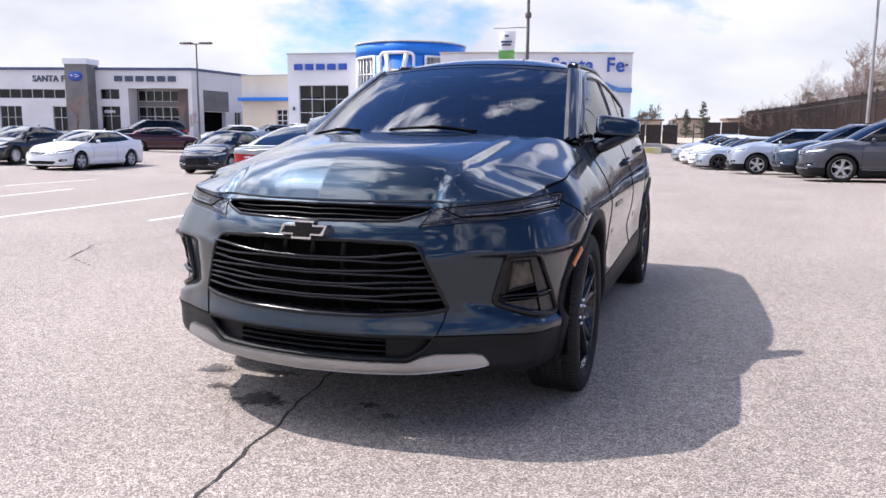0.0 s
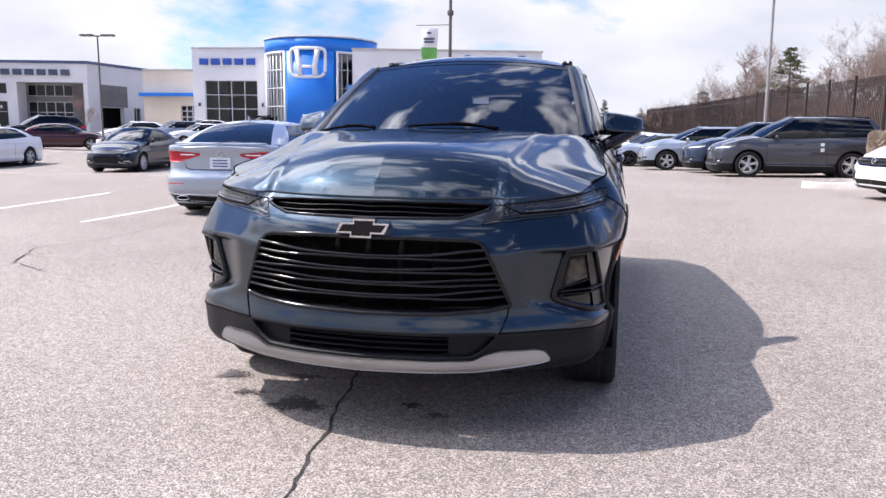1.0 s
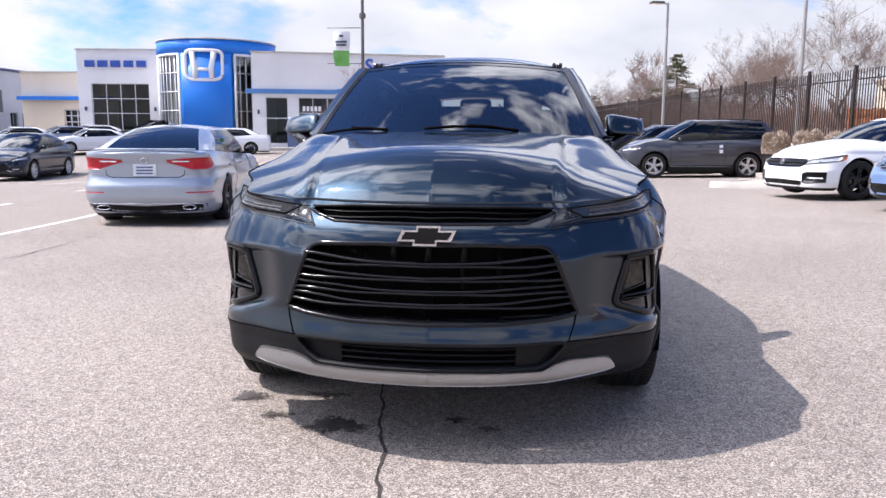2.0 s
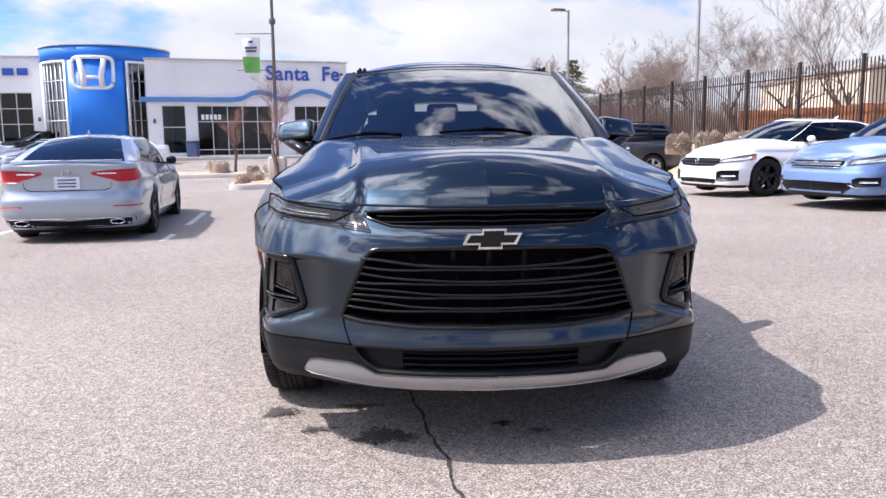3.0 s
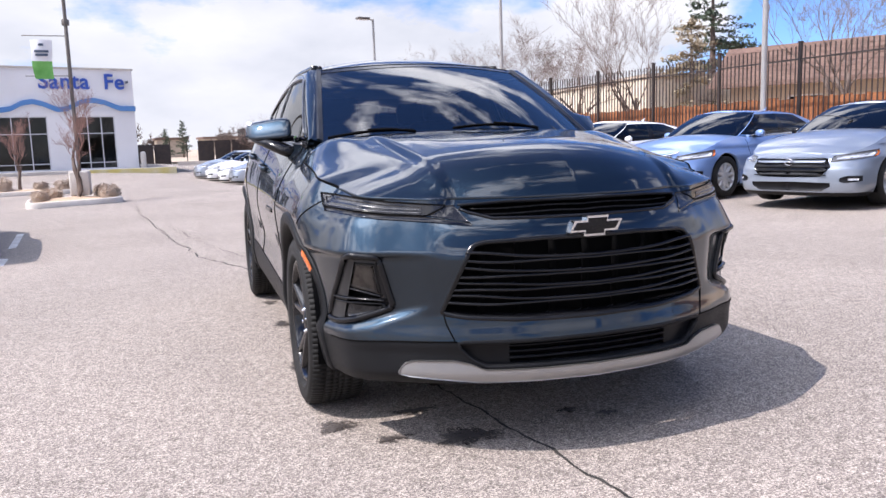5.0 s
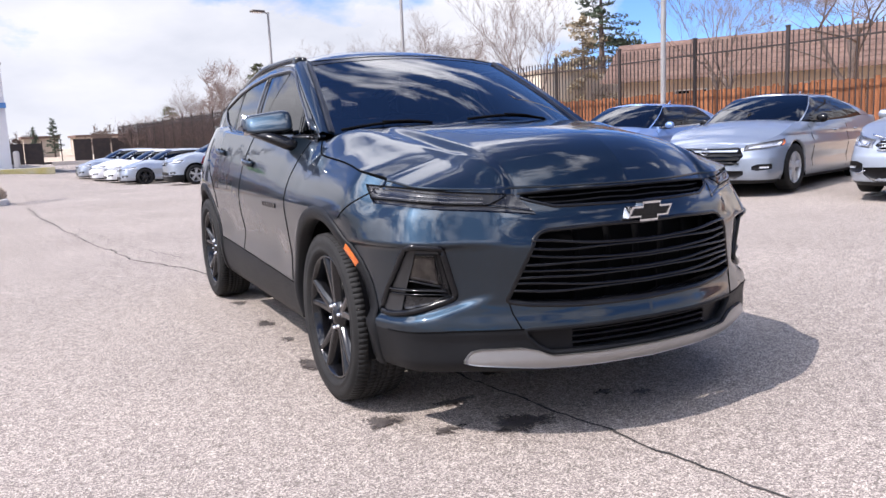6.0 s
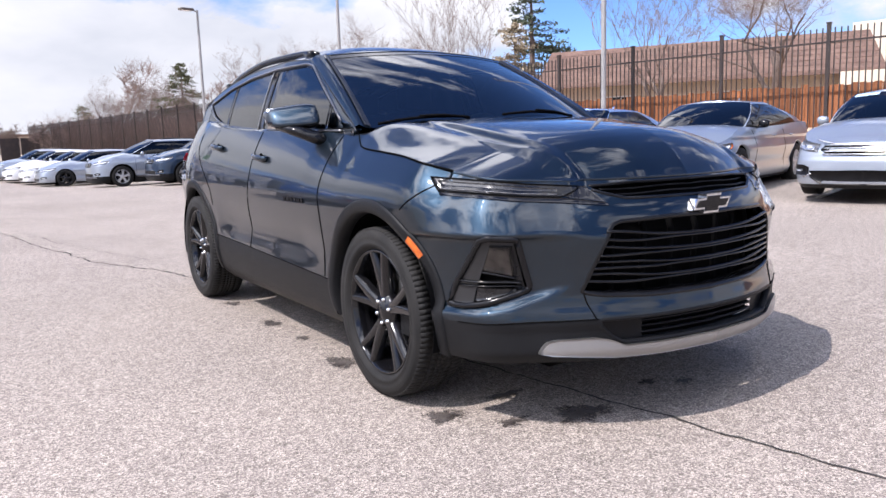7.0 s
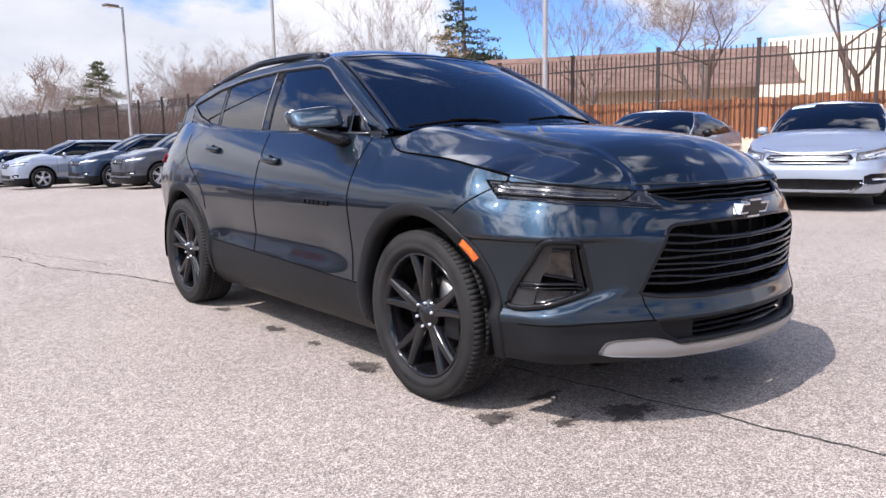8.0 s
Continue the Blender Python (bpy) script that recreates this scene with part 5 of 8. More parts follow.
    part("roof_lining", box_bm((1.05, 2.1, 0.02), (0, 3.3, 1.585)), M_CABIN, car, "dark roof lining")
    return car, hull


crossover, cross_hull = build_crossover()

# ---------------------------------------------------------------- other cars
def ring_place(hull, from_tail=False, sign=1):
    """Places points on a body by the length s along its outline from the nose (or the tail), a height and a lift off the surface."""
    def place(s, z, off=0.0):
        r = hull.ring_cached(z)
        if from_tail:
            r = r[::-1]
        d = np.concatenate([[0], np.cumsum(np.linalg.norm(np.diff(r, axis=0), axis=1))])
        x, y = np.interp(s, d, r[:, 0]), np.interp(s, d, r[:, 1])
        x2, y2 = np.interp(s + 0.01, d, r[:, 0]), np.interp(s + 0.01, d, r[:, 1])
        t = Vector((x2 - x, y2 - y))
        t = t.normalized() if t.length > 1e-9 else Vector((1, 0))
        nx, ny = (t.y, -t.x) if not from_tail else (-t.y, t.x)
        if from_tail:
            nx, ny = -nx * 1.0, -ny * 1.0
            nx, ny = (abs(nx), abs(ny))
        return (sign * (x + nx * off), y + ny * off, z)
    return place


def build_car(name, label, at_wheel, tail_dir, spec, group=""):
    """A parked car. at_wheel: where its left front tyre stands; tail_dir: the way from nose to tail; spec: its sizes, paint and trim."""
    L, W, H, wb, fo, r = spec["L"], spec["W"], spec["H"], spec["wb"], spec["fo"], spec["r"]
    w = W / 2
    fine = spec.get("fine", False)
    turn = math.atan2(-tail_dir[0], tail_dir[1])
    rot = Matrix.Rotation(turn, 3, "Z")
    org = Vector((*at_wheel, 0)) - rot @ Vector((w - 0.12, fo, 0))
    far = rot @ Vector((0, fo + wb / 2, 0)) + org
    car = thing(name, label, spec.get("kind", "car"), (org.x, org.y, ground_z(far.x, far.y)), math.degrees(turn), group)
    paint = spec["paint"]
    zn, yc, zc, zb = spec["nose"], spec["cowl"], spec["cowl_z"], spec["belt"]
    yr0, yr1, ye, zd = spec["roof0"], spec["roof1"], spec["rear"], spec["deck"]
    outline = curve_through([(0, 0), (0.42 * w, 0.018), (0.70 * w, 0.085), (0.87 * w, 0.20), (0.955 * w, 0.40), (0.99 * w, 0.72), (w, 1.2), (w, L * 0.5),
                             (0.995 * w, L - 0.9), (0.96 * w, L - 0.36), (0.86 * w, L - 0.12), (0.55 * w, L - 0.025), (0, L)], 170 if fine else 110)
    z_top = table([(0, zn), (0.35, zn + 0.05), (yc * 0.6, zn + (zc - zn) * 0.72), (yc, zc), (yc + 0.3, zb), (L * 0.6, zb + 0.03), (ye, zd), (L - 0.15, zd - 0.015), (L, zd - 0.04)])
    x_in = table([(0, 0.05), (0.6, 0.07), (yc, 0.17), (yc + 0.35, 0.115), (L * 0.62, 0.10), (ye, 0.15), (L, 0.10)])
    zm = zn * 0.9
    d_low = table([(0.14, 0.13), (0.22, 0.06), (0.32, 0.025), (0.5, 0.02), (0.62, 0.008), (zm, 0.0), (1.6, 0.0)])
    d_back = line([(0.15, 0.17), (0.24, 0.08), (0.34, 0.035), (0.40, 0.0), (0.585, 0.0), (0.61, 0.022), (0.67, 0.05), (0.70, 0.06), (0.88, 0.045), (0.985, 0.008), (1.02, 0.0), (1.06, 0.02)])
    nose = table([(0.14, 0.10), (0.22, 0.02), (0.34, 0.0), (0.5, 0.01), (zm - 0.1, 0.02), (zm, 0.05), (zn, 0.15)])

    def pull(x, y, z, zt):
        wf = 1.0 - smooth(0.2, 0.7, y)
        k = max(0.0, (z - zm) / max(0.02, zt - zm))
        mid_ = smooth(0.7, 1.5, y) * smooth(L - 0.3, L - 1.2, y)
        # a sharp shoulder line and a hollow along the foot of the doors
        crease = 0.016 * smooth(zb - 0.135, zb - 0.17, z) * smooth(0.60, 0.78, z) + 0.022 * math.exp(-((z - 0.43) / 0.07) ** 2) * mid_
        side = d_low(z) + crease + x_in(y) * k ** 1.8
        rear = d_back(z) + 0.03 * k ** 1.5 if spec.get("tail") else d_low(z) * 0.8 + 0.06 * k ** 1.5
        wr = smooth(L - 0.5, L - 0.1, y)
        return wf * nose(z) + (1 - wf) * ((1 - wr) * side + wr * rear)
    hull = Hull(outline, lambda x, y: z_top(y), 0.15, pull, 34 if fine else 22)
    ra = r + 0.055
    ays = (fo, fo + wb)

    def key(x, y, z):
        for ay in ays:
            if x > w * 0.7 and ((y - ay) ** 2 + (z - r) ** 2 < ra ** 2 or (abs(y - ay) < ra and z < r)):
                return None
        if z < spec.get("clad", 0.20):
            return "lower_trim"
        if y < fo - ra * 0.6:
            return "front_bumper"
        if y < yc + 0.18:
            return "fender"
        if y < (yc + ye) / 2 + 0.12:
            return "front_door"
        if y < fo + wb - ra * 0.25:
            return "rear_door"
        return "quarter_panel" if y < L - 0.35 else "rear_bumper"
    for nm, vf in hull.split(key).items():
        if nm in ("front_bumper", "rear_bumper"):
            part(nm, both(vf), paint, car)
        else:
            mirrored(nm, vf, M_CLAD if nm == "lower_trim" else paint, car)
    edge = hull.p[:, -1, :]

    def cap(y0, y1, crown, mat_, nm, sink=0.0):
        rows = [p for p in edge if y0 <= p[1] <= y1]
        v = []
        for x, y, z in rows:
            c = crown * smooth(y0 - 0.02, y0 + 0.35, y) if nm == "bonnet" else crown
            for u in np.linspace(-1, 1, 15):
                v.append((x * u, y, z + c * (1 - abs(u) ** 2.4) - sink))
        return piece(nm, v, grid_faces(len(rows), 15), mat_, car)
    cap(0, yc + 0.25, 0.055, paint, "bonnet")
    cap(yc + 0.2, ye + 0.1, 0.0, M_CABIN, "cabin", 0.01)
    cap(ye - 0.15, L, 0.03, paint, "boot_lid")
    # underside and wheels
    part("underbody", box_bm((W * 0.8, L * 0.86, 0.12), (0, L / 2, 0.24), 0.03), M_VOID, car, "black underbody")
    n = 26
    for ay in ays:
        ring, house = [], []
        for i in range(n):
            a = radians(-22 + 224 * i / (n - 1))
            for rr, off in ((ra + 0.018, 0.001), (ra + 0.012, 0.006), (ra - 0.004, 0.005), (ra - 0.008, -0.04)):
                y, z = ay + rr * math.cos(a), r + rr * math.sin(a)
                ring.append((hull.side(min(L - 0.3, max(0.45, y)), max(0.18, z)) + off, y, z))
            for rr, x in ((ra + 0.006, w - 0.03), (ra + 0.006, w - 0.32), (0.02, w - 0.32)):
                house.append((x, ay + rr * math.cos(a), r + rr * math.sin(a)))
        mirrored("wheel_arch", (ring, grid_faces(n, 4)), spec.get("arch", paint), car)
        mirrored("wheel_housing", (house, grid_faces(n, 3)), M_VOID, car, "black wheel housing")
        for out in (1, -1):
            wheel_parts(car, (out * (w - 0.125), ay, r), r, 0.215, spec["rim"], out, spec["rim_mat"], ("plain", spec.get("spokes", 5), spec.get("split", (-0.16, 0.16)), 0.2))
    # greenhouse
    xa, xr = w - x_in(yc + 0.05), w * spec.get("roof_w", 0.64)
    base, roofl = [], []
    zr = lambda y: H - 0.055 - 0.10 * ((y - (yr0 * 0.6 + yr1 * 0.4)) / (yr1 - yr0)) ** 2
    for u in (0, 0.28, 0.54, 0.76, 0.90, 0.955, 1.0):
        base.append((xa * 0.97 * u, yc + 0.16 * u * u - 0.12, zc - 0.005 + 0.03 * (1 - u * u)))
        roofl.append((xr * u, yr0 + 0.10 * u * u - 0.06, zr(yr0) + 0.03 * (1 - u * u)))
    ns = 17
    for k in range(1, ns):
        t = 0.010 + 0.990 * (k - 1) / (ns - 2)
        y = yc + 0.04 + (ye - yc - 0.04) * t
        base.append((w - x_in(y) - 0.005, y, z_top(y) + 0.004))
        y2 = yr0 + 0.04 + (yr1 - yr0 - 0.04) * t
        roofl.append((xr * (1 - 0.10 * t * t), y2, zr(y2)))
    for u in np.linspace(1, 0, 7)[1:]:
        base.append(((w - x_in(ye)) * u, ye + 0.10 * (1 - u * u), z_top(ye) + 0.03 * (1 - u * u)))
        roofl.append((xr * 0.9 * u, yr1 + 0.06 * (1 - u * u), zr(yr1) + 0.035 * (1 - u * u)))
    hs = [0, 0.07, 0.22, 0.42, 0.62, 0.8, 0.91, 1.0]
    m = len(base)
    grid = []
    for i in range(m):
        b, t_ = Vector(base[i]), Vector(roofl[i])
        for h in hs:
            p = b.lerp(t_, h)
            o = 0.045 * math.sin(math.pi * h)
            side = 6 <= i < 6 + ns
            grid.append((p.x + (o if side else 0), p.y + (0 if side else (-o if i < 6 else o) * 0.6), p.z + (0 if side else o * 0.6)))
    groups = {}
    q = len(hs)
    b_col = 6 + int(ns * spec.get("b_at", 0.44))
    c_col = 6 + int(ns * spec.get("c_at", 0.84))
    last = 6 + ns - 2
    for i in range(m - 1):
        for j in range(q - 1):
            if i < 6:
                k = "windscreen"
            elif i < 6 + ns - 1:
                if i == 6 or i >= (last if spec.get("six") else c_col):
                    k = "front_pillar" if i == 6 else "rear_pillar"
                elif j == 0:
                    k = "sill_trim"
                elif j == q - 2:
                    k = "roof_rail_panel"
                elif i == b_col or (spec.get("six") and i == c_col):
                    k = "door_pillar" if i == b_col else "rear_door_pillar"
                else:
                    k = "front_side_window" if i < b_col else "rear_side_window" if i < c_col else "rear_corner_window"
            else:
                k = "rear_window" if i > 6 + ns - 1 else "rear_pillar"
            groups.setdefault(k, []).append((i * q + j, (i + 1) * q + j, (i + 1) * q + j + 1, i * q + j + 1))
    for k, fs in groups.items():
        ids = sorted({a for f in fs for a in f})
        at = {a: b for b, a in enumerate(ids)}
        vf = ([grid[a] for a in ids], [tuple(at[a] for a in f) for f in fs])
        mat_ = M_SCREEN if k in ("windscreen", "rear_window") else M_DARKGLASS if "window" in k else M_GLOSS if k in ("door_pillar", "rear_door_pillar") else M_CHROMETRIM if k == "sill_trim" and spec.get("chrome") else M_GLOSS if k == "sill_trim" else paint
        if k in ("windscreen", "rear_window"):
            part(k, both(vf), mat_, car, "dark glass")
        else:
            mirrored(k, vf, mat_, car, "dark glass" if "window" in k else "")
    v = []
    rl = [roofl[i] for i in range(m)]
    for x, y, z in rl:
        for u in np.linspace(-1, 1, 13):
            v.append((x * u, y, z + 0.05 * (1 - abs(u) ** 2.2) * min(1.0, 0.2 + x / xr)))
    piece("roof", v, grid_faces(m, 13), paint, car)
    if spec.get("sticker"):
        v = []
        for u in np.linspace(0.40, 0.93, 8):
            b_ = Vector((xa * 0.97 * u, yc + 0.16 * u * u - 0.12, zc - 0.005 + 0.03 * (1 - u * u)))
            t_ = Vector((xr * u, yr0 + 0.10 * u * u - 0.06, zr(yr0) + 0.03 * (1 - u * u)))
            for h in (0.84, 0.96):
                p = b_.lerp(t_, h)
                o = 0.045 * math.sin(math.pi * h) * 0.6
                v.append((-p.x, p.y - o - 0.008, p.z + o + 0.006))
        piece("windscreen_sticker", v, grid_faces(8, 2), M_STICKER, car, "pale blue sticker strip on the windscreen", False)
    if fine or spec.get("antenna"):
        piece("roof_antenna", *tube([(0, yr1 - 0.12, H - 0.03), (0, yr1 - 0.05, H + 0.02), (0, yr1 - 0.02, H + 0.055)], [1.0, 0.7, 0.25], 6, flat=(0.018, 0.03)), paint, car, "shark fin antenna")
    # mirrors and handles
    for s in (1, -1):
        ym = yc + 0.42
        xm = w + 0.005
        v, f = lathe([(0.0, -1.0), (0.62, -0.86), (0.92, -0.4), (1.0, 0.1), (0.9, 0.6), (0.62, 0.86), (0.0, 0.95)], 12)
        piece("door_mirror", [(s * (xm + 0.085 * x), ym + 0.055 * y, zb + 0.055 + 0.065 * z) for x, y, z in v], f, spec.get("mirror", paint), car)
        piece("mirror_foot", *box_vf(s * (w - 0.12), s * (xm + 0.02), ym - 0.03, ym + 0.03, zb - 0.01, zb + 0.025), M_GLOSS, car)
        if fine:
            for yh in (yc + 1.12, yc + 2.02):
                xh = hull.side(yh, zb - 0.13)
                piece("door_handle", *tube([(s * (xh + (0.0 if abs(t) == 1 else 0.025)), yh + 0.09 * t, zb - 0.13) for t in np.linspace(-1, 1, 7)], 1.0, 6, flat=(0.009, 0.014)), M_CHROMETRIM if spec.get("chrome") else paint, car)
    if fine:
        for y in (yc + 0.18, (yc + ye) / 2 + 0.12):
            mirrored("panel_gap", tube([(hull.side(y, z) + 0.001, y, z) for z in np.linspace(0.26, zb - 0.03, 10)], 0.004, 4), M_VOID, car)
    # lamps and grille
    def on_front(x, z, off=0.0):
        return (x, hull.front(x, z) - off, z)

    def on_back(x, z, off=0.0):
        return (x, hull.back(x, z) + off, z)
    front = spec["front"]
    g0, g1, gw = front["grille"]
    g_b, g_t = line([(0, g0), (gw * 0.8, g0 + 0.01), (gw, (g0 + g1) / 2)]), line([(0, g1), (gw * 0.9, g1 - 0.005), (gw, (g0 + g1) / 2 + 0.01)])
    gr = part("grille", both(ribbon(on_front, 0, gw, g_b, g_t, 14, 4, 0.006, 0.03)), front.get("grille_mat", M_GLOSS), car, "dark grille")
    for k in range(front.get("bars", 0)):
        zbk = g0 + (g1 - g0) * (k + 0.6) / front["bars"]
        piece("grille_bar", *tube([on_front(x, zbk, 0.016) for x in np.linspace(-gw * 0.93, gw * 0.93, 24)], 1.0, 6, flat=(0.014, front.get("bar_h", 0.008))), front["bar_mat"], gr)
    if front.get("wing"):
        part("grille_wing", both(tuple(tube([on_front(x, g1 - 0.012 + 0.05 * (x / gw) ** 3, 0.014) for x in np.linspace(0, gw * 1.12, 18)], 1.0, 6, flat=(0.014, 0.013)))), M_CHROME, gr, "chrome wing along the top of the grille")
    if front.get("emblem"):
        zc_ = front["emblem"]
        em = piece("emblem", *tube([(0.055 * math.cos(a), hull.front(0, zc_) - 0.026, zc_ + 0.045 * math.sin(a)) for a in np.linspace(0, 2 * math.pi, 17)[:-1]], 0.007, 6, closed=True), M_CHROME, car, "chrome ring emblem")
        piece("emblem_bar", *box_vf(-0.035, 0.035, hull.front(0, zc_) - 0.03, hull.front(0, zc_) - 0.02, zc_ - 0.008, zc_ + 0.008), M_CHROME, em)
    i0, i1, iw = front["intake"]
    part("lower_intake", both(ribbon(on_front, 0, iw, line([(0, i0), (iw * 0.8, i0), (iw, (i0 + i1) / 2)]), line([(0, i1), (iw, i1 - 0.01)]), 12, 3, 0.005, 0.02)), M_SATIN, car, "black lower intake")
    for s in (1, -1):
        pf = ring_place(hull, False, s)
        l0, l1, lz0, lz1, rise = front["lamp"]
        lb, lt = line([(l0, lz0), (l1, lz0 + rise)]), line([(l0, lz1 - 0.02), ((l0 + l1) / 2, lz1 + rise * 0.4), (l1, lz1 + rise)])
        lamp = piece("headlamp", *ribbon(pf, l0, l1, lb, lt, 14, 4, 0.008, 0.03), front.get("lamp_mat", M_STRIP), car, "clear headlamp")
        piece("lamp_inner", *ribbon(pf, l0 + 0.06, l1 - 0.08, lambda a: lb(a) + 0.022, lambda a: lt(a) - 0.03, 8, 3, 0.011, 0.004), M_CLEAR, lamp, "bright lamp reflector")
        if fine:
            piece("turn_lens", *ribbon(pf, l1 - 0.045, l1 - 0.01, lambda a: lb(a) + 0.014, lambda a: lt(a) - 0.014, 4, 3, 0.011, 0.004), M_AMBER, lamp)
        if front.get("fog"):
            f0, f1, fz0, fz1 = front["fog"]
            fg = piece("fog_recess", *ribbon(pf, f0, f1, line([(f0, fz0 + 0.02), (f0 + 0.05, fz0), (f1, fz0 + 0.02)]), line([(f0, fz1 - 0.03), (f0 + 0.08, fz1), (f1, fz1)]), 10, 3, 0.006, 0.02), M_SATIN, car, "black fog lamp recess")
            piece("fog_lamp", *ribbon(pf, f0 + 0.1, f1 - 0.06, lambda a: (fz0 + fz1) / 2 - 0.012, lambda a: (fz0 + fz1) / 2 + 0.014, 6, 3, 0.012, 0.008), M_CLEAR, fg)
            if front.get("blade"):
                piece("fog_blade", *tube([pf(a, z, 0.012) for a, z in ((f0 - 0.05, fz0 + 0.03), (f0 + 0.06, fz0 - 0.012), (f1 + 0.03, fz0 + 0.0))], 1.0, 6, flat=(0.014, 0.009)), front["blade"], fg)
    tail = spec.get("tail")
    if tail:
        for s in (1, -1):
            pb = ring_place(hull, True, s)
            t0, t1, tz0, tz1 = tail["lamp"]
            lamp = piece("tail_lamp", *ribbon(pb, t0, t1, line([(t0, tz1 - 0.05), (t0 + 0.22, tz0 + 0.04), (t0 + 0.32, tz0 + 0.005), (t1 - 0.12, tz0 + 0.015), (t1, tz0 + 0.07)]), line([(t0, tz1 - 0.02), (t0 + 0.2, tz1), (t1 - 0.2, tz1 + 0.02), (t1, tz1 + 0.005)]), 24, 6, 0.010, 0.03), M_REDLENS, car, "red tail lamp")
            piece("reverse_lens", *ribbon(pb, t0 + 0.07, t0 + 0.30, lambda a: tz1 - 0.046, lambda a: tz1 - 0.026, 8, 3, 0.014, 0.004), M_CLEAR, lamp, "clear reversing lens")
            piece("reflector", *ribbon(pb, t0 + 0.25, t1 - 0.05, lambda a: 0.485, lambda a: 0.502, 8, 3, 0.006, 0.01), M_REDLENS, car)
            ex = piece("exhaust_tip", *tube([(s * (0.62 * w + 0.09 * math.cos(a) * 1.0), on_back(0.62 * w, 0.285, 0.0)[1] + 0.012, 0.285 + 0.032 * math.sin(a)) for a in np.linspace(0, 2 * math.pi, 17)[:-1]], 1.0, 6, closed=True, flat=(0.03, 0.009)), M_CHROME, car, "chrome exhaust tip")
            piece("exhaust_hole", *box_vf(s * 0.62 * w - 0.075, s * 0.62 * w + 0.075, on_back(0.62 * w, 0.285, 0.0)[1] - 0.02, on_back(0.62 * w, 0.285, 0.0)[1] + 0.010, 0.262, 0.308), M_VOID, ex)
        plate = part("number_plate", box_bm((0.31, 0.012, 0.16), (0, hull.back(0, 0.80) + 0.008, 0.80), 0.004), M_PLATE, car, "white plate", False)
        for k in range(3):
            piece("plate_bar", *box_vf(-0.11, 0.11, hull.back(0, 0.8) + 0.0145, hull.back(0, 0.8) + 0.017, 0.745 + 0.042 * k, 0.765 + 0.042 * k), M_PLATEINK, plate)
        part("boot_gap", both(tuple(tube([on_back(x, z, 0.001) for x, z in ((0.0, 0.70), (0.45, 0.70), (0.52, 0.73), (0.53, 0.80))], 0.006, 5))), M_VOID, car)
        part("diffuser", both(ribbon(on_back, 0, w * 0.86, line([(0, 0.19), (w * 0.86, 0.24)]), line([(0, 0.30), (w * 0.86, 0.34)]), 14, 3, 0.004, 0.02)), M_SATIN, car, "black rear bumper insert")
        part("bumper_strip", both(tuple(tube([on_back(x, 0.335, 0.006) for x in np.linspace(0, w * 0.84, 14)], 1.0, 6, flat=(0.01, 0.008)))), M_CHROME, car, "chrome strip along the rear bumper")
        part("boot_spoiler", both(tuple(tube([(x, L - 0.10 - 0.10 * (x / w) ** 2, zd - 0.005 + 0.03) for x in np.linspace(0, w * 0.72, 10)], 1.0, 6, flat=(0.05, 0.012)))), paint, car)
        em = piece("tail_emblem", *tube([(0.05 * math.cos(a), hull.back(0, 0.92) + 0.012, 0.925 + 0.04 * math.sin(a)) for a in np.linspace(0, 2 * math.pi, 17)[:-1]], 0.006, 6, closed=True), M_CHROME, car, "chrome ring emblem")
    if spec.get("six"):
        mirrored("tail_lamp", ribbon(lambda a, z, o: (hull.side(a, z) + o, a, z), L - 0.40, L - 0.10, lambda y: 0.95, lambda y: 1.13, 8, 5, 0.010, 0.03), M_REDLENS, car, "red wraparound tail lamp")
        part("bumper_trim", both(tuple(tube([on_front(x, 0.36, 0.008) for x in np.linspace(0, w * 0.80, 16)], 1.0, 6, flat=(0.02, 0.022)))), M_TRIM, car, "grey lower bumper trim")
        mirrored("sill_strip", tube([(hull.side(y, 0.36) + 0.006, y, 0.36) for y in np.linspace(fo + ra + 0.06, fo + wb - ra - 0.06, 12)], 1.0, 6, flat=(0.012, 0.014)), M_TRIM, car)
        for yh in (yc + 1.05, yc + 2.05):
            mirrored("door_handle", tube([(hull.side(yh, zb - 0.14) + (0.0 if abs(t) == 1 else 0.028), yh + 0.10 * t, zb - 0.14) for t in np.linspace(-1, 1, 7)], 1.0, 6, flat=(0.010, 0.016)), paint, car)
        for y in (yc + 0.18, (yc + ye) / 2 + 0.12):
            mirrored("panel_gap", tube([(hull.side(y, z) + 0.001, y, z) for z in np.linspace(0.42, zb - 0.03, 10)], 0.005, 4), M_VOID, car)
    if spec.get("sticker_door"):
        ys_ = (yc + ye) / 2 - 0.02
        for z_ in (zb - 0.16, zb - 0.30):
            piece("door_sticker", *box_vf(hull.side(ys_, z_) - 0.01, hull.side(ys_, z_) + 0.006, ys_ - 0.05, ys_ + 0.05, z_ - 0.05, z_ + 0.05), M_PLATE, car, "white paper sticker on the door", False)
    if spec.get("rails"):
        mirrored("roof_rail", tube([(xr * 0.93, y, zr(y) + 0.045) for y in np.linspace(yr0 + 0.25, yr1 - 0.1, 14)], 0.016, 6), M_GLOSS, car, "black roof rail")
    return car


M_DARKGLASS = glazing("dark_car_glass", (0.05, 0.055, 0.06), 0.015, 1.55)
M_SCREEN = glazing("car_windscreen_glass", (0.07, 0.075, 0.08), 0.015, 1.9)
M_STICKER = varied("pale_blue_sticker", (0.42, 0.62, 0.80), (0.5, 0.7, 0.85), 20, 0.4)
M_CHROMETRIM = varied("bright_trim", (0.55, 0.55, 0.56), (0.7, 0.7, 0.7), 6, 0.15, metal=1.0)


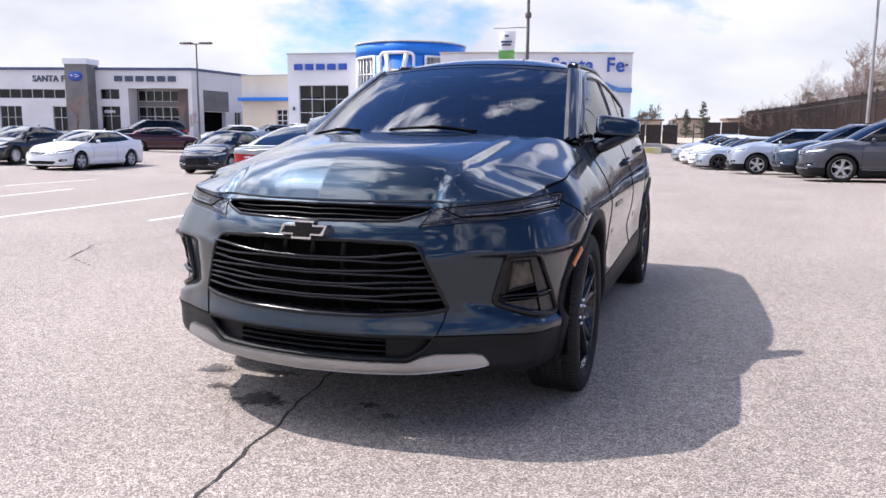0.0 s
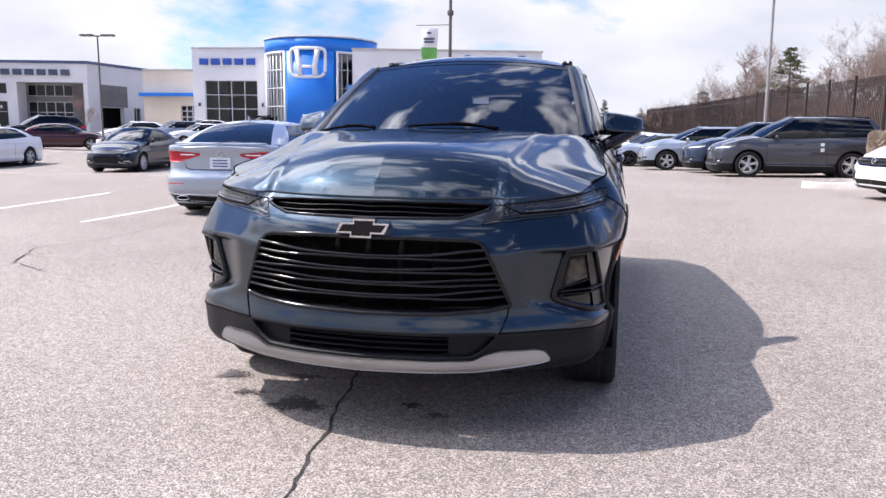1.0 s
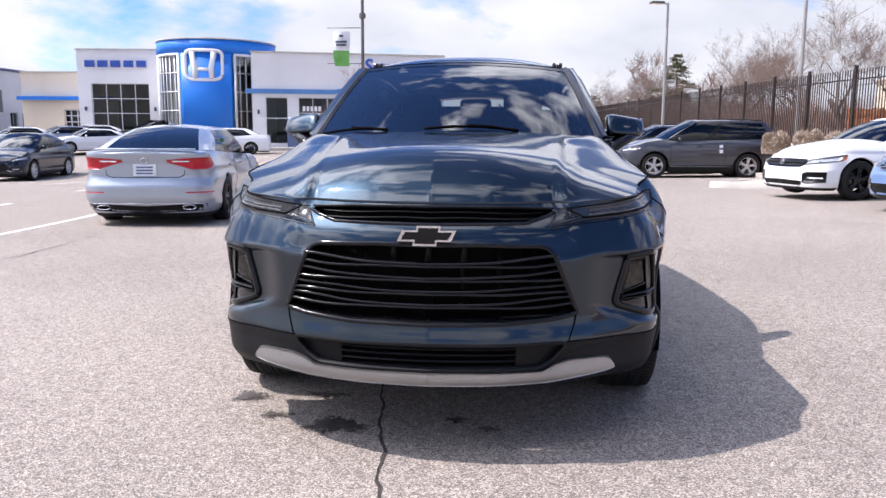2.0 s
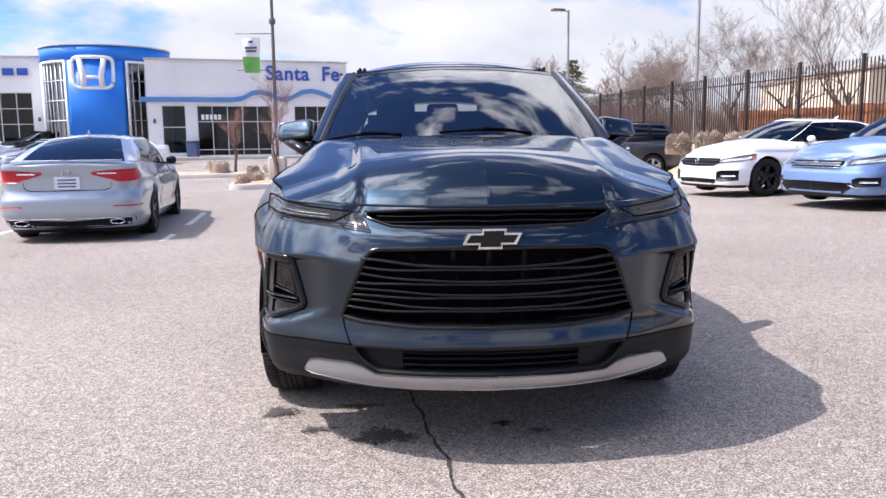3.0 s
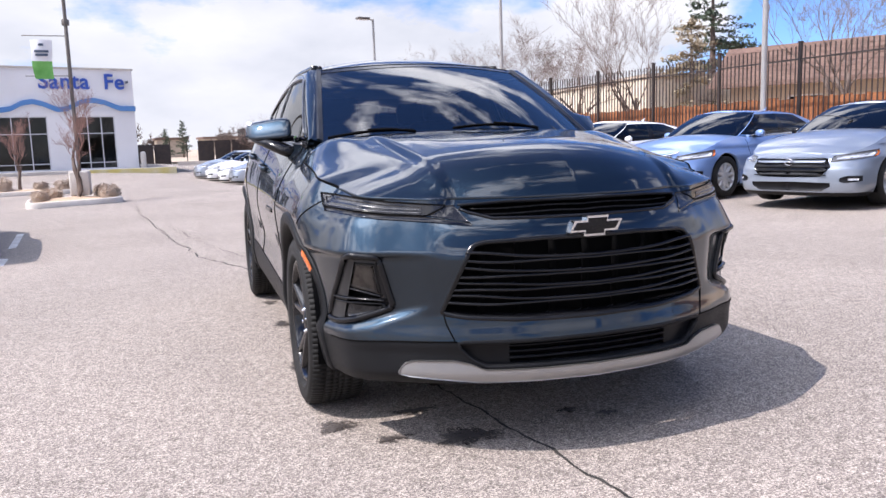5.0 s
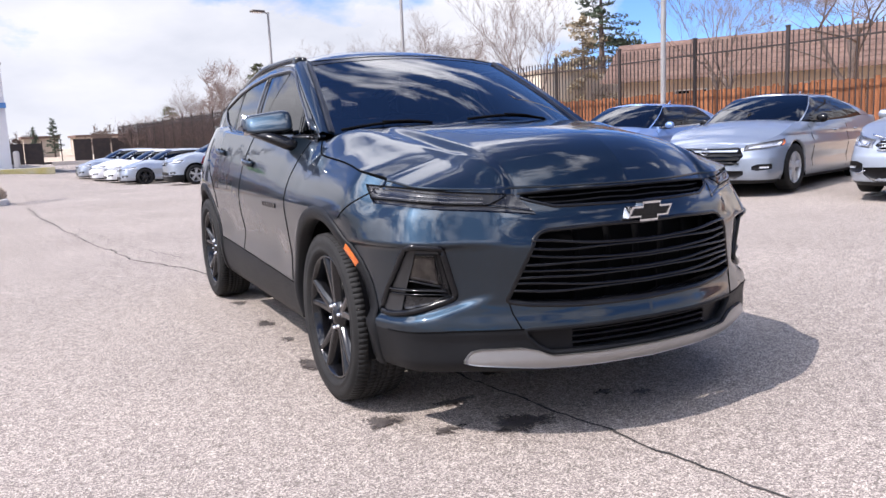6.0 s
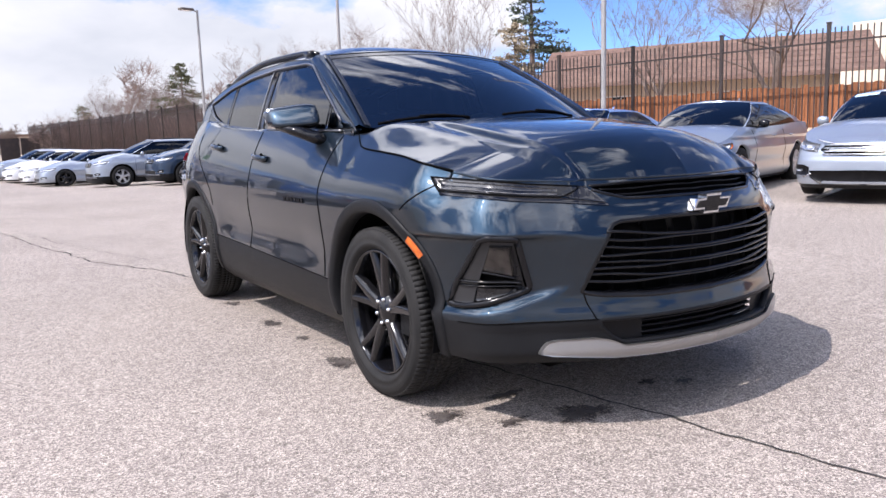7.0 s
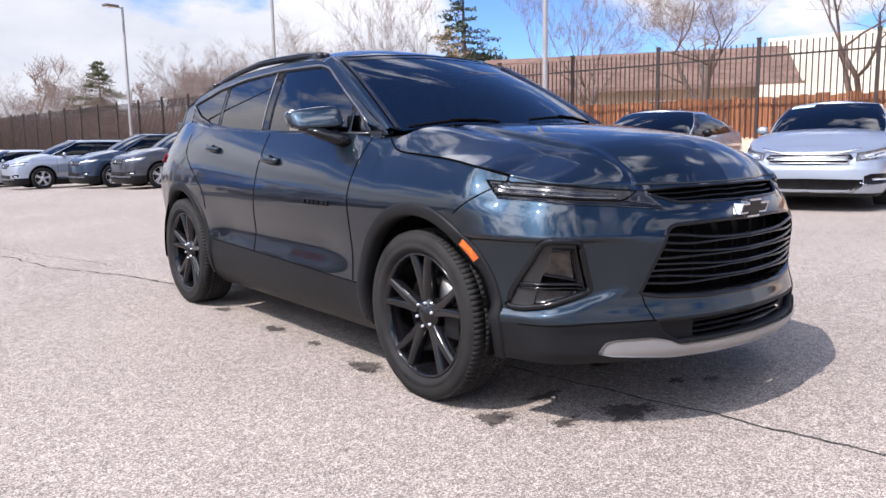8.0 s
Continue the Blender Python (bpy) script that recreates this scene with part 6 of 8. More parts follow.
def sedan(paint, rim=M_RIMGREY, **more):
    s = dict(L=4.88, W=1.86, H=1.45, wb=2.80, fo=0.96, r=0.335, nose=0.70, cowl=1.42, cowl_z=0.98, belt=0.965, roof0=2.15, roof1=3.55, rear=4.18, deck=1.06,
             paint=paint, rim=0.225, rim_mat=rim, chrome=False,
             front=dict(grille=(0.57, 0.69, 0.50), bars=3, bar_mat=M_CHROMETRIM, intake=(0.24, 0.36, 0.55), lamp=(0.55, 1.12, 0.60, 0.71, 0.055), emblem=0.655, fog=(0.66, 0.95, 0.33, 0.42)))
    s.update(more)
    return s


def suv(paint, rim_mat=M_RIMGREY, **more):
    s = dict(L=4.90, W=1.97, H=1.76, wb=2.82, fo=0.98, r=0.375, nose=0.92, cowl=1.28, cowl_z=1.15, belt=1.12, roof0=2.22, roof1=4.35, rear=4.70, deck=1.20,
             paint=paint, rim=0.25, rim_mat=rim_mat, six=True, roof_w=0.72, b_at=0.36, c_at=0.66, clad=0.40, arch=M_CLAD, rails=True,
             front=dict(grille=(0.72, 0.88, 0.48), bars=2, bar_mat=M_CHROMETRIM, intake=(0.30, 0.50, 0.60), lamp=(0.55, 1.10, 0.78, 0.90, 0.05), emblem=0.81, fog=(0.70, 0.95, 0.42, 0.52)))
    s.update(more)
    return s


P_WHITE = car_paint("white_paint", (0.80, 0.80, 0.80), 0.0, 0.4, 0.02)
P_ICE = car_paint("pale_blue_paint", (0.20, 0.31, 0.56), 0.45, 0.35, 0.1)
P_SILVER = car_paint("silver_paint", (0.37, 0.41, 0.47), 0.6, 0.34, 0.1)
P_LUNAR = car_paint("lunar_silver_paint", (0.29, 0.33, 0.39), 0.55, 0.36, 0.1)
P_GREY = car_paint("steel_grey_paint", (0.06, 0.062, 0.075), 0.6, 0.38, 0.15)
P_BLUE = car_paint("storm_blue_paint", (0.028, 0.048, 0.085), 0.5, 0.36, 0.15)
P_NAVY = car_paint("navy_paint", (0.003, 0.004, 0.012), 0.0, 0.35, 0.2)
P_BLACK = car_paint("black_paint", (0.008, 0.008, 0.009), 0.2, 0.35, 0.2)
P_MAROON = car_paint("maroon_paint", (0.045, 0.008, 0.014), 0.5, 0.36, 0.2)

ROW = (0.955, 0.295)
build_car("hatchback", "white hatchback with black wheels and a black grille", (6.24, 11.06), ROW,
          sedan(P_WHITE, M_RIMBLACK, L=4.52, W=1.80, H=1.42, wb=2.70, fo=0.90, roof1=3.45, rear=4.28, deck=1.08, fine=True, spokes=5,
                front=dict(grille=(0.535, 0.69, 0.56), bars=1, bar_mat=M_GLOSS, bar_h=0.02, intake=(0.19, 0.32, 0.50), lamp=(0.54, 1.10, 0.585, 0.70, 0.07), emblem=0.63, fog=(0.52, 0.93, 0.27, 0.47))), "cars of the near row")
build_car("saloon_car", "pale ice blue saloon with a chrome barred grille and grey wheels", (6.9, 8.0), ROW,
          sedan(P_ICE, fine=True, chrome=True, spokes=10, split=(0.0,),
                front=dict(grille=(0.56, 0.70, 0.50), bars=4, bar_mat=M_CHROMETRIM, intake=(0.20, 0.38, 0.64), lamp=(0.54, 1.16, 0.605, 0.72, 0.065), emblem=0.66, fog=(0.66, 1.05, 0.31, 0.45), blade=M_CHROMETRIM, wing=True)), "cars of the near row")
build_car("saloon_car", "silver grey fastback saloon with dark glass and machined wheels", (7.46, 5.4), ROW,
          sedan(P_LUNAR, fine=True, chrome=False, roof1=3.45, rear=4.40, deck=1.05, spokes=5, mirror=M_GLOSS, H=1.44,
                front=dict(grille=(0.40, 0.66, 0.54), bars=5, bar_mat=M_SATIN, intake=(0.22, 0.34, 0.55), lamp=(0.54, 1.12, 0.60, 0.70, 0.055), emblem=0.60, fog=(0.66, 0.95, 0.33, 0.42))), "cars of the near row")
build_car("saloon_car", "bright silver saloon with a chrome barred grille and a windscreen sticker", (8.10, 2.70), ROW,
          sedan(P_SILVER, sticker=True, fine=True, chrome=True, spokes=10, split=(0.0,),
                front=dict(grille=(0.56, 0.71, 0.52), bars=4, bar_mat=M_CHROMETRIM, intake=(0.20, 0.385, 0.64), lamp=(0.55, 1.16, 0.605, 0.73, 0.065), emblem=0.665, fog=(0.66, 1.05, 0.31, 0.45), blade=M_CHROMETRIM, wing=True)), "cars of the near row")

build_car("suv", "steel grey three row suv with silver wheels", (4.66, 21.2), (0.998, 0.06), suv(P_GREY, rim=0.265, H=1.79, spokes=5, sticker_door=True), "cars of the far row")
build_car("suv", "storm blue suv beside the grey one", (4.15, 24.2), (0.998, 0.06), suv(P_BLUE, L=4.75, H=1.73), "cars of the far row")
build_car("suv", "silver crossover with black arches", (2.72, 27.4), (0.998, 0.06), suv(P_SILVER, L=4.6, H=1.68, wb=2.66), "cars of the far row")
build_car("saloon_car", "white saloon with a dark windscreen at the end of the row", (1.4, 32.0), (0.998, 0.06), sedan(P_SILVER, M_RIMBLACK), "cars of the far row")
build_car("saloon_car", "white saloon with a dark windscreen at the end of the row", (1.0, 34.3), (0.998, 0.06), sedan(P_WHITE), "cars of the far row")
build_car("saloon_car", "white saloon with a dark windscreen at the end of the row", (0.5, 36.6), (0.998, 0.06), sedan(P_WHITE), "cars of the far row")
build_car("saloon_car", "white saloon with a dark windscreen at the end of the row", (0.0, 38.9), (0.998, 0.06), sedan(P_SILVER), "cars of the far row")

# the lot on the other side
build_car("saloon_car", "silver saloon with red tail lamps and twin chrome exhausts", (-6.15, 11.1), (0.17, -0.985),
          sedan(P_SILVER, M_RIMBLACK, fine=True, roof1=3.45, rear=4.40, deck=1.06, mirror=M_GLOSS, spokes=5,
                tail=dict(lamp=(0.30, 1.06, 0.80, 0.955))))
build_car("compact_car", "navy blue compact saloon with a wide black grille", (-14.4, 19.75), (-0.16, 0.986),
          sedan(P_NAVY, L=4.36, W=1.70, H=1.48, wb=2.57, fo=0.90, r=0.315, roof0=1.98, roof1=3.2, rear=3.78, deck=1.07, cowl=1.18, spokes=8, split=(0.0,),
                front=dict(grille=(0.28, 0.54, 0.46), bars=0, bar_mat=M_GLOSS, intake=(0.20, 0.26, 0.5), lamp=(0.52, 1.02, 0.62, 0.72, 0.05), grille_mat=M_SATIN, fog=(0.46, 0.80, 0.33, 0.44), blade=M_CHROMETRIM)))
build_car("saloon_car", "white saloon with a chrome grille and silver wheels", (-20.15, 18.9), (-0.097, 0.993), sedan(P_WHITE, fine=True, spokes=5, L=4.75, roof1=3.5))
build_car("saloon_car", "black saloon with bright wheels", (-24.2, 19.7), (-0.16, 0.987), sedan(P_BLACK, fine=True, H=1.48, spokes=10, split=(0.0,)))
build_car("saloon_car", "maroon saloon parked before the showroom", (-28.3, 35.8), (-0.85, -0.52), sedan(P_MAROON))
for k, (x, y, p, kind_, lab) in enumerate(((-34.0, 36.5, P_BLACK, suv, "black suv parked before the showroom"), (-29.5, 39.5, P_WHITE, sedan, "white saloon parked before the showroom"),
                                           (-27.5, 41.0, P_SILVER, sedan, "silver saloon parked before the showroom"), (-24.6, 39.0, P_WHITE, sedan, "white saloon parked before the showroom"),
                                           (-20.5, 39.5, P_SILVER, sedan, "silver saloon parked before the showroom"), (-26.5, 42.5, P_WHITE, sedan, "white saloon parked before the showroom"),
                                           (-18.6, 35.0, P_SILVER, sedan, "silver saloon parked before the showroom"), (-22.5, 43.0, P_BLACK, suv, "black suv parked before the showroom"))):
    build_car("suv" if kind_ is suv else "saloon_car", lab, (x, y), (0.62, 0.785), kind_(p), "cars before the showrooms")
build_car("saloon_car", "white saloon parked by the showroom door", (-16.2, 36.6), (0.93, 0.37), sedan(P_WHITE))

# ---------------------------------------------------------------- showrooms
M_STUCCO = varied("white_stucco", (0.78, 0.77, 0.77), (0.70, 0.69, 0.69), 0.4, 0.85, fine=(0.93, 1.04), bump=0.25, bump_scale=35)
M_CREAM = varied("cream_stucco", (0.70, 0.62, 0.50), (0.62, 0.54, 0.43), 0.4, 0.9, fine=(0.92, 1.05), bump=0.3, bump_scale=30)
M_STONE = varied("grey_stone_tile", (0.15, 0.145, 0.14), (0.21, 0.20, 0.195), 1.2, 0.7, fine=(0.8, 1.15), bump=0.3, bump_scale=14)
M_TRIMBLUE = varied("navy_trim", (0.05, 0.075, 0.16), (0.07, 0.1, 0.2), 0.6, 0.5)
M_BANDBLUE = varied("faded_blue_band", (0.07, 0.20, 0.46), (0.10, 0.25, 0.52), 0.8, 0.45, rough_to=0.55)
M_KERBYELLOW = varied("worn_yellow_kerb_paint", (0.62, 0.52, 0.16), (0.66, 0.60, 0.38), 1.2, 0.8, fine=(0.85, 1.1), bump_scale=40)
M_BRIGHTBLUE = varied("bright_blue_panel", (0.004, 0.16, 0.62), (0.006, 0.19, 0.68), 0.5, 0.35, rough_to=0.45, bump=0.04, bump_scale=6)
M_SIGNBLUE = varied("sign_blue", (0.02, 0.07, 0.36), (0.03, 0.09, 0.42), 2, 0.4)
M_SIGNSTEEL = varied("sign_dark_steel", (0.055, 0.075, 0.12), (0.08, 0.1, 0.15), 3, 0.4, metal=0.4)
M_ALU = varied("pale_window_frame", (0.62, 0.63, 0.65), (0.54, 0.55, 0.57), 2, 0.4, metal=0.5)
M_PANE = glazing("showroom_glass", (0.30, 0.33, 0.33), 0.01, 1.5)
# Interior tone with the rooms' dimness mixed into the colour.
M_ROOM = varied("dim_showroom", (0.16, 0.14, 0.12), (0.26, 0.23, 0.2), 0.5, 0.8)
M_SIGNWHITE = varied("sign_white", (0.82, 0.82, 0.83), (0.76, 0.76, 0.78), 2, 0.4)


def wall_with_openings(name, parent, length, z0, z1, openings, thick, material, label=""):
    """A wall along local x, its face at y=0 and its depth behind; the openings go right through."""
    xs = sorted({0.0, length, *[v for o in openings for v in o[:2]]})
    zs = sorted({z0, z1, *[v for o in openings for v in o[2:]]})
    def solid(i, j):
        if not (0 <= i < len(xs) - 1 and 0 <= j < len(zs) - 1):
            return False
        cx, cz = (xs[i] + xs[i + 1]) / 2, (zs[j] + zs[j + 1]) / 2
        return not any(a < cx < b and c < cz < d for a, b, c, d in openings)
    v, f = [], []
    def quad(*p):
        k = len(v)
        v.extend(p)
        f.append((k, k + 1, k + 2, k + 3))
    for i in range(len(xs) - 1):
        for j in range(len(zs) - 1):
            if not solid(i, j):
                continue
            a, b, c, d = xs[i], xs[i + 1], zs[j], zs[j + 1]
            quad((a, 0, c), (b, 0, c), (b, 0, d), (a, 0, d))
            quad((b, thick, c), (a, thick, c), (a, thick, d), (b, thick, d))
            if not solid(i - 1, j):
                quad((a, thick, c), (a, 0, c), (a, 0, d), (a, thick, d))
            if not solid(i + 1, j):
                quad((b, 0, c), (b, thick, c), (b, thick, d), (b, 0, d))
            if not solid(i, j - 1):
                quad((a, thick, c), (b, thick, c), (b, 0, c), (a, 0, c))
            if not solid(i, j + 1):
                quad((a, 0, d), (b, 0, d), (b, thick, d), (a, thick, d))
    return piece(name, v, f, material, parent, label, False)


def glazed(parent, x0, x1, z0, z1, cols, rows, deep=0.14, bar=0.05, name="window"):
    """A window in an opening: frame, mullions and panes, each pane its own."""
    win = piece(name, *merge(box_vf(x0, x1, deep - 0.04, deep + 0.04, z0, z0 + bar), box_vf(x0, x1, deep - 0.04, deep + 0.04, z1 - bar, z1),
                             box_vf(x0, x0 + bar, deep - 0.04, deep + 0.04, z0, z1), box_vf(x1 - bar, x1, deep - 0.04, deep + 0.04, z0, z1)), M_ALU, parent, "pale metal framed window", False)
    for c in range(1, cols):
        x = x0 + (x1 - x0) * c / cols
        piece("mullion", *box_vf(x - bar / 2, x + bar / 2, deep - 0.05, deep + 0.03, z0, z1), M_ALU, win, "", False)
    heights = rows if isinstance(rows, (list, tuple)) else [k / rows for k in range(1, rows)]
    for h in heights:
        z = z0 + (z1 - z0) * h
        piece("transom", *box_vf(x0, x1, deep - 0.045, deep + 0.025, z - bar / 2, z + bar / 2), M_ALU, win, "", False)
    hs = [0, *heights, 1]
    for c in range(cols):
        for a, b in zip(hs, hs[1:]):
            xa, xb = x0 + (x1 - x0) * c / cols, x0 + (x1 - x0) * (c + 1) / cols
            za, zb = z0 + (z1 - z0) * a, z0 + (z1 - z0) * b
            piece("pane", [(xa, deep, za), (xb, deep, za), (xb, deep, zb), (xa, deep, zb)], [(0, 1, 2, 3)], M_PANE, win, "", False)
    return win


def room(parent, x0, x1, z0, z1, depth, material=M_ROOM):
    v = [(x0, 0.3, z0), (x1, 0.3, z0), (x1, depth, z0), (x0, depth, z0), (x0, 0.3, z1), (x1, 0.3, z1), (x1, depth, z1), (x0, depth, z1)]
    # Shell behind the panes; its default colour already carries the indoor dimness.
    piece("inner_room", v, [(0, 1, 2, 3), (4, 7, 6, 5), (3, 2, 6, 7), (0, 3, 7, 4), (1, 5, 6, 2)], material, parent, "dim room behind the glass", False)
    part("counter", box_bm((min(2.4, (x1 - x0) * 0.4), 0.7, 1.05), ((x0 + x1) / 2, depth * 0.6, z0 + 0.55), 0.03), M_ROOM, parent, "counter inside the showroom")


def lettering(text, height, parent, at, material, label):
    cu = bpy.data.curves.new("lettering", "FONT")
    cu.body = text
    cu.size = height * 1.4
    cu.extrude = 0.05
    cu.offset = 0.022
    cu.space_character = 1.06
    tmp = new("lettering", cu)
    me = bpy.data.meshes.new_from_object(tmp.evaluated_get(bpy.context.evaluated_depsgraph_get()))
    bpy.data.objects.remove(tmp)
    me.materials.clear()
    me.materials.append(material)
    ob = new("lettering", me)
    ob.parent = parent
    ob.matrix_basis = pose(*at, 90, 0, 0)
    return tagged(ob, label), max(v.co.x for v in me.vertices)


def facing(a, b):
    """Turn of a wall that runs from a to b."""
    return math.degrees(math.atan2(b[1] - a[1], b[0] - a[0]))


def build_wing():
    a, b = (-15.4, 43.4), (-4.0, 46.58)
    length = math.dist(a, b)
    turn = facing(a, b)
    z0 = 0.02
    bld = thing("showroom_wing", "white showroom wing with a wavy faded blue band and large windows", "building", (*a, 0), turn)
    ops = [(0.78, 2.12, 0.55, 3.38), (2.75, 7.16, 0.40, 3.38), (8.5, 10.68, 0.40, 3.38)]
    wall_with_openings("wall", bld, length, z0, 6.0, ops, 0.3, M_STUCCO)
    glazed(bld, *ops[0], 1, (0.55,))
    glazed(bld, *ops[1], 5, (0.12, 0.68))
    glazed(bld, *ops[2], 3, (0.12, 0.68))
    room(bld, 0.2, length - 0.3, 0.3, 3.7, 9.0)
    piece("coping", *box_vf(-0.06, length + 0.06, -0.06, 0.4, 6.0, 6.1), M_CONCRETE, bld, "pale parapet coping", False)
    piece("side_wall", *box_vf(length - 0.3, length - 0.002, 0.3, 16, z0, 6.0), M_STUCCO, bld, "", False)
    piece("back_wall", *box_vf(0.0, length, 16, 16.3, z0, 6.0), M_STUCCO, bld, "", False)
    piece("roof", *box_vf(0.0, length - 0.3, 0.3, 16, 5.4, 5.55), M_CONCRETE, bld, "", False)
    wave = line([(0, 3.72), (4.9, 3.72), (5.4, 3.80), (6.0, 4.12), (6.5, 4.2), (7.0, 4.08), (7.7, 3.76), (8.2, 3.80), (9.0, 4.2), (9.6, 4.28), (10.2, 4.16), (11.0, 3.82), (11.9, 3.80)])
    pts = [(x, -0.05, wave(x)) for x in np.linspace(-0.4, length + 0.03, 90)]
    v = []
    for x, y, z in pts:
        for dz, dy in ((-0.14, 0.05), (-0.14, -0.09), (0.14, -0.09), (0.14, 0.05)):
            v.append((x, y + dy, z + dz))
    piece("blue_band", v, grid_faces(90, 4, closed_v=True), M_BANDBLUE, bld, "wavy faded blue metal band", False)
    ob, wide = lettering("Santa  Fe", 0.86, bld, (6.86, -0.02, 4.93), M_SIGNBLUE, "raised blue sign lettering")
    ob.matrix_basis = pose(6.86, -0.02, 4.93, 90, 0, 0) @ Matrix.Diagonal((4.5 / wide, 1.0, 1.0, 1.0))
    for k in range(5):
        piece("number_bar", *box_vf(3.0 + 0.24 * k, 3.17 + 0.24 * k, 0.08, 0.085, 2.55, 2.85), M_SIGNWHITE, bld, "white number bar on the glass", False)
    piece("wall_lamp", *box_vf(0.3, 0.42, -0.14, 0.0, 2.35, 2.6), M_SIGNSTEEL, bld, "small dark wall lamp", False)
    piece("camera_box", *box_vf(length - 0.42, length - 0.3, -0.3, 0.0, 5.25, 5.38), M_SIGNSTEEL, bld, "small dark box on the wall", False)
    walk_ = piece("pavement", *box_vf(-1.2, length + 1.5, -2.2, 0.0, 0.0, 0.36), M_CONCRETE, None, "", False)
    walk_.matrix_basis = pose(*a, 0, 0, 0, turn)
    tagged(walk_, "concrete pavement along the showroom", "pavement", kind="structure")
    yel = piece("painted_kerb", *box_vf(length - 3.2, length + 1.55, -2.26, -2.2, 0.0, 0.366), M_KERBYELLOW, None, "", False)
    yel.matrix_basis = pose(*a, 0, 0, 0, turn)
    tagged(yel, "worn yellow painted kerb at the pavement end", "kerb", kind="structure")
    m = bld.matrix_basis
    p = m @ Vector((2.42, -0.55, 0.36))
    bin_ = thing("litter_bin", "dark blue litter bin beside the showroom", "bin", p)
    part("bin_body", box_bm((0.62, 0.62, 0.85), (0, 0, 0.425), 0.05), M_TRIMBLUE, bin_)
    part("bin_lid", box_bm((0.68, 0.68, 0.1), (0, 0, 0.9), 0.03), M_TRIMBLUE, bin_)
    p = m @ Vector((length + 0.15, -0.5, 0.36))
    bo = thing("bollard", "white concrete bollard at the showroom corner", "bollard", p)
    piece("post", *lathe([(0.0, 0.95), (0.12, 0.93), (0.16, 0.8), (0.16, 0.0)], 16, "z"), M_CONCRETE, bo)
    return bld


build_wing()


M_TOWERPANE = glazing("pale_curved_glass", (0.42, 0.46, 0.45), 0.02, 3.2)


def build_tower():
    cx, cy, R = -19.0, 47.3, 3.75
    z0, z1 = 0.25, 6.85
    twr = thing("entrance_tower", "round bright blue entrance tower with curved glazing", "building", (cx, cy, 0))
    view = math.atan2(-2.66 - cy, 0.6 - cx)

    def arc(name, a0, a1, zb, zt, mat_, r0=R, thick=0.25, n=24, label=""):
        v = []
        for i in range(n):
            a = a0 + (a1 - a0) * i / (n - 1)
            for r, z in ((r0, zb), (r0, zt), (r0 - thick, zt), (r0 - thick, zb)):
                v.append((r * math.cos(a), r * math.sin(a), z))
        f = grid_faces(n, 4, closed_v=True) + [(0, 1, 2, 3), tuple((n - 1) * 4 + k for k in (3, 2, 1, 0))]
        return piece(name, v, f, mat_, twr, label)
    arc("top_band", -math.pi, math.pi, 6.0, z1, M_BRIGHTBLUE, n=72, label="bright blue band round the top")
    arc("coping", -math.pi, math.pi, z1, z1 + 0.08, M_CONCRETE, R + 0.05, 0.4, 72)
    piece("tower_roof", *lathe([(0.0, 6.4), (R - 0.2, 6.4), (R - 0.2, 6.3)], 40, "z"), M_CONCRETE, twr)
    arc("blue_panel", view - radians(36), view + radians(13), z0, 6.0, M_BRIGHTBLUE, R + 0.05, 0.3, label="tall bright blue curved panel")
    arc("back_wall", view + radians(54), view + radians(282), z0, 6.0, M_STUCCO)
    for side, a0, a1 in ((-1, view + radians(14.5), view + radians(52)), (1, view - radians(76), view - radians(37.5))):
        win = arc("curved_window", a0, a1, z0, z0 + 0.12, M_SIGNWHITE, R - 0.05, 0.1, label="tall curved window with a white frame")
        arc_frames = [arc("frame_head", a0, a1, 5.88, 6.02, M_SIGNWHITE, R + 0.02, 0.14), arc("frame_side", a0, a0 + 0.04, z0, 6.0, M_SIGNWHITE, R + 0.03, 0.16, 4), arc("frame_side", a1 - 0.04, a1, z0, 6.0, M_SIGNWHITE, R + 0.03, 0.16, 4)]
        for o in arc_frames:
            o.parent = win
        n, rows = 6, 5
        for c in range(n):
            b0, b1 = a0 + (a1 - a0) * c / n, a0 + (a1 - a0) * (c + 1) / n
            if c:
                arc("mullion", b0 - 0.008, b0 + 0.008, z0, 6.0, M_ALU, R - 0.04, 0.08, 3).parent = win
            for k in range(rows):
                za, zb_ = z0 + (6.0 - z0) * k / rows, z0 + (6.0 - z0) * (k + 1) / rows
                q = [(R - 0.1) * math.cos(b0), (R - 0.1) * math.sin(b0), (R - 0.1) * math.cos(b1), (R - 0.1) * math.sin(b1)]
                piece("pane", [(q[0], q[1], za), (q[2], q[3], za), (q[2], q[3], zb_), (q[0], q[1], zb_)], [(0, 1, 2, 3)], M_TOWERPANE, win, "", False)
        for k in range(1, rows):
            zz = z0 + (6.0 - z0) * k / rows
            arc("transom", a0, a1, zz - 0.03, zz + 0.03, M_ALU, R - 0.03, 0.08).parent = win
    # Closed white core: daylight inside the tower is put into its colour.
    piece("inner_core", *lathe([(R - 1.3, z0), (R - 1.3, 6.2)], 24, "z"), M_STUCCO, twr, "dim room behind the glass")
    # emblem: a white rounded frame with two leaning uprights and a bar
    em = new("emblem")
    em.parent = twr
    tagged(em, "white rounded frame emblem")

    def on(u, z, off):
        a = view - radians(13) + u / R
        return ((R + off) * math.cos(a), (R + off) * math.sin(a), z)
    ring = []
    for k in range(48):
        t = 2 * math.pi * k / 48
        c, s = math.cos(t), math.sin(t)
        taper = 1.0 + 0.06 * s
        ring.append(on(-1.10 * taper * math.copysign(abs(c) ** 0.35, c), 5.28 + 0.88 * math.copysign(abs(s) ** 0.35, s), 0.09))
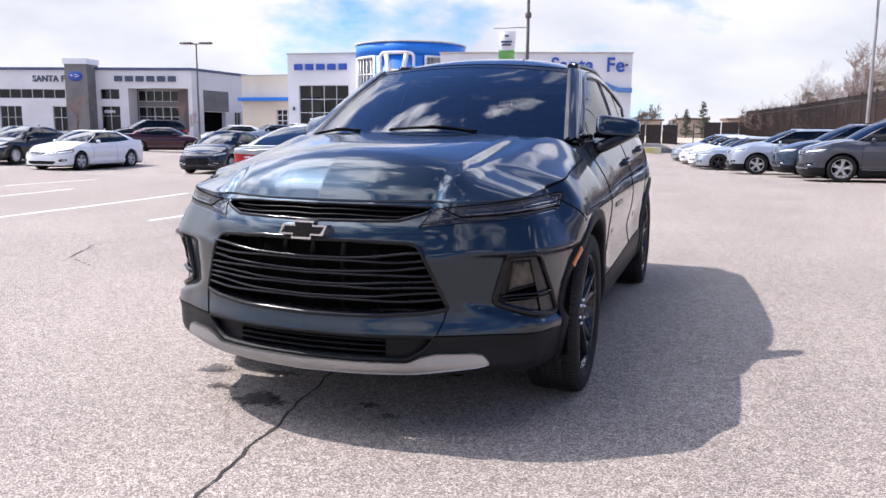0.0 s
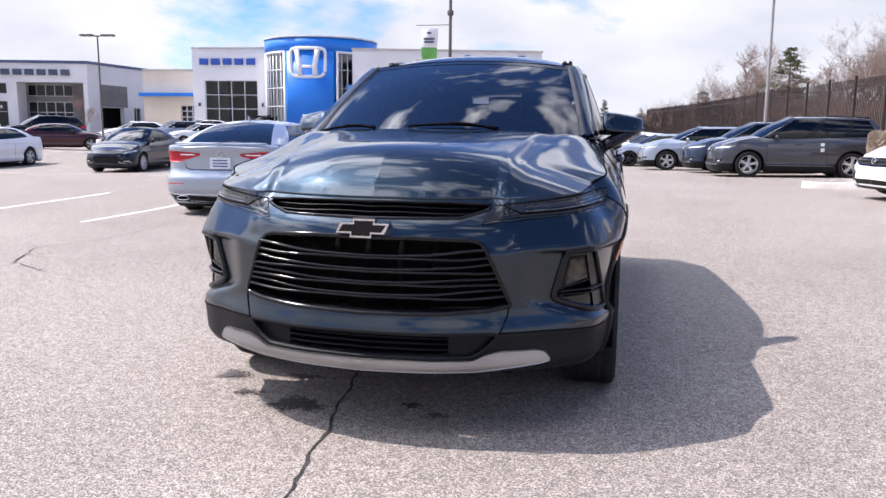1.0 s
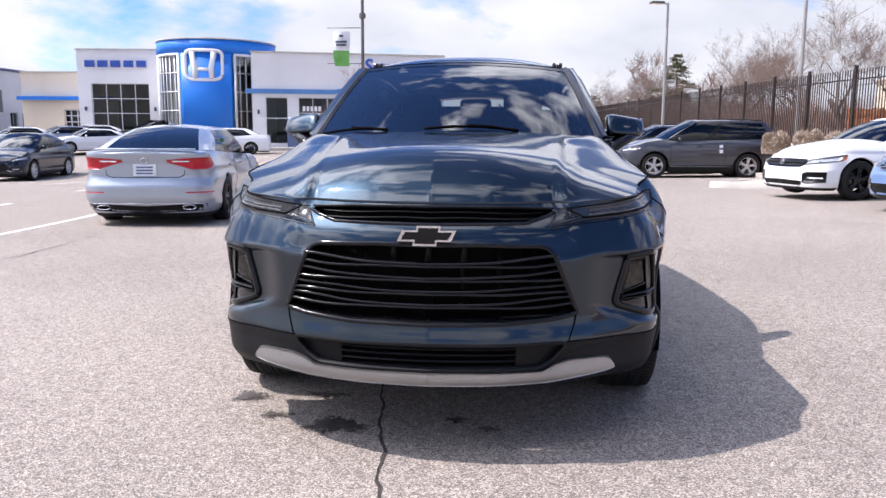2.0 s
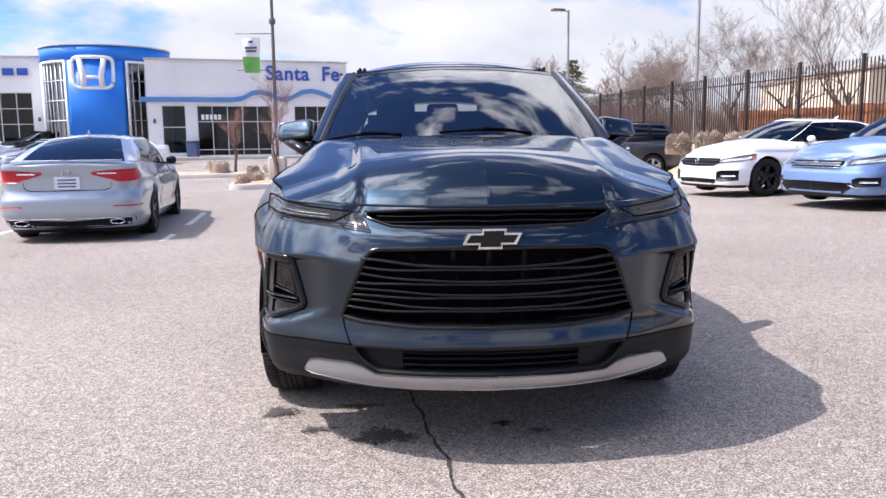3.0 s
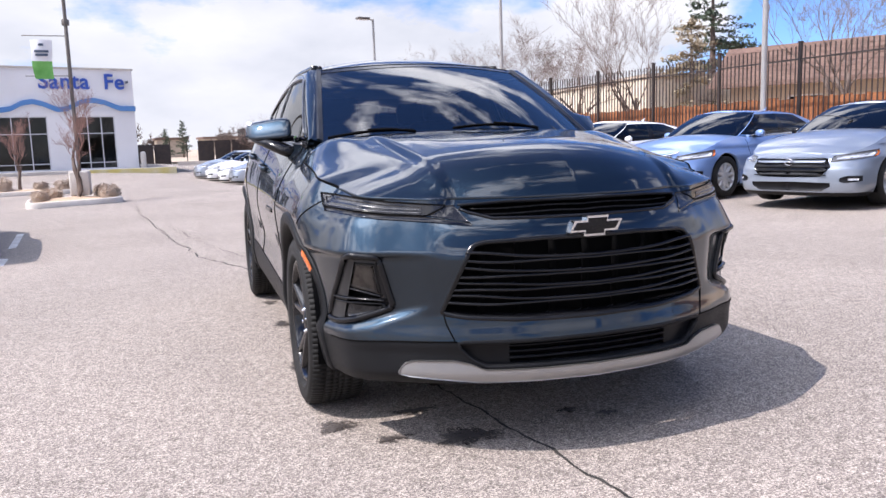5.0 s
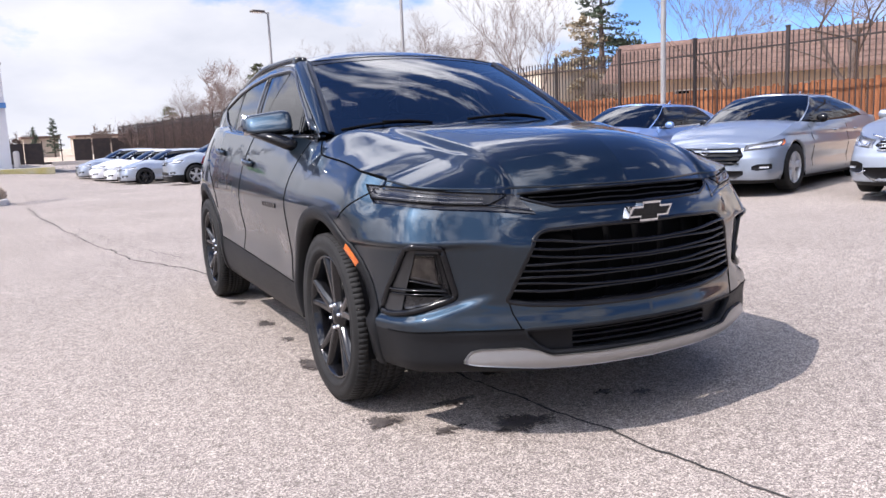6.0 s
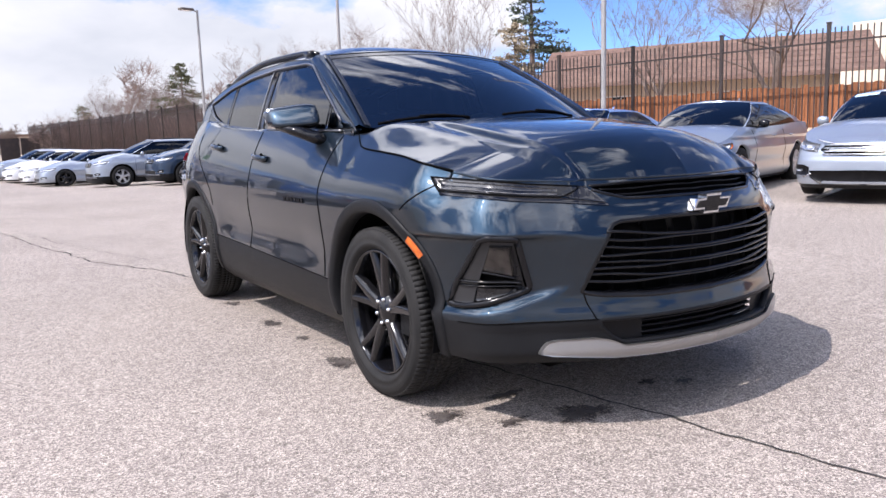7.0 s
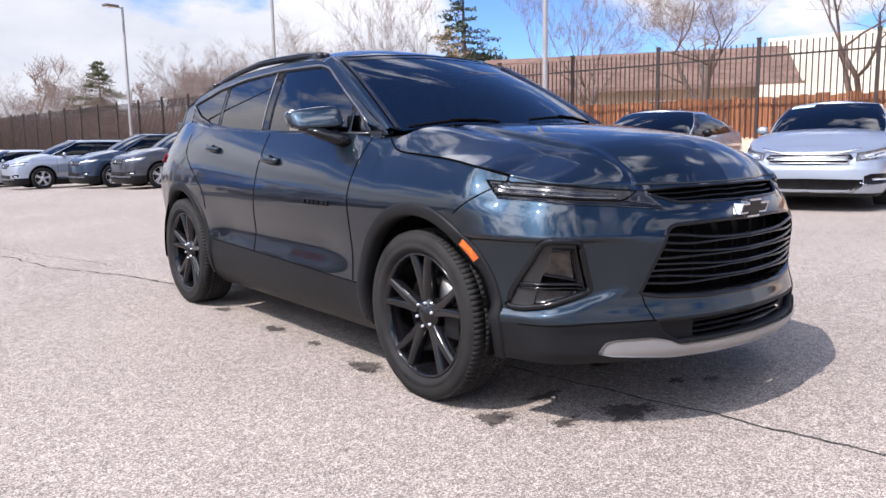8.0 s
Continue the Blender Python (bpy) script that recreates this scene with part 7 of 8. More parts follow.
    piece("emblem_frame", *tube(ring, 0.11, 6, closed=True), M_SIGNWHITE, em)
    for s in (-1, 1):
        piece("emblem_upright", *tube([on(s * 0.50, 4.50, 0.1), on(s * 0.46, 5.1, 0.1), on(s * 0.66, 6.05, 0.1)], 1.0, 4, flat=(0.2, 0.19)), M_SIGNWHITE, em)
    piece("emblem_bar", *tube([on(-0.5, 5.02, 0.1), on(0.5, 5.02, 0.1)], 1.0, 4, flat=(0.12, 0.13)), M_SIGNWHITE, em)


build_tower()


def build_box_hall():
    a, b = (-28.1, 46.25), (-22.7, 46.86)
    length, turn = math.dist(a, b), facing(a, b)
    bld = thing("showroom_hall", "white box showroom with a tall gridded window", "building", (*a, 0), turn)
    ops = [(0.85, 4.62, 0.85, 4.38)]
    wall_with_openings("wall", bld, length, 0.1, 6.5, ops, 0.3, M_STUCCO)
    glazed(bld, *ops[0], 4, (0.45, 0.72))
    room(bld, 0.2, length - 0.2, 0.5, 4.8, 7.0)
    piece("side_wall", *box_vf(0.0, 0.3, 0.3, 12, 0.1, 6.5), M_STUCCO, bld, "", False)
    piece("side_wall", *box_vf(length - 0.3, length, 0.3, 12, 0.1, 6.5), M_STUCCO, bld, "", False)
    piece("back_wall", *box_vf(0.3, length - 0.3, 11.7, 12, 0.1, 6.5), M_STUCCO, bld, "", False)
    piece("roof", *box_vf(0.3, length - 0.3, 0.3, 11.7, 5.9, 6.05), M_CONCRETE, bld, "", False)
    piece("coping", *box_vf(-0.05, length + 0.05, -0.06, 0.4, 6.5, 6.6), M_CONCRETE, bld, "", False)
    x = 0.55
    for k in range(5):
        piece("sign_bar", *box_vf(x, x + 0.60, -0.12, 0.0, 5.42, 5.84), M_SIGNBLUE, bld, "blue sign block", False)
        x += 0.84
    for x in (0.4, length - 0.5):
        piece("wall_lamp", *box_vf(x, x + 0.12, -0.14, 0.0, 2.6, 2.85), M_SIGNSTEEL, bld, "small dark wall lamp", False)
    low = thing("service_hall", "low cream service hall with a glazed roller door", "building", (-33.6, 48.6, 0), 4)
    ops = [(2.9, 4.7, 0.6, 2.75)]
    wall_with_openings("wall", low, 6.6, 0.2, 5.25, ops, 0.3, M_CREAM)
    glazed(low, *ops[0], 4, 5, name="roller_door", bar=0.07)
    room(low, 0.2, 6.2, 0.5, 3.4, 6.0)
    piece("blue_stripe", *box_vf(-0.1, 6.6, -0.5, 0.0, 3.38, 3.62), M_BRIGHTBLUE, low, "bright blue canopy stripe", False)
    piece("coping", *box_vf(-0.05, 6.6, -0.05, 0.4, 5.25, 5.34), M_CONCRETE, low, "", False)
    piece("roof", *box_vf(0, 6.6, 0.3, 12, 4.8, 4.95), M_CONCRETE, low, "", False)
    piece("back_wall", *box_vf(0, 6.6, 12, 12.3, 0.2, 5.25), M_CREAM, low, "", False)


build_box_hall()


def build_steel_showroom():
    b, a = (-41.2, 52.4), (-70.0, 44.1)
    length, turn = math.dist(a, b), facing(a, b)
    X = lambda s: length - s
    bld = thing("grey_showroom", "pale grey showroom with a dark stone pylon and navy roof edge", "building", (*a, 0), turn)
    ops = [(X(29), X(17.6), 3.69, 4.51), (X(17.2), X(11.2), 3.69, 4.51), (X(17.2), X(15.2), 0.9, 3.07), (X(12.4), X(11.0), 0.9, 3.07),
           (X(8.1), X(6.4), 3.65, 4.55), (X(8.1), X(6.4), 0.95, 3.10), (X(5.6), X(0.35), 0.95, 4.60)]
    wall_with_openings("wall", bld, length, 0.3, 6.1, ops, 0.4, M_STUCCO)
    for o, c, r in ((ops[0], 12, 1), (ops[1], 6, 1), (ops[2], 3, (0.55,)), (ops[3], 2, (0.55,)), (ops[4], 2, 1), (ops[5], 2, (0.6,))):
        glazed(bld, *o, c, r if isinstance(r, tuple) else ())
    inner = new("bay")
    inner.parent = bld
    tagged(inner, "recessed entrance bay")
    wall_with_openings("bay_wall", inner, 5.25, 0.9, 4.6, [(0.05, 3.7, 3.55, 4.5), (0.05, 3.7, 0.95, 3.1)], 0.2, M_STONE).matrix_basis = pose(X(5.6), 1.6, 0)
    for z0_, z1_, rows in ((3.55, 4.5, ()), (0.95, 3.1, (0.6,))):
        g = glazed(inner, 0.05, 3.7, z0_, z1_, 5, rows)
        g.matrix_basis = pose(X(5.6), 1.6, 0)
    piece("bay_side", *box_vf(X(5.6) - 0.12, X(5.6) - 0.003, 0.4, 1.6, 0.9, 4.6), M_STUCCO, inner, "", False)
    piece("bay_ceiling", *box_vf(X(5.6), X(0.35), 0.4, 1.6, 4.6, 4.7), M_STUCCO, inner, "", False)
    room(bld, 0.3, length - 0.4, 0.95, 5.0, 9.0)
    piece("roof_edge", *box_vf(-0.1, length + 0.1, -0.12, 0.5, 6.1, 6.32), M_TRIMBLUE, bld, "navy roof edge", False)
    piece("roof", *box_vf(0, length, 0.5, 9.4, 5.6, 5.8), M_CONCRETE, bld, "", False)
    pyl = part("pylon", box_bm((1.95, 1.9, 6.2), (X(9.4), -0.4, 3.4), 0.02), M_STONE, bld, "dark stone clad pylon", False)
    piece("pylon_cap", *box_vf(X(10.45), X(8.35), -1.45, 0.6, 6.5, 6.95), M_SIGNWHITE, pyl, "pale cap", False)
    v, f = lathe([(0.0, 0.10), (0.92, 0.08), (1.0, 0.0)], 28, "z")
    em = piece("emblem", [(X(9.45) + 0.62 * x, -1.36 - z, 5.5 + 0.42 * y) for x, y, z in v], f, M_SIGNBLUE, pyl, "blue oval emblem")
    for k, (dx, dz, s) in enumerate(((-0.28, 0.06, 0.09), (0.05, 0.12, 0.05), (0.2, 0.1, 0.05), (0.08, -0.06, 0.05), (0.24, -0.04, 0.05), (0.34, 0.03, 0.05))):
        piece("emblem_dot", *box_vf(X(9.45) + dx - s, X(9.45) + dx + s, -1.50, -1.44, 5.5 + dz - s * 0.6, 5.5 + dz + s * 0.6), M_SIGNWHITE, em, "", False)
    lettering("SANTA FE", 0.50, bld, (X(14.0), -0.02, 5.14), M_SIGNSTEEL, "dark raised sign lettering")[0].scale = (1.0, 1, 1)
    x = X(6.72)
    for k in range(6):
        piece("sign_bar", *box_vf(x, x + 0.66, -0.14, 0.0, 5.16, 5.62), M_SIGNSTEEL, bld, "dark sign block", False)
        x += 0.94
    for k in range(5):
        piece("number_bar", *box_vf(X(7.8) + 0.2 * k, X(7.66) + 0.2 * k, 0.05, 0.06, 2.5, 2.75), M_SIGNWHITE, bld, "white number bar on the glass", False)
    side = thing("workshop_hall", "pale grey workshop wall with a dark open door", "building", (*b, 0), 90)
    ops = [(1.5, 4.6, 0.95, 2.70), (6.0, 7.0, 1.1, 2.78), (7.6, 8.7, 1.1, 2.78), (9.2, 10.2, 1.1, 2.78)]
    wall_with_openings("wall", side, 10.7, 0.3, 6.1, ops, 0.4, M_STUCCO)
    piece("recess_panel", *box_vf(1.5, 5.1, -0.03, 0.0, 2.75, 4.55), M_STONE, side, "grey recessed panel", False)
    for o in ops[1:]:
        glazed(side, *o, 2, ())
    # Solid block behind the door: the interior shade is its black colour.
    piece("inner_room", *box_vf(1.9, 10.6, 0.6, 6.0, 0.85, 3.4), M_VOID, side, "dark workshop inside", False)
    piece("roof_edge", *box_vf(-0.1, 10.8, -0.12, 0.5, 6.1, 6.32), M_TRIMBLUE, side, "", False)


build_steel_showroom()


# ---------------------------------------------------------------- bank, fences and poles
M_IRON = varied("rusty_black_iron", (0.018, 0.013, 0.012), (0.035, 0.022, 0.018), 3, 0.55, bump=0.1, bump_scale=80)
M_CEDAR = varied("orange_cedar_board", (0.30, 0.115, 0.045), (0.22, 0.080, 0.032), 2.5, 0.8, fine=(0.75, 1.15), bump=0.3, bump_scale=40, stretch=(6, 6, 0.6), per_piece=0.25)
M_POLE = varied("galvanised_pole", (0.36, 0.35, 0.34), (0.29, 0.28, 0.27), 2, 0.5, metal=0.25)
M_POLEDARK = varied("weathered_steel_pole", (0.115, 0.10, 0.09), (0.16, 0.145, 0.13), 2, 0.55, metal=0.3)
M_BARK = varied("grey_brown_bark", (0.105, 0.075, 0.06), (0.165, 0.12, 0.098), 4, 0.9, fine=(0.7, 1.2), bump=0.6, bump_scale=30)
M_TWIG = varied("pale_twig", (0.19, 0.14, 0.12), (0.25, 0.19, 0.16), 2, 0.9)
M_TWIGRED = varied("red_brown_twig", (0.26, 0.145, 0.12), (0.32, 0.19, 0.16), 2, 0.9)
M_BRUSH = varied("grey_red_twig", (0.21, 0.145, 0.125), (0.28, 0.20, 0.17), 0.4, 0.9)
M_NEEDLE = varied("dark_needles", (0.05, 0.075, 0.048), (0.085, 0.11, 0.07), 3, 0.8)
M_JUNIPER = varied("olive_foliage", (0.075, 0.085, 0.035), (0.11, 0.115, 0.05), 1.5, 0.85)
M_JUNIPERTAN = varied("tan_green_foliage", (0.27, 0.22, 0.14), (0.34, 0.28, 0.19), 1.5, 0.85)
M_DRYBUSH = varied("dry_shrub", (0.46, 0.37, 0.29), (0.36, 0.28, 0.215), 3, 0.9)
M_SHINGLE = varied("brown_shingle", (0.150, 0.095, 0.077), (0.205, 0.133, 0.107), 1.5, 0.9, fine=(0.75, 1.15), bump=0.5, bump_scale=12, stretch=(1, 1, 3))
M_TAN = varied("tan_stucco", (0.40, 0.33, 0.265), (0.46, 0.385, 0.31), 0.5, 0.9, fine=(0.93, 1.05), bump=0.2, bump_scale=30)
M_GREEN = varied("green_banner", (0.10, 0.34, 0.06), (0.16, 0.42, 0.10), 4, 0.6)

FENCE = [(15.6, -6.0), (14.5, -1.0), (13.6, 3.0), (12.65, 7.2), (11.75, 11.5), (10.75, 16.7), (9.55, 22.4), (8.75, 28.0), (7.7, 36.0), (5.9, 52.0), (3.2, 69.0)]
BANK = 0.82


def along(poly, s):
    for (x0, y0), (x1, y1) in zip(poly, poly[1:]):
        d = math.dist((x0, y0), (x1, y1))
        if s <= d:
            return Vector((x0 + (x1 - x0) * s / d, y0 + (y1 - y0) * s / d)), Vector((x1 - x0, y1 - y0)).normalized()
        s -= d
    return Vector(poly[-1]), (Vector(poly[-1]) - Vector(poly[-2])).normalized()


FENCE_LENGTH = sum(math.dist(a, b) for a, b in zip(FENCE, FENCE[1:]))


def build_bank():
    n = 46
    v = []
    prof = ((-1.9, None), (-1.75, 0.16), (-1.1, 0.45), (-0.5, BANK - 0.04), (0.4, BANK), (6.0, BANK + 0.05), (25.0, BANK + 0.3), (70.0, BANK + 0.6), (400.0, 2.2))
    for i in range(n):
        p, d = along(FENCE, FENCE_LENGTH * i / (n - 1))
        out = Vector((d.y, -d.x))
        for off, z in prof:
            x, y = p.x + out.x * off, p.y + out.y * off
            g = ground_z(x, y)
            v.append((x, y, g - 0.05 if z is None else max(g, 0) + z if off < 0.3 else max(z, g + BANK if off < 7 else z)))
    ob = piece("landscape_bank", v, grid_faces(n, len(prof)), M_GRAVEL)
    tagged(ob, "tan gravel bank rising to the fence", "ground", kind="structure")
    k = []
    for i in range(120):
        p, d = along(FENCE, FENCE_LENGTH * i / 119)
        out = Vector((d.y, -d.x))
        for off, h in ((-2.02, -0.05), (-2.02, 0.15), (-1.86, 0.15), (-1.86, -0.05)):
            x, y = p.x + out.x * off, p.y + out.y * off
            k.append((x, y, ground_z(x, y) + h))
    kb = piece("kerb", k, grid_faces(120, 4), M_CONCRETE, None, "", False)
    tagged(kb, "pale concrete kerb along the gravel bank", "kerb", kind="structure")


build_bank()


def build_iron_fence():
    fence = thing("iron_fence", "tall rusty black iron picket fence on the gravel bank", "fence")
    z0, z1 = BANK, BANK + 2.22
    step = 0.118
    count = int(FENCE_LENGTH / step)
    me = mesh_of("picket", *merge(box_vf(-0.011, 0.011, -0.011, 0.011, 0.05, 2.26)), M_IRON, False)
    singles, rest = 0, []
    post_every = 19
    for i in range(count):
        p, d = along(FENCE, i * step)
        turn = math.degrees(math.atan2(d.y, d.x))
        if i % post_every == 0:
            v, f = box_vf(-0.035, 0.035, -0.035, 0.035, -0.1, 2.34)
            o = piece("post", *merge((v, f), box_vf(-0.045, 0.045, -0.045, 0.045, 2.34, 2.37)), M_IRON, fence, "", False)
            o.matrix_basis = pose(p.x, p.y, z0, 0, 0, turn)
            continue
        if 3.0 < p.y < 37 and singles < 290:
            o = new("picket", me)
            o.parent = fence
            o.matrix_basis = pose(p.x, p.y, z0, 0, 0, turn)
            singles += 1
        else:
            rest.append(([(p.x + x, p.y + y, z0 + z) for x, y, z in box_vf(-0.011, 0.011, -0.011, 0.011, 0.05, 2.26)[0]], box_vf(0, 1, 0, 1, 0, 1)[1]))
    tagged(piece("far_fence_run", *merge(*rest), M_IRON, fence, "row of far iron pickets", False), kind="stuff")
    for h in (0.18, 1.98):
        for (a, b) in zip(FENCE, FENCE[1:]):
            d = (Vector(b) - Vector(a))
            v, f = box_vf(0, d.length, -0.018, 0.018, h - 0.018, h + 0.018)
            o = piece("rail", v, f, M_IRON, fence, "", False)
            o.matrix_basis = pose(*a, z0, 0, 0, math.degrees(math.atan2(d.y, d.x)))


build_iron_fence()


def build_cedar_fence():
    fence = thing("board_fence", "orange brown cedar board fence behind the iron pickets", "fence")
    start, end, step = 0.0, 28.2, 0.146
    rnd = random.Random(4)
    heights = [mesh_of("board", *box_vf(-0.069, 0.069, -0.011, 0.011, 0.0, h), M_CEDAR, False) for h in (1.17, 1.19, 1.21, 1.23)]
    s = start
    while s < end:
        p, d = along(FENCE, s)
        out = Vector((d.y, -d.x))
        o = new("board", rnd.choice(heights))
        o.parent = fence
        o.matrix_basis = pose(p.x + out.x * 0.75, p.y + out.y * 0.75, BANK - 0.02, rnd.uniform(-1, 1), 0, math.degrees(math.atan2(d.y, d.x)) + rnd.uniform(-1.5, 1.5))
        s += step
    for h in (0.25, 0.95):
        v, f = [], []
        pts = []
        for k in range(30):
            p, d = along(FENCE, start + (end - start) * k / 29)
            out = Vector((d.y, -d.x))
            pts.append((p.x + out.x * 0.80, p.y + out.y * 0.80, BANK + h))
        piece("fence_rail", *tube(pts, 0.04, 4), M_CEDAR, fence, "", False)


build_cedar_fence()


def lamp_post(at, z, height, mat_, label, arms=((1, 0),), base=True, lean=0.0, r=0.062):
    post = thing("street_lamp", label, "lamp post", (*at, z), lean)
    if base:
        piece("footing", *lathe([(0.0, 0.62), (0.28, 0.62), (0.31, 0.58), (0.31, -0.1)], 24, "z"), M_CONCRETE, post, "round concrete footing")
    piece("pole", *lathe([(r, 0.5 if base else -0.1), (r * 0.98, height * 0.4), (r * 0.72, height)], 14, "z"), mat_, post)
    piece("pole_flange", *lathe([(r + 0.05, 0.62), (r + 0.05, 0.66), (r, 0.68)], 14, "z"), mat_, post)
    for ax, ay in arms:
        d = Vector((ax, ay)).normalized()
        arm = piece("arm", *tube([(0, 0, height - 0.06), (d.x * 0.16, d.y * 0.16, height - 0.02), (d.x * 0.26, d.y * 0.26, height)], 0.028, 6), mat_, post)
        turn = math.degrees(math.atan2(d.y, d.x))
        part("lamp_head", box_bm((0.56, 0.30, 0.09), (0.48, 0, 0), 0.035, 3), M_POLEDARK, arm, "flat grey lamp head", m=pose(0, 0, height, 0, 0, turn))
        part("lamp_lens", box_bm((0.40, 0.2, 0.02), (0.50, 0, -0.05), 0.005), M_SIGNWHITE, arm, "pale lamp lens", m=pose(0, 0, height, 0, 0, turn))
    return post


lamp_post((9.55, 23.3), 0.35, 8.6, M_POLE, "tall pale steel lamp post on a concrete footing", ((-0.9, -0.4),))
lamp_post((10.75, 11.5), 0.55, 8.6, M_POLE, "tall pale steel lamp post beside the fence", ((-0.9, -0.4),))
lamp_post((6.55, 30.0), 0.25, 6.25, M_POLE, "pale steel lamp post with a single flat head", ((-0.97, -0.25),))
lamp_post((-21.9, 28.0), ground_z(-21.9, 28.0), 5.2, M_POLEDARK, "dark lamp post with two flat heads", ((1, 0.2), (-1, -0.2)), r=0.045)
post_a = lamp_post((-4.12, 20.3), 0.02, 9.0, M_POLEDARK, "weathered steel lamp post with a small banner", ((0.3, -0.95),), base=False, r=0.05)
piece("pole_band", *lathe([(0.085, 4.55), (0.095, 4.58), (0.095, 4.66), (0.085, 4.7)], 14, "z"), M_POLEDARK, post_a)
for z in (3.25, 4.28):
    piece("banner_arm", *tube([(0, 0, z), (-1.06, -0.02, z)], 0.012, 6), M_POLEDARK, post_a)
ban = thing("banner", "white and green printed banner hung on the lamp post", "banner", (-4.44, 20.24, -0.06))
n = 12
bv = [(-0.06 - (0.44 + 0.08 * w) * u - 0.02 * math.sin(5 * w), 0.04 * math.sin(4 * u + 3 * w), 3.25 + 1.0 * w) for u in np.linspace(0, 1, 7) for w in np.linspace(0, 1, n)]
bf = grid_faces(7, n)
slots = [1 if (k % (n - 1)) < 5 else 0 for k in range(len(bf))]
piece("cloth", bv, bf, [M_SIGNWHITE, M_GREEN], ban, "", True, slots)
for k, (z, wdt) in enumerate(((4.12, 0.12), (3.95, 0.34), (3.86, 0.30))):
    piece("print_bar", *box_vf(-0.30 - wdt / 2, -0.30 + wdt / 2, -0.065, -0.055, z - 0.03, z + 0.03), M_SIGNSTEEL, ban, "dark printed bar", False)


# ---------------------------------------------------------------- planters and plants
def island(pts, label):
    """A raised bed: concrete kerb round tan gravel."""
    isl = thing("planting_island", label, "island", kind="structure")
    c = Vector((sum(p[0] for p in pts) / len(pts), sum(p[1] for p in pts) / len(pts)))
    loop = curve_through([*pts, pts[0]], 60)[:-1] if len(pts) > 5 else None
    dense = []
    m = len(pts)
    for i in range(m):
        a, b, d = Vector(pts[i - 1]), Vector(pts[i]), Vector(pts[(i + 1) % m])
        p, q = b.lerp(a, min(0.4, 0.5 / (b - a).length)), b.lerp(d, min(0.4, 0.5 / (b - d).length))
        for k in range(6):
            t = k / 5
            dense.append((1 - t) ** 2 * p + 2 * t * (1 - t) * b + t * t * q)
    n = len(dense)
    v = []
    for p in dense:
        inw = (c - p).normalized()
        for off, h in ((-0.01, -0.05), (0.0, 0.13), (0.03, 0.15), (0.15, 0.15), (0.17, 0.08)):
            q = p + inw * off
            v.append((q.x, q.y, ground_z(q.x, q.y) + h))
    piece("kerb", v, grid_faces(n, 5, closed_u=True), M_CONCRETE, isl)
    g = []
    for ring in (0.03, 0.35, 0.7, 1.0):
        for p in dense:
            q = p.lerp(c, ring) if ring < 1 else c + (p - c) * 0.01
            g.append((q.x, q.y, ground_z(q.x, q.y) + 0.10 + 0.10 * ring))
    f = []
    for r in range(3):
        for k in range(n):
            f.append((r * n + k, r * n + (k + 1) % n, (r + 1) * n + (k + 1) % n, (r + 1) * n + k))
    piece("gravel", g, f, M_GRAVEL, isl)
    return isl


island([(-5.15, 18.3), (-3.0, 19.3), (-3.3, 21.6), (-5.6, 21.2)], "kerbed gravel island round the lamp post")
island([(-9.4, 25.2), (-4.9, 25.9), (-5.2, 27.6), (-9.8, 27.0)], "kerbed gravel island before the showroom")
island([(4.8, 15.7), (6.7, 15.0), (8.6, 15.4), (8.8, 17.6), (6.2, 17.2)], "kerbed gravel island between the parking rows")
foot = thing("pole_footing", "squat square concrete footing at the lamp post", "footing", (-4.12, 20.3, 0.1))
part("block", box_bm((0.50, 0.50, 0.66), (0, 0, 0.33), 0.05), M_CONCRETE, foot)


def branches(rnd, start, direction, length, radius, depth, out_thick, out_thin, spread=0.55, lift=0.12, kids=(2, 3), thin_at=0.018, wander=0.22, shrink=0.72, least=0.0035):
    pts, rs = [start.copy()], [radius]
    p, d = start.copy(), direction.normalized()
    segs = 4 if depth > 1 else 3
    for k in range(segs):
        d = (d + Vector((rnd.uniform(-1, 1), rnd.uniform(-1, 1), rnd.uniform(-0.6, 0.9) + lift)) * wander).normalized()
        p = p + d * (length / segs)
        pts.append(p.copy())
        rs.append(radius * (1 - 0.42 * (k + 1) / segs))
    sides = 7 if radius > 0.08 else 5 if radius > 0.03 else 3
    (out_thick if radius > thin_at else out_thin).append(tube(pts, rs, sides))
    if depth <= 0:
        return
    for k in range(rnd.randint(*kids) + (1 if depth <= 3 else 0)):
        t = rnd.choice(range(1 if depth < 5 else 2, len(pts)))
        side = Vector((rnd.uniform(-1, 1), rnd.uniform(-1, 1), rnd.uniform(-0.25, 0.7)))
        nd = (d * (1 - spread) + side.normalized() * spread).normalized()
        branches(rnd, pts[t], nd, length * rnd.uniform(0.6, 0.88), max(least, rs[t] * rnd.uniform(0.45, shrink)), depth - 1, out_thick, out_thin, spread, lift, kids, thin_at, wander, shrink, least)


TREES = {}


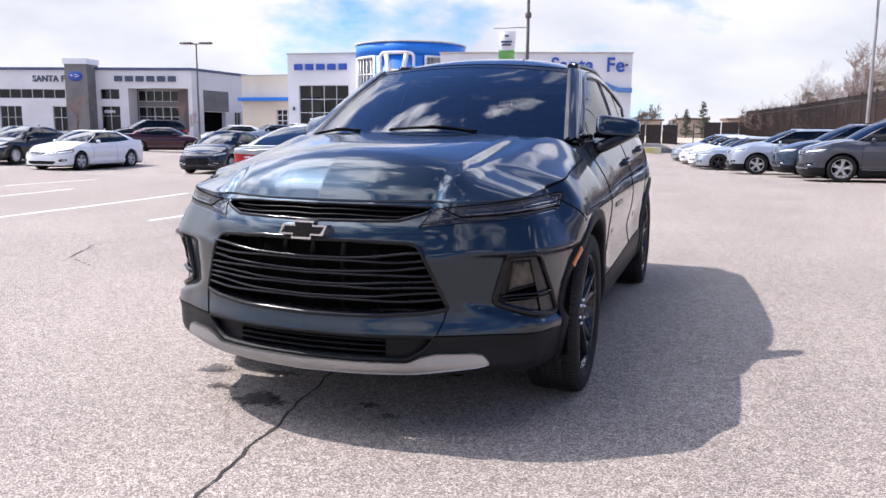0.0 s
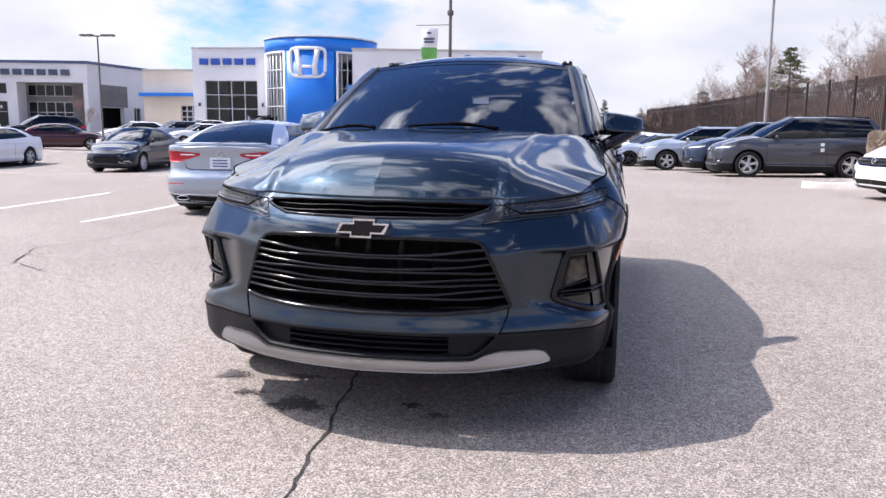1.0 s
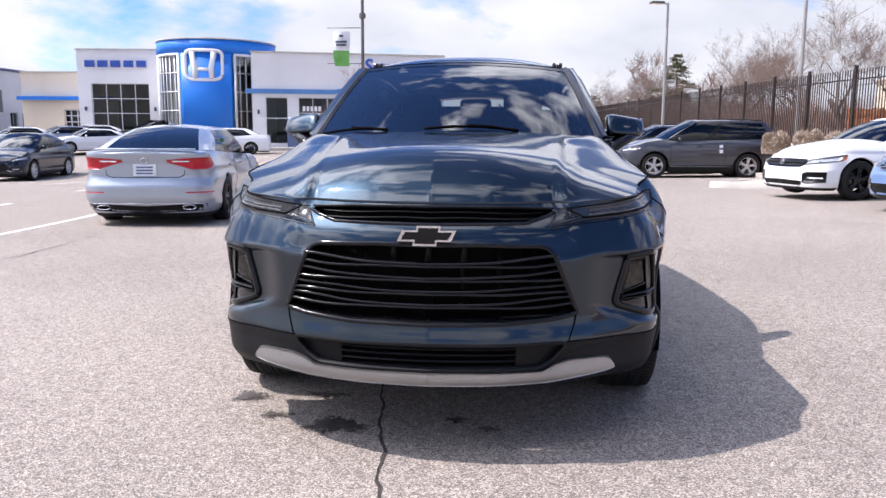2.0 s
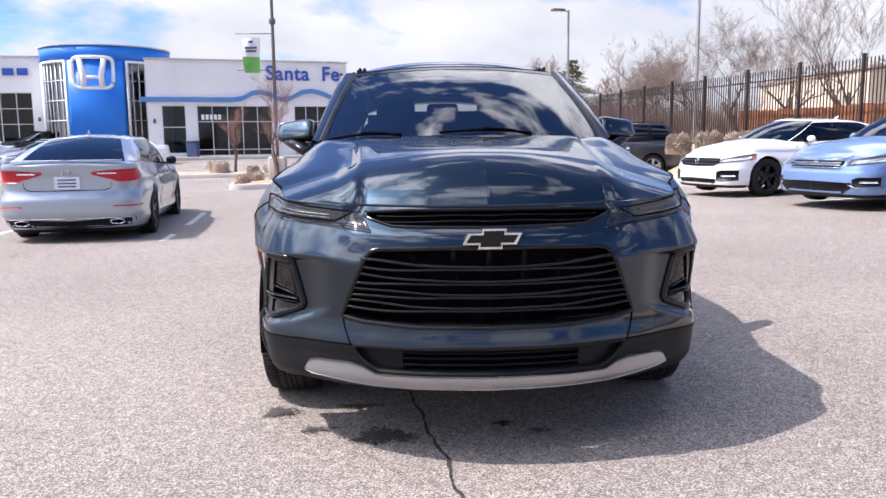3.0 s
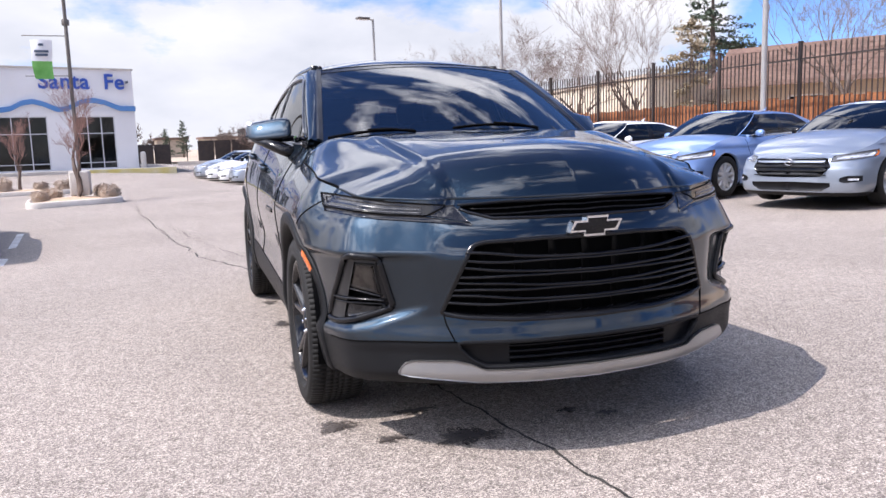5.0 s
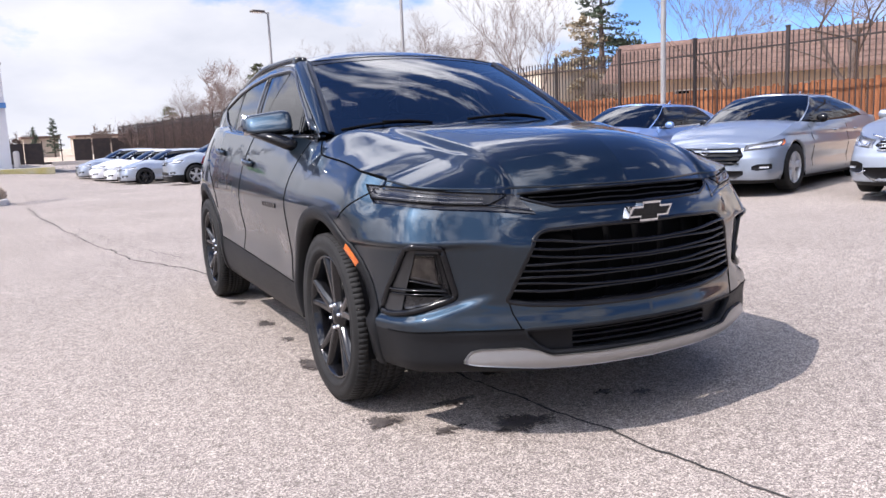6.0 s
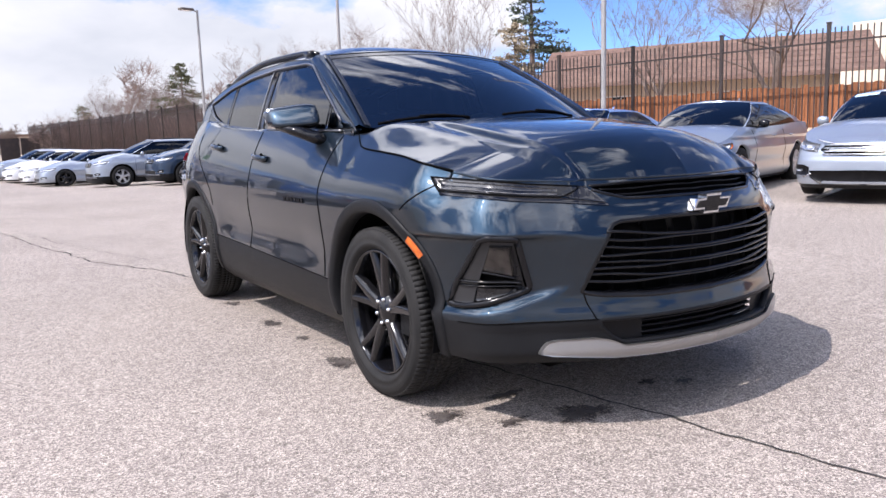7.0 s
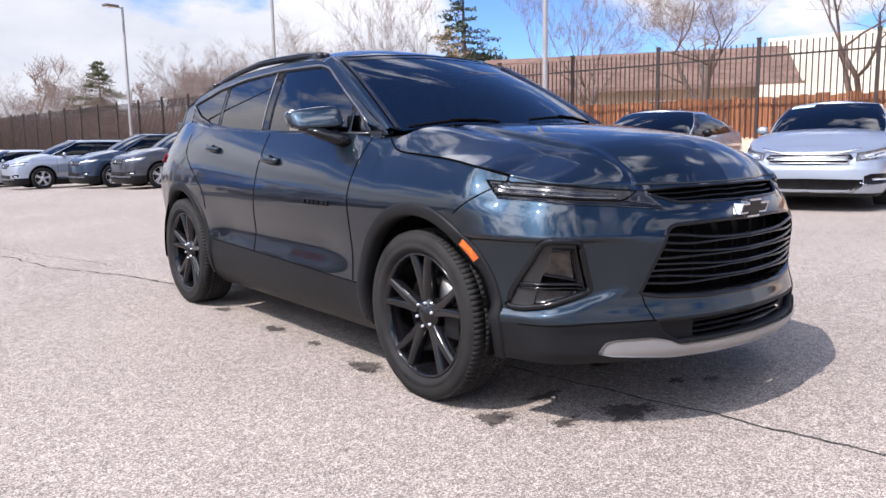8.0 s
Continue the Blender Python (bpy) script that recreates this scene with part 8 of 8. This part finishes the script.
def bare_tree(name, label, at, z, height, seed, turn=0.0, scale=1.0, depth=6, twig=None, stems=1, spread=0.55, lean=(0, 0), group="bare trees behind the fence", least=0.0035):
    key = (seed, height, depth, stems, least)
    if key not in TREES:
        rnd = random.Random(seed)
        thick, thin = [], []
        for s in range(stems):
            d = Vector((rnd.uniform(-0.25, 0.25) * (1 if stems > 1 else 0.3) + lean[0], rnd.uniform(-0.25, 0.25) * (1 if stems > 1 else 0.3) + lean[1], 1))
            branches(rnd, Vector((rnd.uniform(-0.1, 0.1) * (stems - 1), rnd.uniform(-0.1, 0.1) * (stems - 1), -0.2)), d, height * (0.36 if stems > 1 else 0.31), height * (0.0225 if stems == 1 else 0.013), depth, thick, thin, spread, wander=0.3, least=least)
        TREES[key] = (mesh_of("trunk", *merge(*thick), M_BARK), mesh_of("crown", *merge(*thin), twig or M_TWIG))
    t = thing(name, label, "tree", (*at, z), turn, group)
    t.scale = (scale, scale, scale)
    for nm, me in zip(("trunk", "crown"), TREES[key]):
        o = new(nm, me)
        o.parent = t
    return t


def conifer(name, label, at, z, height, width, seed, mat_=M_NEEDLE, gaps=0.3):
    rnd = random.Random(seed)
    t = thing(name, label, "tree", (*at, z))
    piece("trunk", *tube([(0, 0, -0.2), (0.05, 0, height * 0.5), (0, 0, height * 0.97)], [height * 0.022, height * 0.015, 0.01], 7), M_BARK, t)
    limbs, v, f = [], [], []
    whorls = int(height * 3.2)
    for k in range(whorls):
        h = height * (0.16 + 0.83 * k / whorls)
        reach = width * (1 - (k / whorls) ** 1.25) * rnd.uniform(0.55, 1.12) + 0.12
        for j in range(rnd.randint(4, 7)):
            if rnd.random() < gaps * 0.5:
                continue
            a = rnd.uniform(0, 6.283)
            tip = Vector((math.cos(a) * reach, math.sin(a) * reach, h - reach * 0.12 + rnd.uniform(-0.1, 0.25)))
            root = Vector((0, 0, h))
            limbs.append(tube([root, root.lerp(tip, 0.5) + Vector((0, 0, -0.03)), tip], [0.022, 0.014, 0.005], 3))
            for q in range(int(16 + reach * 34)):
                u = rnd.uniform(0.2, 1.05)
                c = root.lerp(tip, u) + Vector((rnd.gauss(0, 0.09), rnd.gauss(0, 0.09), rnd.gauss(0, 0.06)))
                s = rnd.uniform(0.05, 0.13) * max(1.0, height / 7.5)
                d = Vector((rnd.uniform(-1, 1), rnd.uniform(-1, 1), rnd.uniform(-0.3, 0.8))).normalized() * s
                e = Vector((rnd.uniform(-1, 1), rnd.uniform(-1, 1), rnd.uniform(-0.5, 0.5))).normalized() * s * 0.5
                i = len(v)
                v += [tuple(c - d), tuple(c + e), tuple(c + d), tuple(c - e)]
                f.append((i, i + 1, i + 2, i + 3))
    tagged(piece("limb_work", *merge(*limbs), M_BARK, t), kind="stuff")
    piece("crown", v, f, mat_, t, "", False)
    return t


def shrub(at, z, size, seed, label, mat_=M_DRYBUSH, group="", dense=4200):
    """A rounded dry shrub of many fine twigs with an uneven outline."""
    rnd = random.Random(seed)
    v, f = [], []
    for k in range(dense):
        a, e = rnd.uniform(0, 6.283), math.asin(rnd.uniform(0.0, 1.0))
        lump = 1 + 0.07 * math.sin(3 * a + seed) + 0.05 * math.sin(5 * e + 4 * a + seed)
        ce, se = abs(math.cos(e)) ** 0.6, abs(math.sin(e)) ** 0.6
        out = Vector((math.cos(a) * ce * size[0], math.sin(a) * ce * size[0], se * size[1])) * lump
        p = out * rnd.uniform(0.88, 1.03) + Vector((rnd.gauss(0, 0.012), rnd.gauss(0, 0.012), rnd.gauss(0, 0.012)))
        q = out * rnd.uniform(0.70, 0.88) + Vector((rnd.gauss(0, 0.03), rnd.gauss(0, 0.03), rnd.gauss(0, 0.03)))
        w = Vector((rnd.uniform(-1, 1), rnd.uniform(-1, 1), rnd.uniform(-1, 1))).normalized() * rnd.uniform(0.008, 0.018)
        i = len(v)
        v += [tuple(q - w), tuple(q + w), tuple(p + w * 0.5), tuple(p - w * 0.5)]
        f.append((i, i + 1, i + 2, i + 3))
    core = []
    for i in range(12):
        a = 2 * math.pi * i / 12
        for j in range(6):
            e = math.pi / 2 * j / 5
            core.append((0.80 * size[0] * math.cos(a) * math.cos(e) ** 0.6 * (1 + 0.07 * math.sin(3 * a + seed)), 0.80 * size[0] * math.sin(a) * math.cos(e) ** 0.6, 0.82 * size[1] * math.sin(e) ** 0.6))
    s = thing("shrub", label, "shrub", (*at, z), 0, group)
    piece("foliage", v, f, mat_, s, "", False)
    piece("inner_growth", core, grid_faces(12, 6, closed_u=True), mat_, s)
    return s


for k, (x, y, sx, sz) in enumerate(((7.95, 20.3, 0.40, 0.62), (8.47, 19.2, 0.42, 0.66), (8.85, 18.0, 0.44, 0.64), (9.27, 17.0, 0.42, 0.62), (9.5, 15.6, 0.42, 0.62))):
    shrub((x, y), 0.70, (sx, sz), 30 + k, "dry tan rounded shrub on the gravel bank", group="shrubs on the bank")
for k, (x, y, s) in enumerate(((-5.0, 19.6, 0.26), (-3.55, 20.6, 0.34), (-3.4, 19.9, 0.30), (-4.9, 20.8, 0.28), (-7.3, 26.3, 0.45), (-6.1, 26.6, 0.25), (-5.4, 26.5, 0.3))):
    shrub((x, y), ground_z(x, y) + 0.14, (s, s * 1.05), 50 + k, "small dry grassy shrub on the island", group="shrubs on the islands", dense=500)
bare_tree("young_tree", "young bare tree with fine reddish twigs on the island", (-4.16, 19.92), 0.15, 3.9, 71, depth=6, twig=M_TWIGRED, spread=0.42, group="young trees on the islands")
bare_tree("young_tree", "young bare tree with fine reddish twigs on the island", (-6.7, 26.4), 0.2, 3.0, 72, depth=6, twig=M_TWIGRED, spread=0.42, group="young trees on the islands")
bare_tree("young_tree", "young bare tree with fine reddish twigs before the showroom", (-47.5, 46.0), 0.9, 3.4, 72, 60, 1.1, twig=M_TWIGRED, spread=0.42, group="young trees on the islands")
bare_tree("young_tree", "young bare tree with fine reddish twigs before the showroom", (-33.5, 42.0), 0.6, 3.4, 71, 130, 0.95, twig=M_TWIGRED, spread=0.42, group="young trees on the islands")

bare_tree("bare_tree", "large bare cottonwood with spreading limbs", (16.6, 11.0), BANK, 8.2, 11, depth=7, spread=0.6, lean=(0.12, -0.1))
bare_tree("bare_tree", "leaning bare tree with forked trunk", (17.3, 7.1), BANK, 7.6, 12, depth=7, stems=2, spread=0.5)
bare_tree("bare_tree", "slender bare tree with upright twigs", (16.8, 14.9), BANK, 6.4, 13, depth=6, stems=3, spread=0.36)
bare_tree("bare_tree", "slender bare tree with upright twigs", (13.2, 20.5), BANK, 6.2, 13, 70, 0.92, depth=6, stems=3, spread=0.36)
bare_tree("bare_tree", "bare tree with leaning limbs close to the fence", (11.6, 24.2), BANK, 6.4, 14, depth=7, spread=0.58, lean=(-0.35, 0.0))
bare_tree("bare_tree", "large bare cottonwood with spreading limbs", (15.0, 27.5), BANK, 8.2, 11, 140, 0.82, depth=7, spread=0.6)
bare_tree("bare_tree", "large bare cottonwood with spreading limbs", (10.6, 58.0), BANK, 8.2, 11, 215, 1.05, depth=7, spread=0.6)
bare_tree("bare_tree", "bare tree with a broad crown", (13.0, 45.0), BANK, 7.4, 15, 20, 1.0, depth=7, spread=0.55)
bare_tree("bare_tree", "bare tree with a broad crown", (14.5, 36.5), BANK, 7.4, 15, 200, 0.86, depth=7, spread=0.55)
bare_tree("bare_tree", "bare tree with leaning limbs close to the fence", (12.6, 31.5), BANK, 6.4, 14, 120, 0.95, depth=7, spread=0.58)
bare_tree("bare_tree", "large dark bare tree with a broad open crown", (12.25, 77.0), BANK, 10.0, 17, 40, 1.0, depth=6, twig=M_BRUSH, spread=0.62, least=0.018)
bare_tree("bare_tree", "large dark bare tree with a broad open crown", (14.9, 51.3), BANK, 9.0, 18, 10, 1.0, depth=6, twig=M_BRUSH, spread=0.58, least=0.013)
conifer("pine_tree", "dark green pine with ragged layers behind the fence", (21.8, 27.6), BANK, 8.6, 3.0, 5, gaps=0.6)
conifer("juniper_tree", "tan green ragged juniper beside the pine", (19.2, 25.6), BANK, 5.4, 2.8, 8, M_JUNIPERTAN, 0.2)
bare_tree("bare_tree", "pale bare tree beside the pine", (19.6, 26.6), BANK, 5.4, 16, 0, 1.0, depth=7, spread=0.5)
for k, (x, y, h, w_) in enumerate(((12.3, 55.7, 6.4, 3.4), (13.5, 60.0, 4.2, 2.6), (9.0, 80.0, 4.6, 2.6), (-1.5, 118.0, 5.6, 1.3), (-4.0, 121.0, 4.6, 1.1))):
    conifer("evergreen_tree", "round olive juniper far behind the fence" if k < 3 else "dark pointed evergreen far off", (x, y), BANK if k < 3 else 0.3, h, w_, 60 + k, M_JUNIPER if k < 3 else M_NEEDLE, 0.05)


rnd_far = random.Random(21)
for k in range(15):
    p, d = along(FENCE, 42 + 2.3 * k)
    q = p + Vector((d.y, -d.x)) * rnd_far.uniform(2.5, 11.0)
    sd = (11, 14, 15, 16)[k % 4]
    bare_tree("bare_tree", "bare tree in the row behind the fence", q, BANK, {11: 8.2, 14: 6.4, 15: 7.4, 16: 5.4}[sd], sd, rnd_far.uniform(0, 360), rnd_far.uniform(0.6, 0.95) * (1.25 if sd == 16 else 1), depth=7, spread=0.55)


def build_thicket():
    """Leafless brush along the far side of the fence."""
    rnd = random.Random(77)
    sets = []
    for s in range(3):
        thick, thin = [], []
        for q in range(9):
            branches(rnd, Vector((rnd.uniform(-1.4, 1.4), rnd.uniform(-1.4, 1.4), -0.1)), Vector((rnd.uniform(-0.4, 0.4), rnd.uniform(-0.4, 0.4), 1)), 1.0, 0.022, 4, thick, thin, 0.5, thin_at=0.03)
        sets.append(merge(*thin))
    v, f = [], []
    for k in range(135):
        s = rnd.uniform(38, FENCE_LENGTH - 1) if k > 4 else rnd.uniform(28, 38)
        p, d = along(FENCE, s)
        out = Vector((d.y, -d.x))
        off = rnd.uniform(1.6, 7.0)
        m = pose(p.x + out.x * off, p.y + out.y * off, BANK, 0, 0, rnd.uniform(0, 360)) @ Matrix.Scale(rnd.uniform(0.55, 1.0) * (1.0 + 0.30 * smooth(38, 60, s)), 4)
        bv, bf_ = rnd.choice(sets)
        k0 = len(v)
        v += [tuple(m @ Vector(q)) for q in bv]
        f += [tuple(i + k0 for i in q) for q in bf_]
    ob = piece("brushwood", v, f, M_BRUSH)
    tagged(ob, "leafless reddish brushwood behind the fence", "brushwood", kind="stuff")


build_thicket()


# ---------------------------------------------------------------- houses and distance
def build_house():
    a, b = Vector((18.0, 21.6)), Vector((23.4, 13.6))
    d = b - a
    h = thing("shingle_house", "flat house with a brown shingled mansard and tan walls", "house", (a.x, a.y, BANK), math.degrees(math.atan2(d.y, d.x)))
    L = d.length + 1.2
    wall_with_openings("wall", h, L, -0.1, 2.2, [(2.0, 3.2, 0.6, 1.7), (6.2, 7.6, 0.6, 1.7)], 0.3, M_TAN)
    for x0, x1 in ((2.0, 3.2), (6.2, 7.6)):
        glazed(h, x0, x1, 0.6, 1.7, 2, ())
    # Black block behind the house windows, shade put into its colour.
    piece("inner_room", *box_vf(0.4, L - 0.4, 0.5, 6.0, -0.05, 2.15), M_VOID, h, "", False)
    piece("end_wall", *box_vf(L - 0.3, L, 0.3, 8.0, -0.1, 2.2), M_TAN, h, "", False)
    v = [(-0.6, -0.6, 2.15), (L + 0.6, -0.6, 2.15), (L + 0.1, 0.1, 3.5), (-0.1, 0.1, 3.5), (-0.6, 8.6, 2.15), (L + 0.6, 8.6, 2.15), (L + 0.1, 8.0, 3.5), (-0.1, 8.0, 3.5)]
    piece("mansard_roof", v, [(0, 1, 2, 3), (1, 5, 6, 2), (5, 4, 7, 6), (4, 0, 3, 7), (3, 2, 6, 7), (0, 4, 5, 1)], M_SHINGLE, h, "brown shingled mansard roof", False)
    for k in range(7):
        z = 2.2 + 1.28 * k / 7
        y = -0.6 + 0.7 * (z - 2.15) / 1.35
        piece("shingle_course", *box_vf(-0.55 + 0.07 * k, L + 0.55 - 0.07 * k, y - 0.016, y + 0.02, z, z + 0.012), M_SHINGLE, h, "", False)
    piece("fascia", *box_vf(-0.65, L + 0.65, -0.66, -0.58, 2.05, 2.2), M_SHINGLE, h, "", False)
    c = thing("cream_building", "plain cream stucco building behind the trees", "building", (29.0, 15.9, BANK), -78)
    wall_with_openings("wall", c, 16.0, -0.1, 4.3, [(7.2, 9.0, 0.9, 2.3)], 0.3, M_CREAM)
    glazed(c, 7.2, 9.0, 0.9, 2.3, 2, ())
    # Same here: a black block paints the shade behind the pane.
    piece("inner_room", *box_vf(0.4, 15.6, 0.5, 6.0, -0.05, 4.0), M_VOID, c, "", False)
    piece("side_wall", *box_vf(0, 0.3, 0.3, 10.0, -0.1, 4.3), M_CREAM, c, "", False)
    piece("roof", *box_vf(0, 16, 0, 10, 4.3, 4.42), M_CREAM, c, "", False)
    w_ = thing("garden_wall", "low cream garden wall beside the house", "wall", (23.0, 12.9, BANK), -60)
    piece("wall", *box_vf(0, 7.0, 0, 0.25, -0.1, 2.1), M_CREAM, w_, "", False)
    t = thing("tan_house", "low sunlit cream house seen past the fence", "house", (17.5, 35.8, BANK), -93)
    piece("wall", *box_vf(0, 10.3, 0, 0.3, -0.1, 2.85), M_CREAM, t, "", False)
    piece("side_wall", *box_vf(10.0, 10.3, 0.3, 6, -0.1, 2.85), M_CREAM, t, "", False)
    piece("roof", *box_vf(-0.1, 10.4, -0.08, 6, 2.85, 2.98), M_TAN, t, "", False)


build_house()


def build_distance():
    rnd = random.Random(5)
    # the lane end: dark screened fence, kerbs and dry ground
    g = thing("screen_fence", "dark screened fence panels across the lane end", "fence")
    for k in range(4):
        x = -8.6 + 1.5 * k
        piece("screen_panel", *box_vf(x, x + 1.42, 74.0 + 0.5 * k, 74.05 + 0.5 * k, 0.0, 2.0), M_IRON, g, "", False)
    for k in range(3):
        x = -0.2 + 1.5 * k
        piece("screen_panel", *box_vf(x, x + 1.42, 72.0 - 0.4 * k, 72.05 - 0.4 * k, 0.0, 2.2), M_IRON, g, "", False)
    for k in range(8):
        piece("post", *box_vf(-8.7 + 1.5 * k, -8.62 + 1.5 * k, 73.9, 73.98, 0.0, 2.2), M_IRON, g, "", False)
    dry = piece("dry_land", [(x, y, 0.27 + 0.006 * max(0, y - 90)) for x in (-60, -30, -10, 0, 10, 30, 80, 200) for y in (78, 90, 130, 220, 500)], grid_faces(8, 5), M_DIRT)
    tagged(dry, "pale dry land beyond the lot", "ground", kind="structure")
    lane_v = []
    for q in range(14):
        y = 47.0 + 2.0 * q
        for u in range(5):
            x = -9.5 - 0.10 * (y - 47) + (8.6 - 0.02 * (y - 47)) * u / 4
            lane_v.append((x, y, ground_z(x, y) + 0.012))
    lane = piece("lane_surface", lane_v, grid_faces(14, 5), M_FRESHASPHALT)
    tagged(lane, "dark smooth asphalt lane leading out of the lot", "road", kind="structure")
    kerb = piece("lane_kerb", *box_vf(-2.0, 3.0, 66.0, 66.2, 0.1, 0.42), M_CONCRETE, None, "", False)
    tagged(kerb, "pale concrete kerb at the lane end", "kerb", kind="structure")
    for x, y, w_, h in ((-3.4, 128, 4.5, 2.8), (6.0, 140, 9, 3.0), (-14, 150, 8, 3.0), (20, 160, 12, 3.2)):
        ho = thing("far_house", "low pale house far off among bare trees", "house", (x, y, 0.4), rnd.uniform(-20, 20), "far houses")
        piece("wall", *box_vf(-w_ / 2, w_ / 2, -3, 3, -0.2, h), M_TAN, ho, "", False)
        piece("roof", *box_vf(-w_ / 2 - 0.3, w_ / 2 + 0.3, -3.3, 3.3, h, h + 0.35), M_SHINGLE, ho, "", False)
    rnd2 = random.Random(9)
    for k in range(34):
        x, y = rnd2.uniform(-24, 40), rnd2.uniform(95, 165)
        bare_tree("far_tree", "bare tree far off", (x, y), 0.4, 7.4 if k % 2 else 6.4, 15 if k % 2 else 14, rnd2.uniform(0, 360), rnd2.uniform(0.5, 0.85), depth=6, spread=0.55, group="far bare trees", least=0.03)


build_distance()
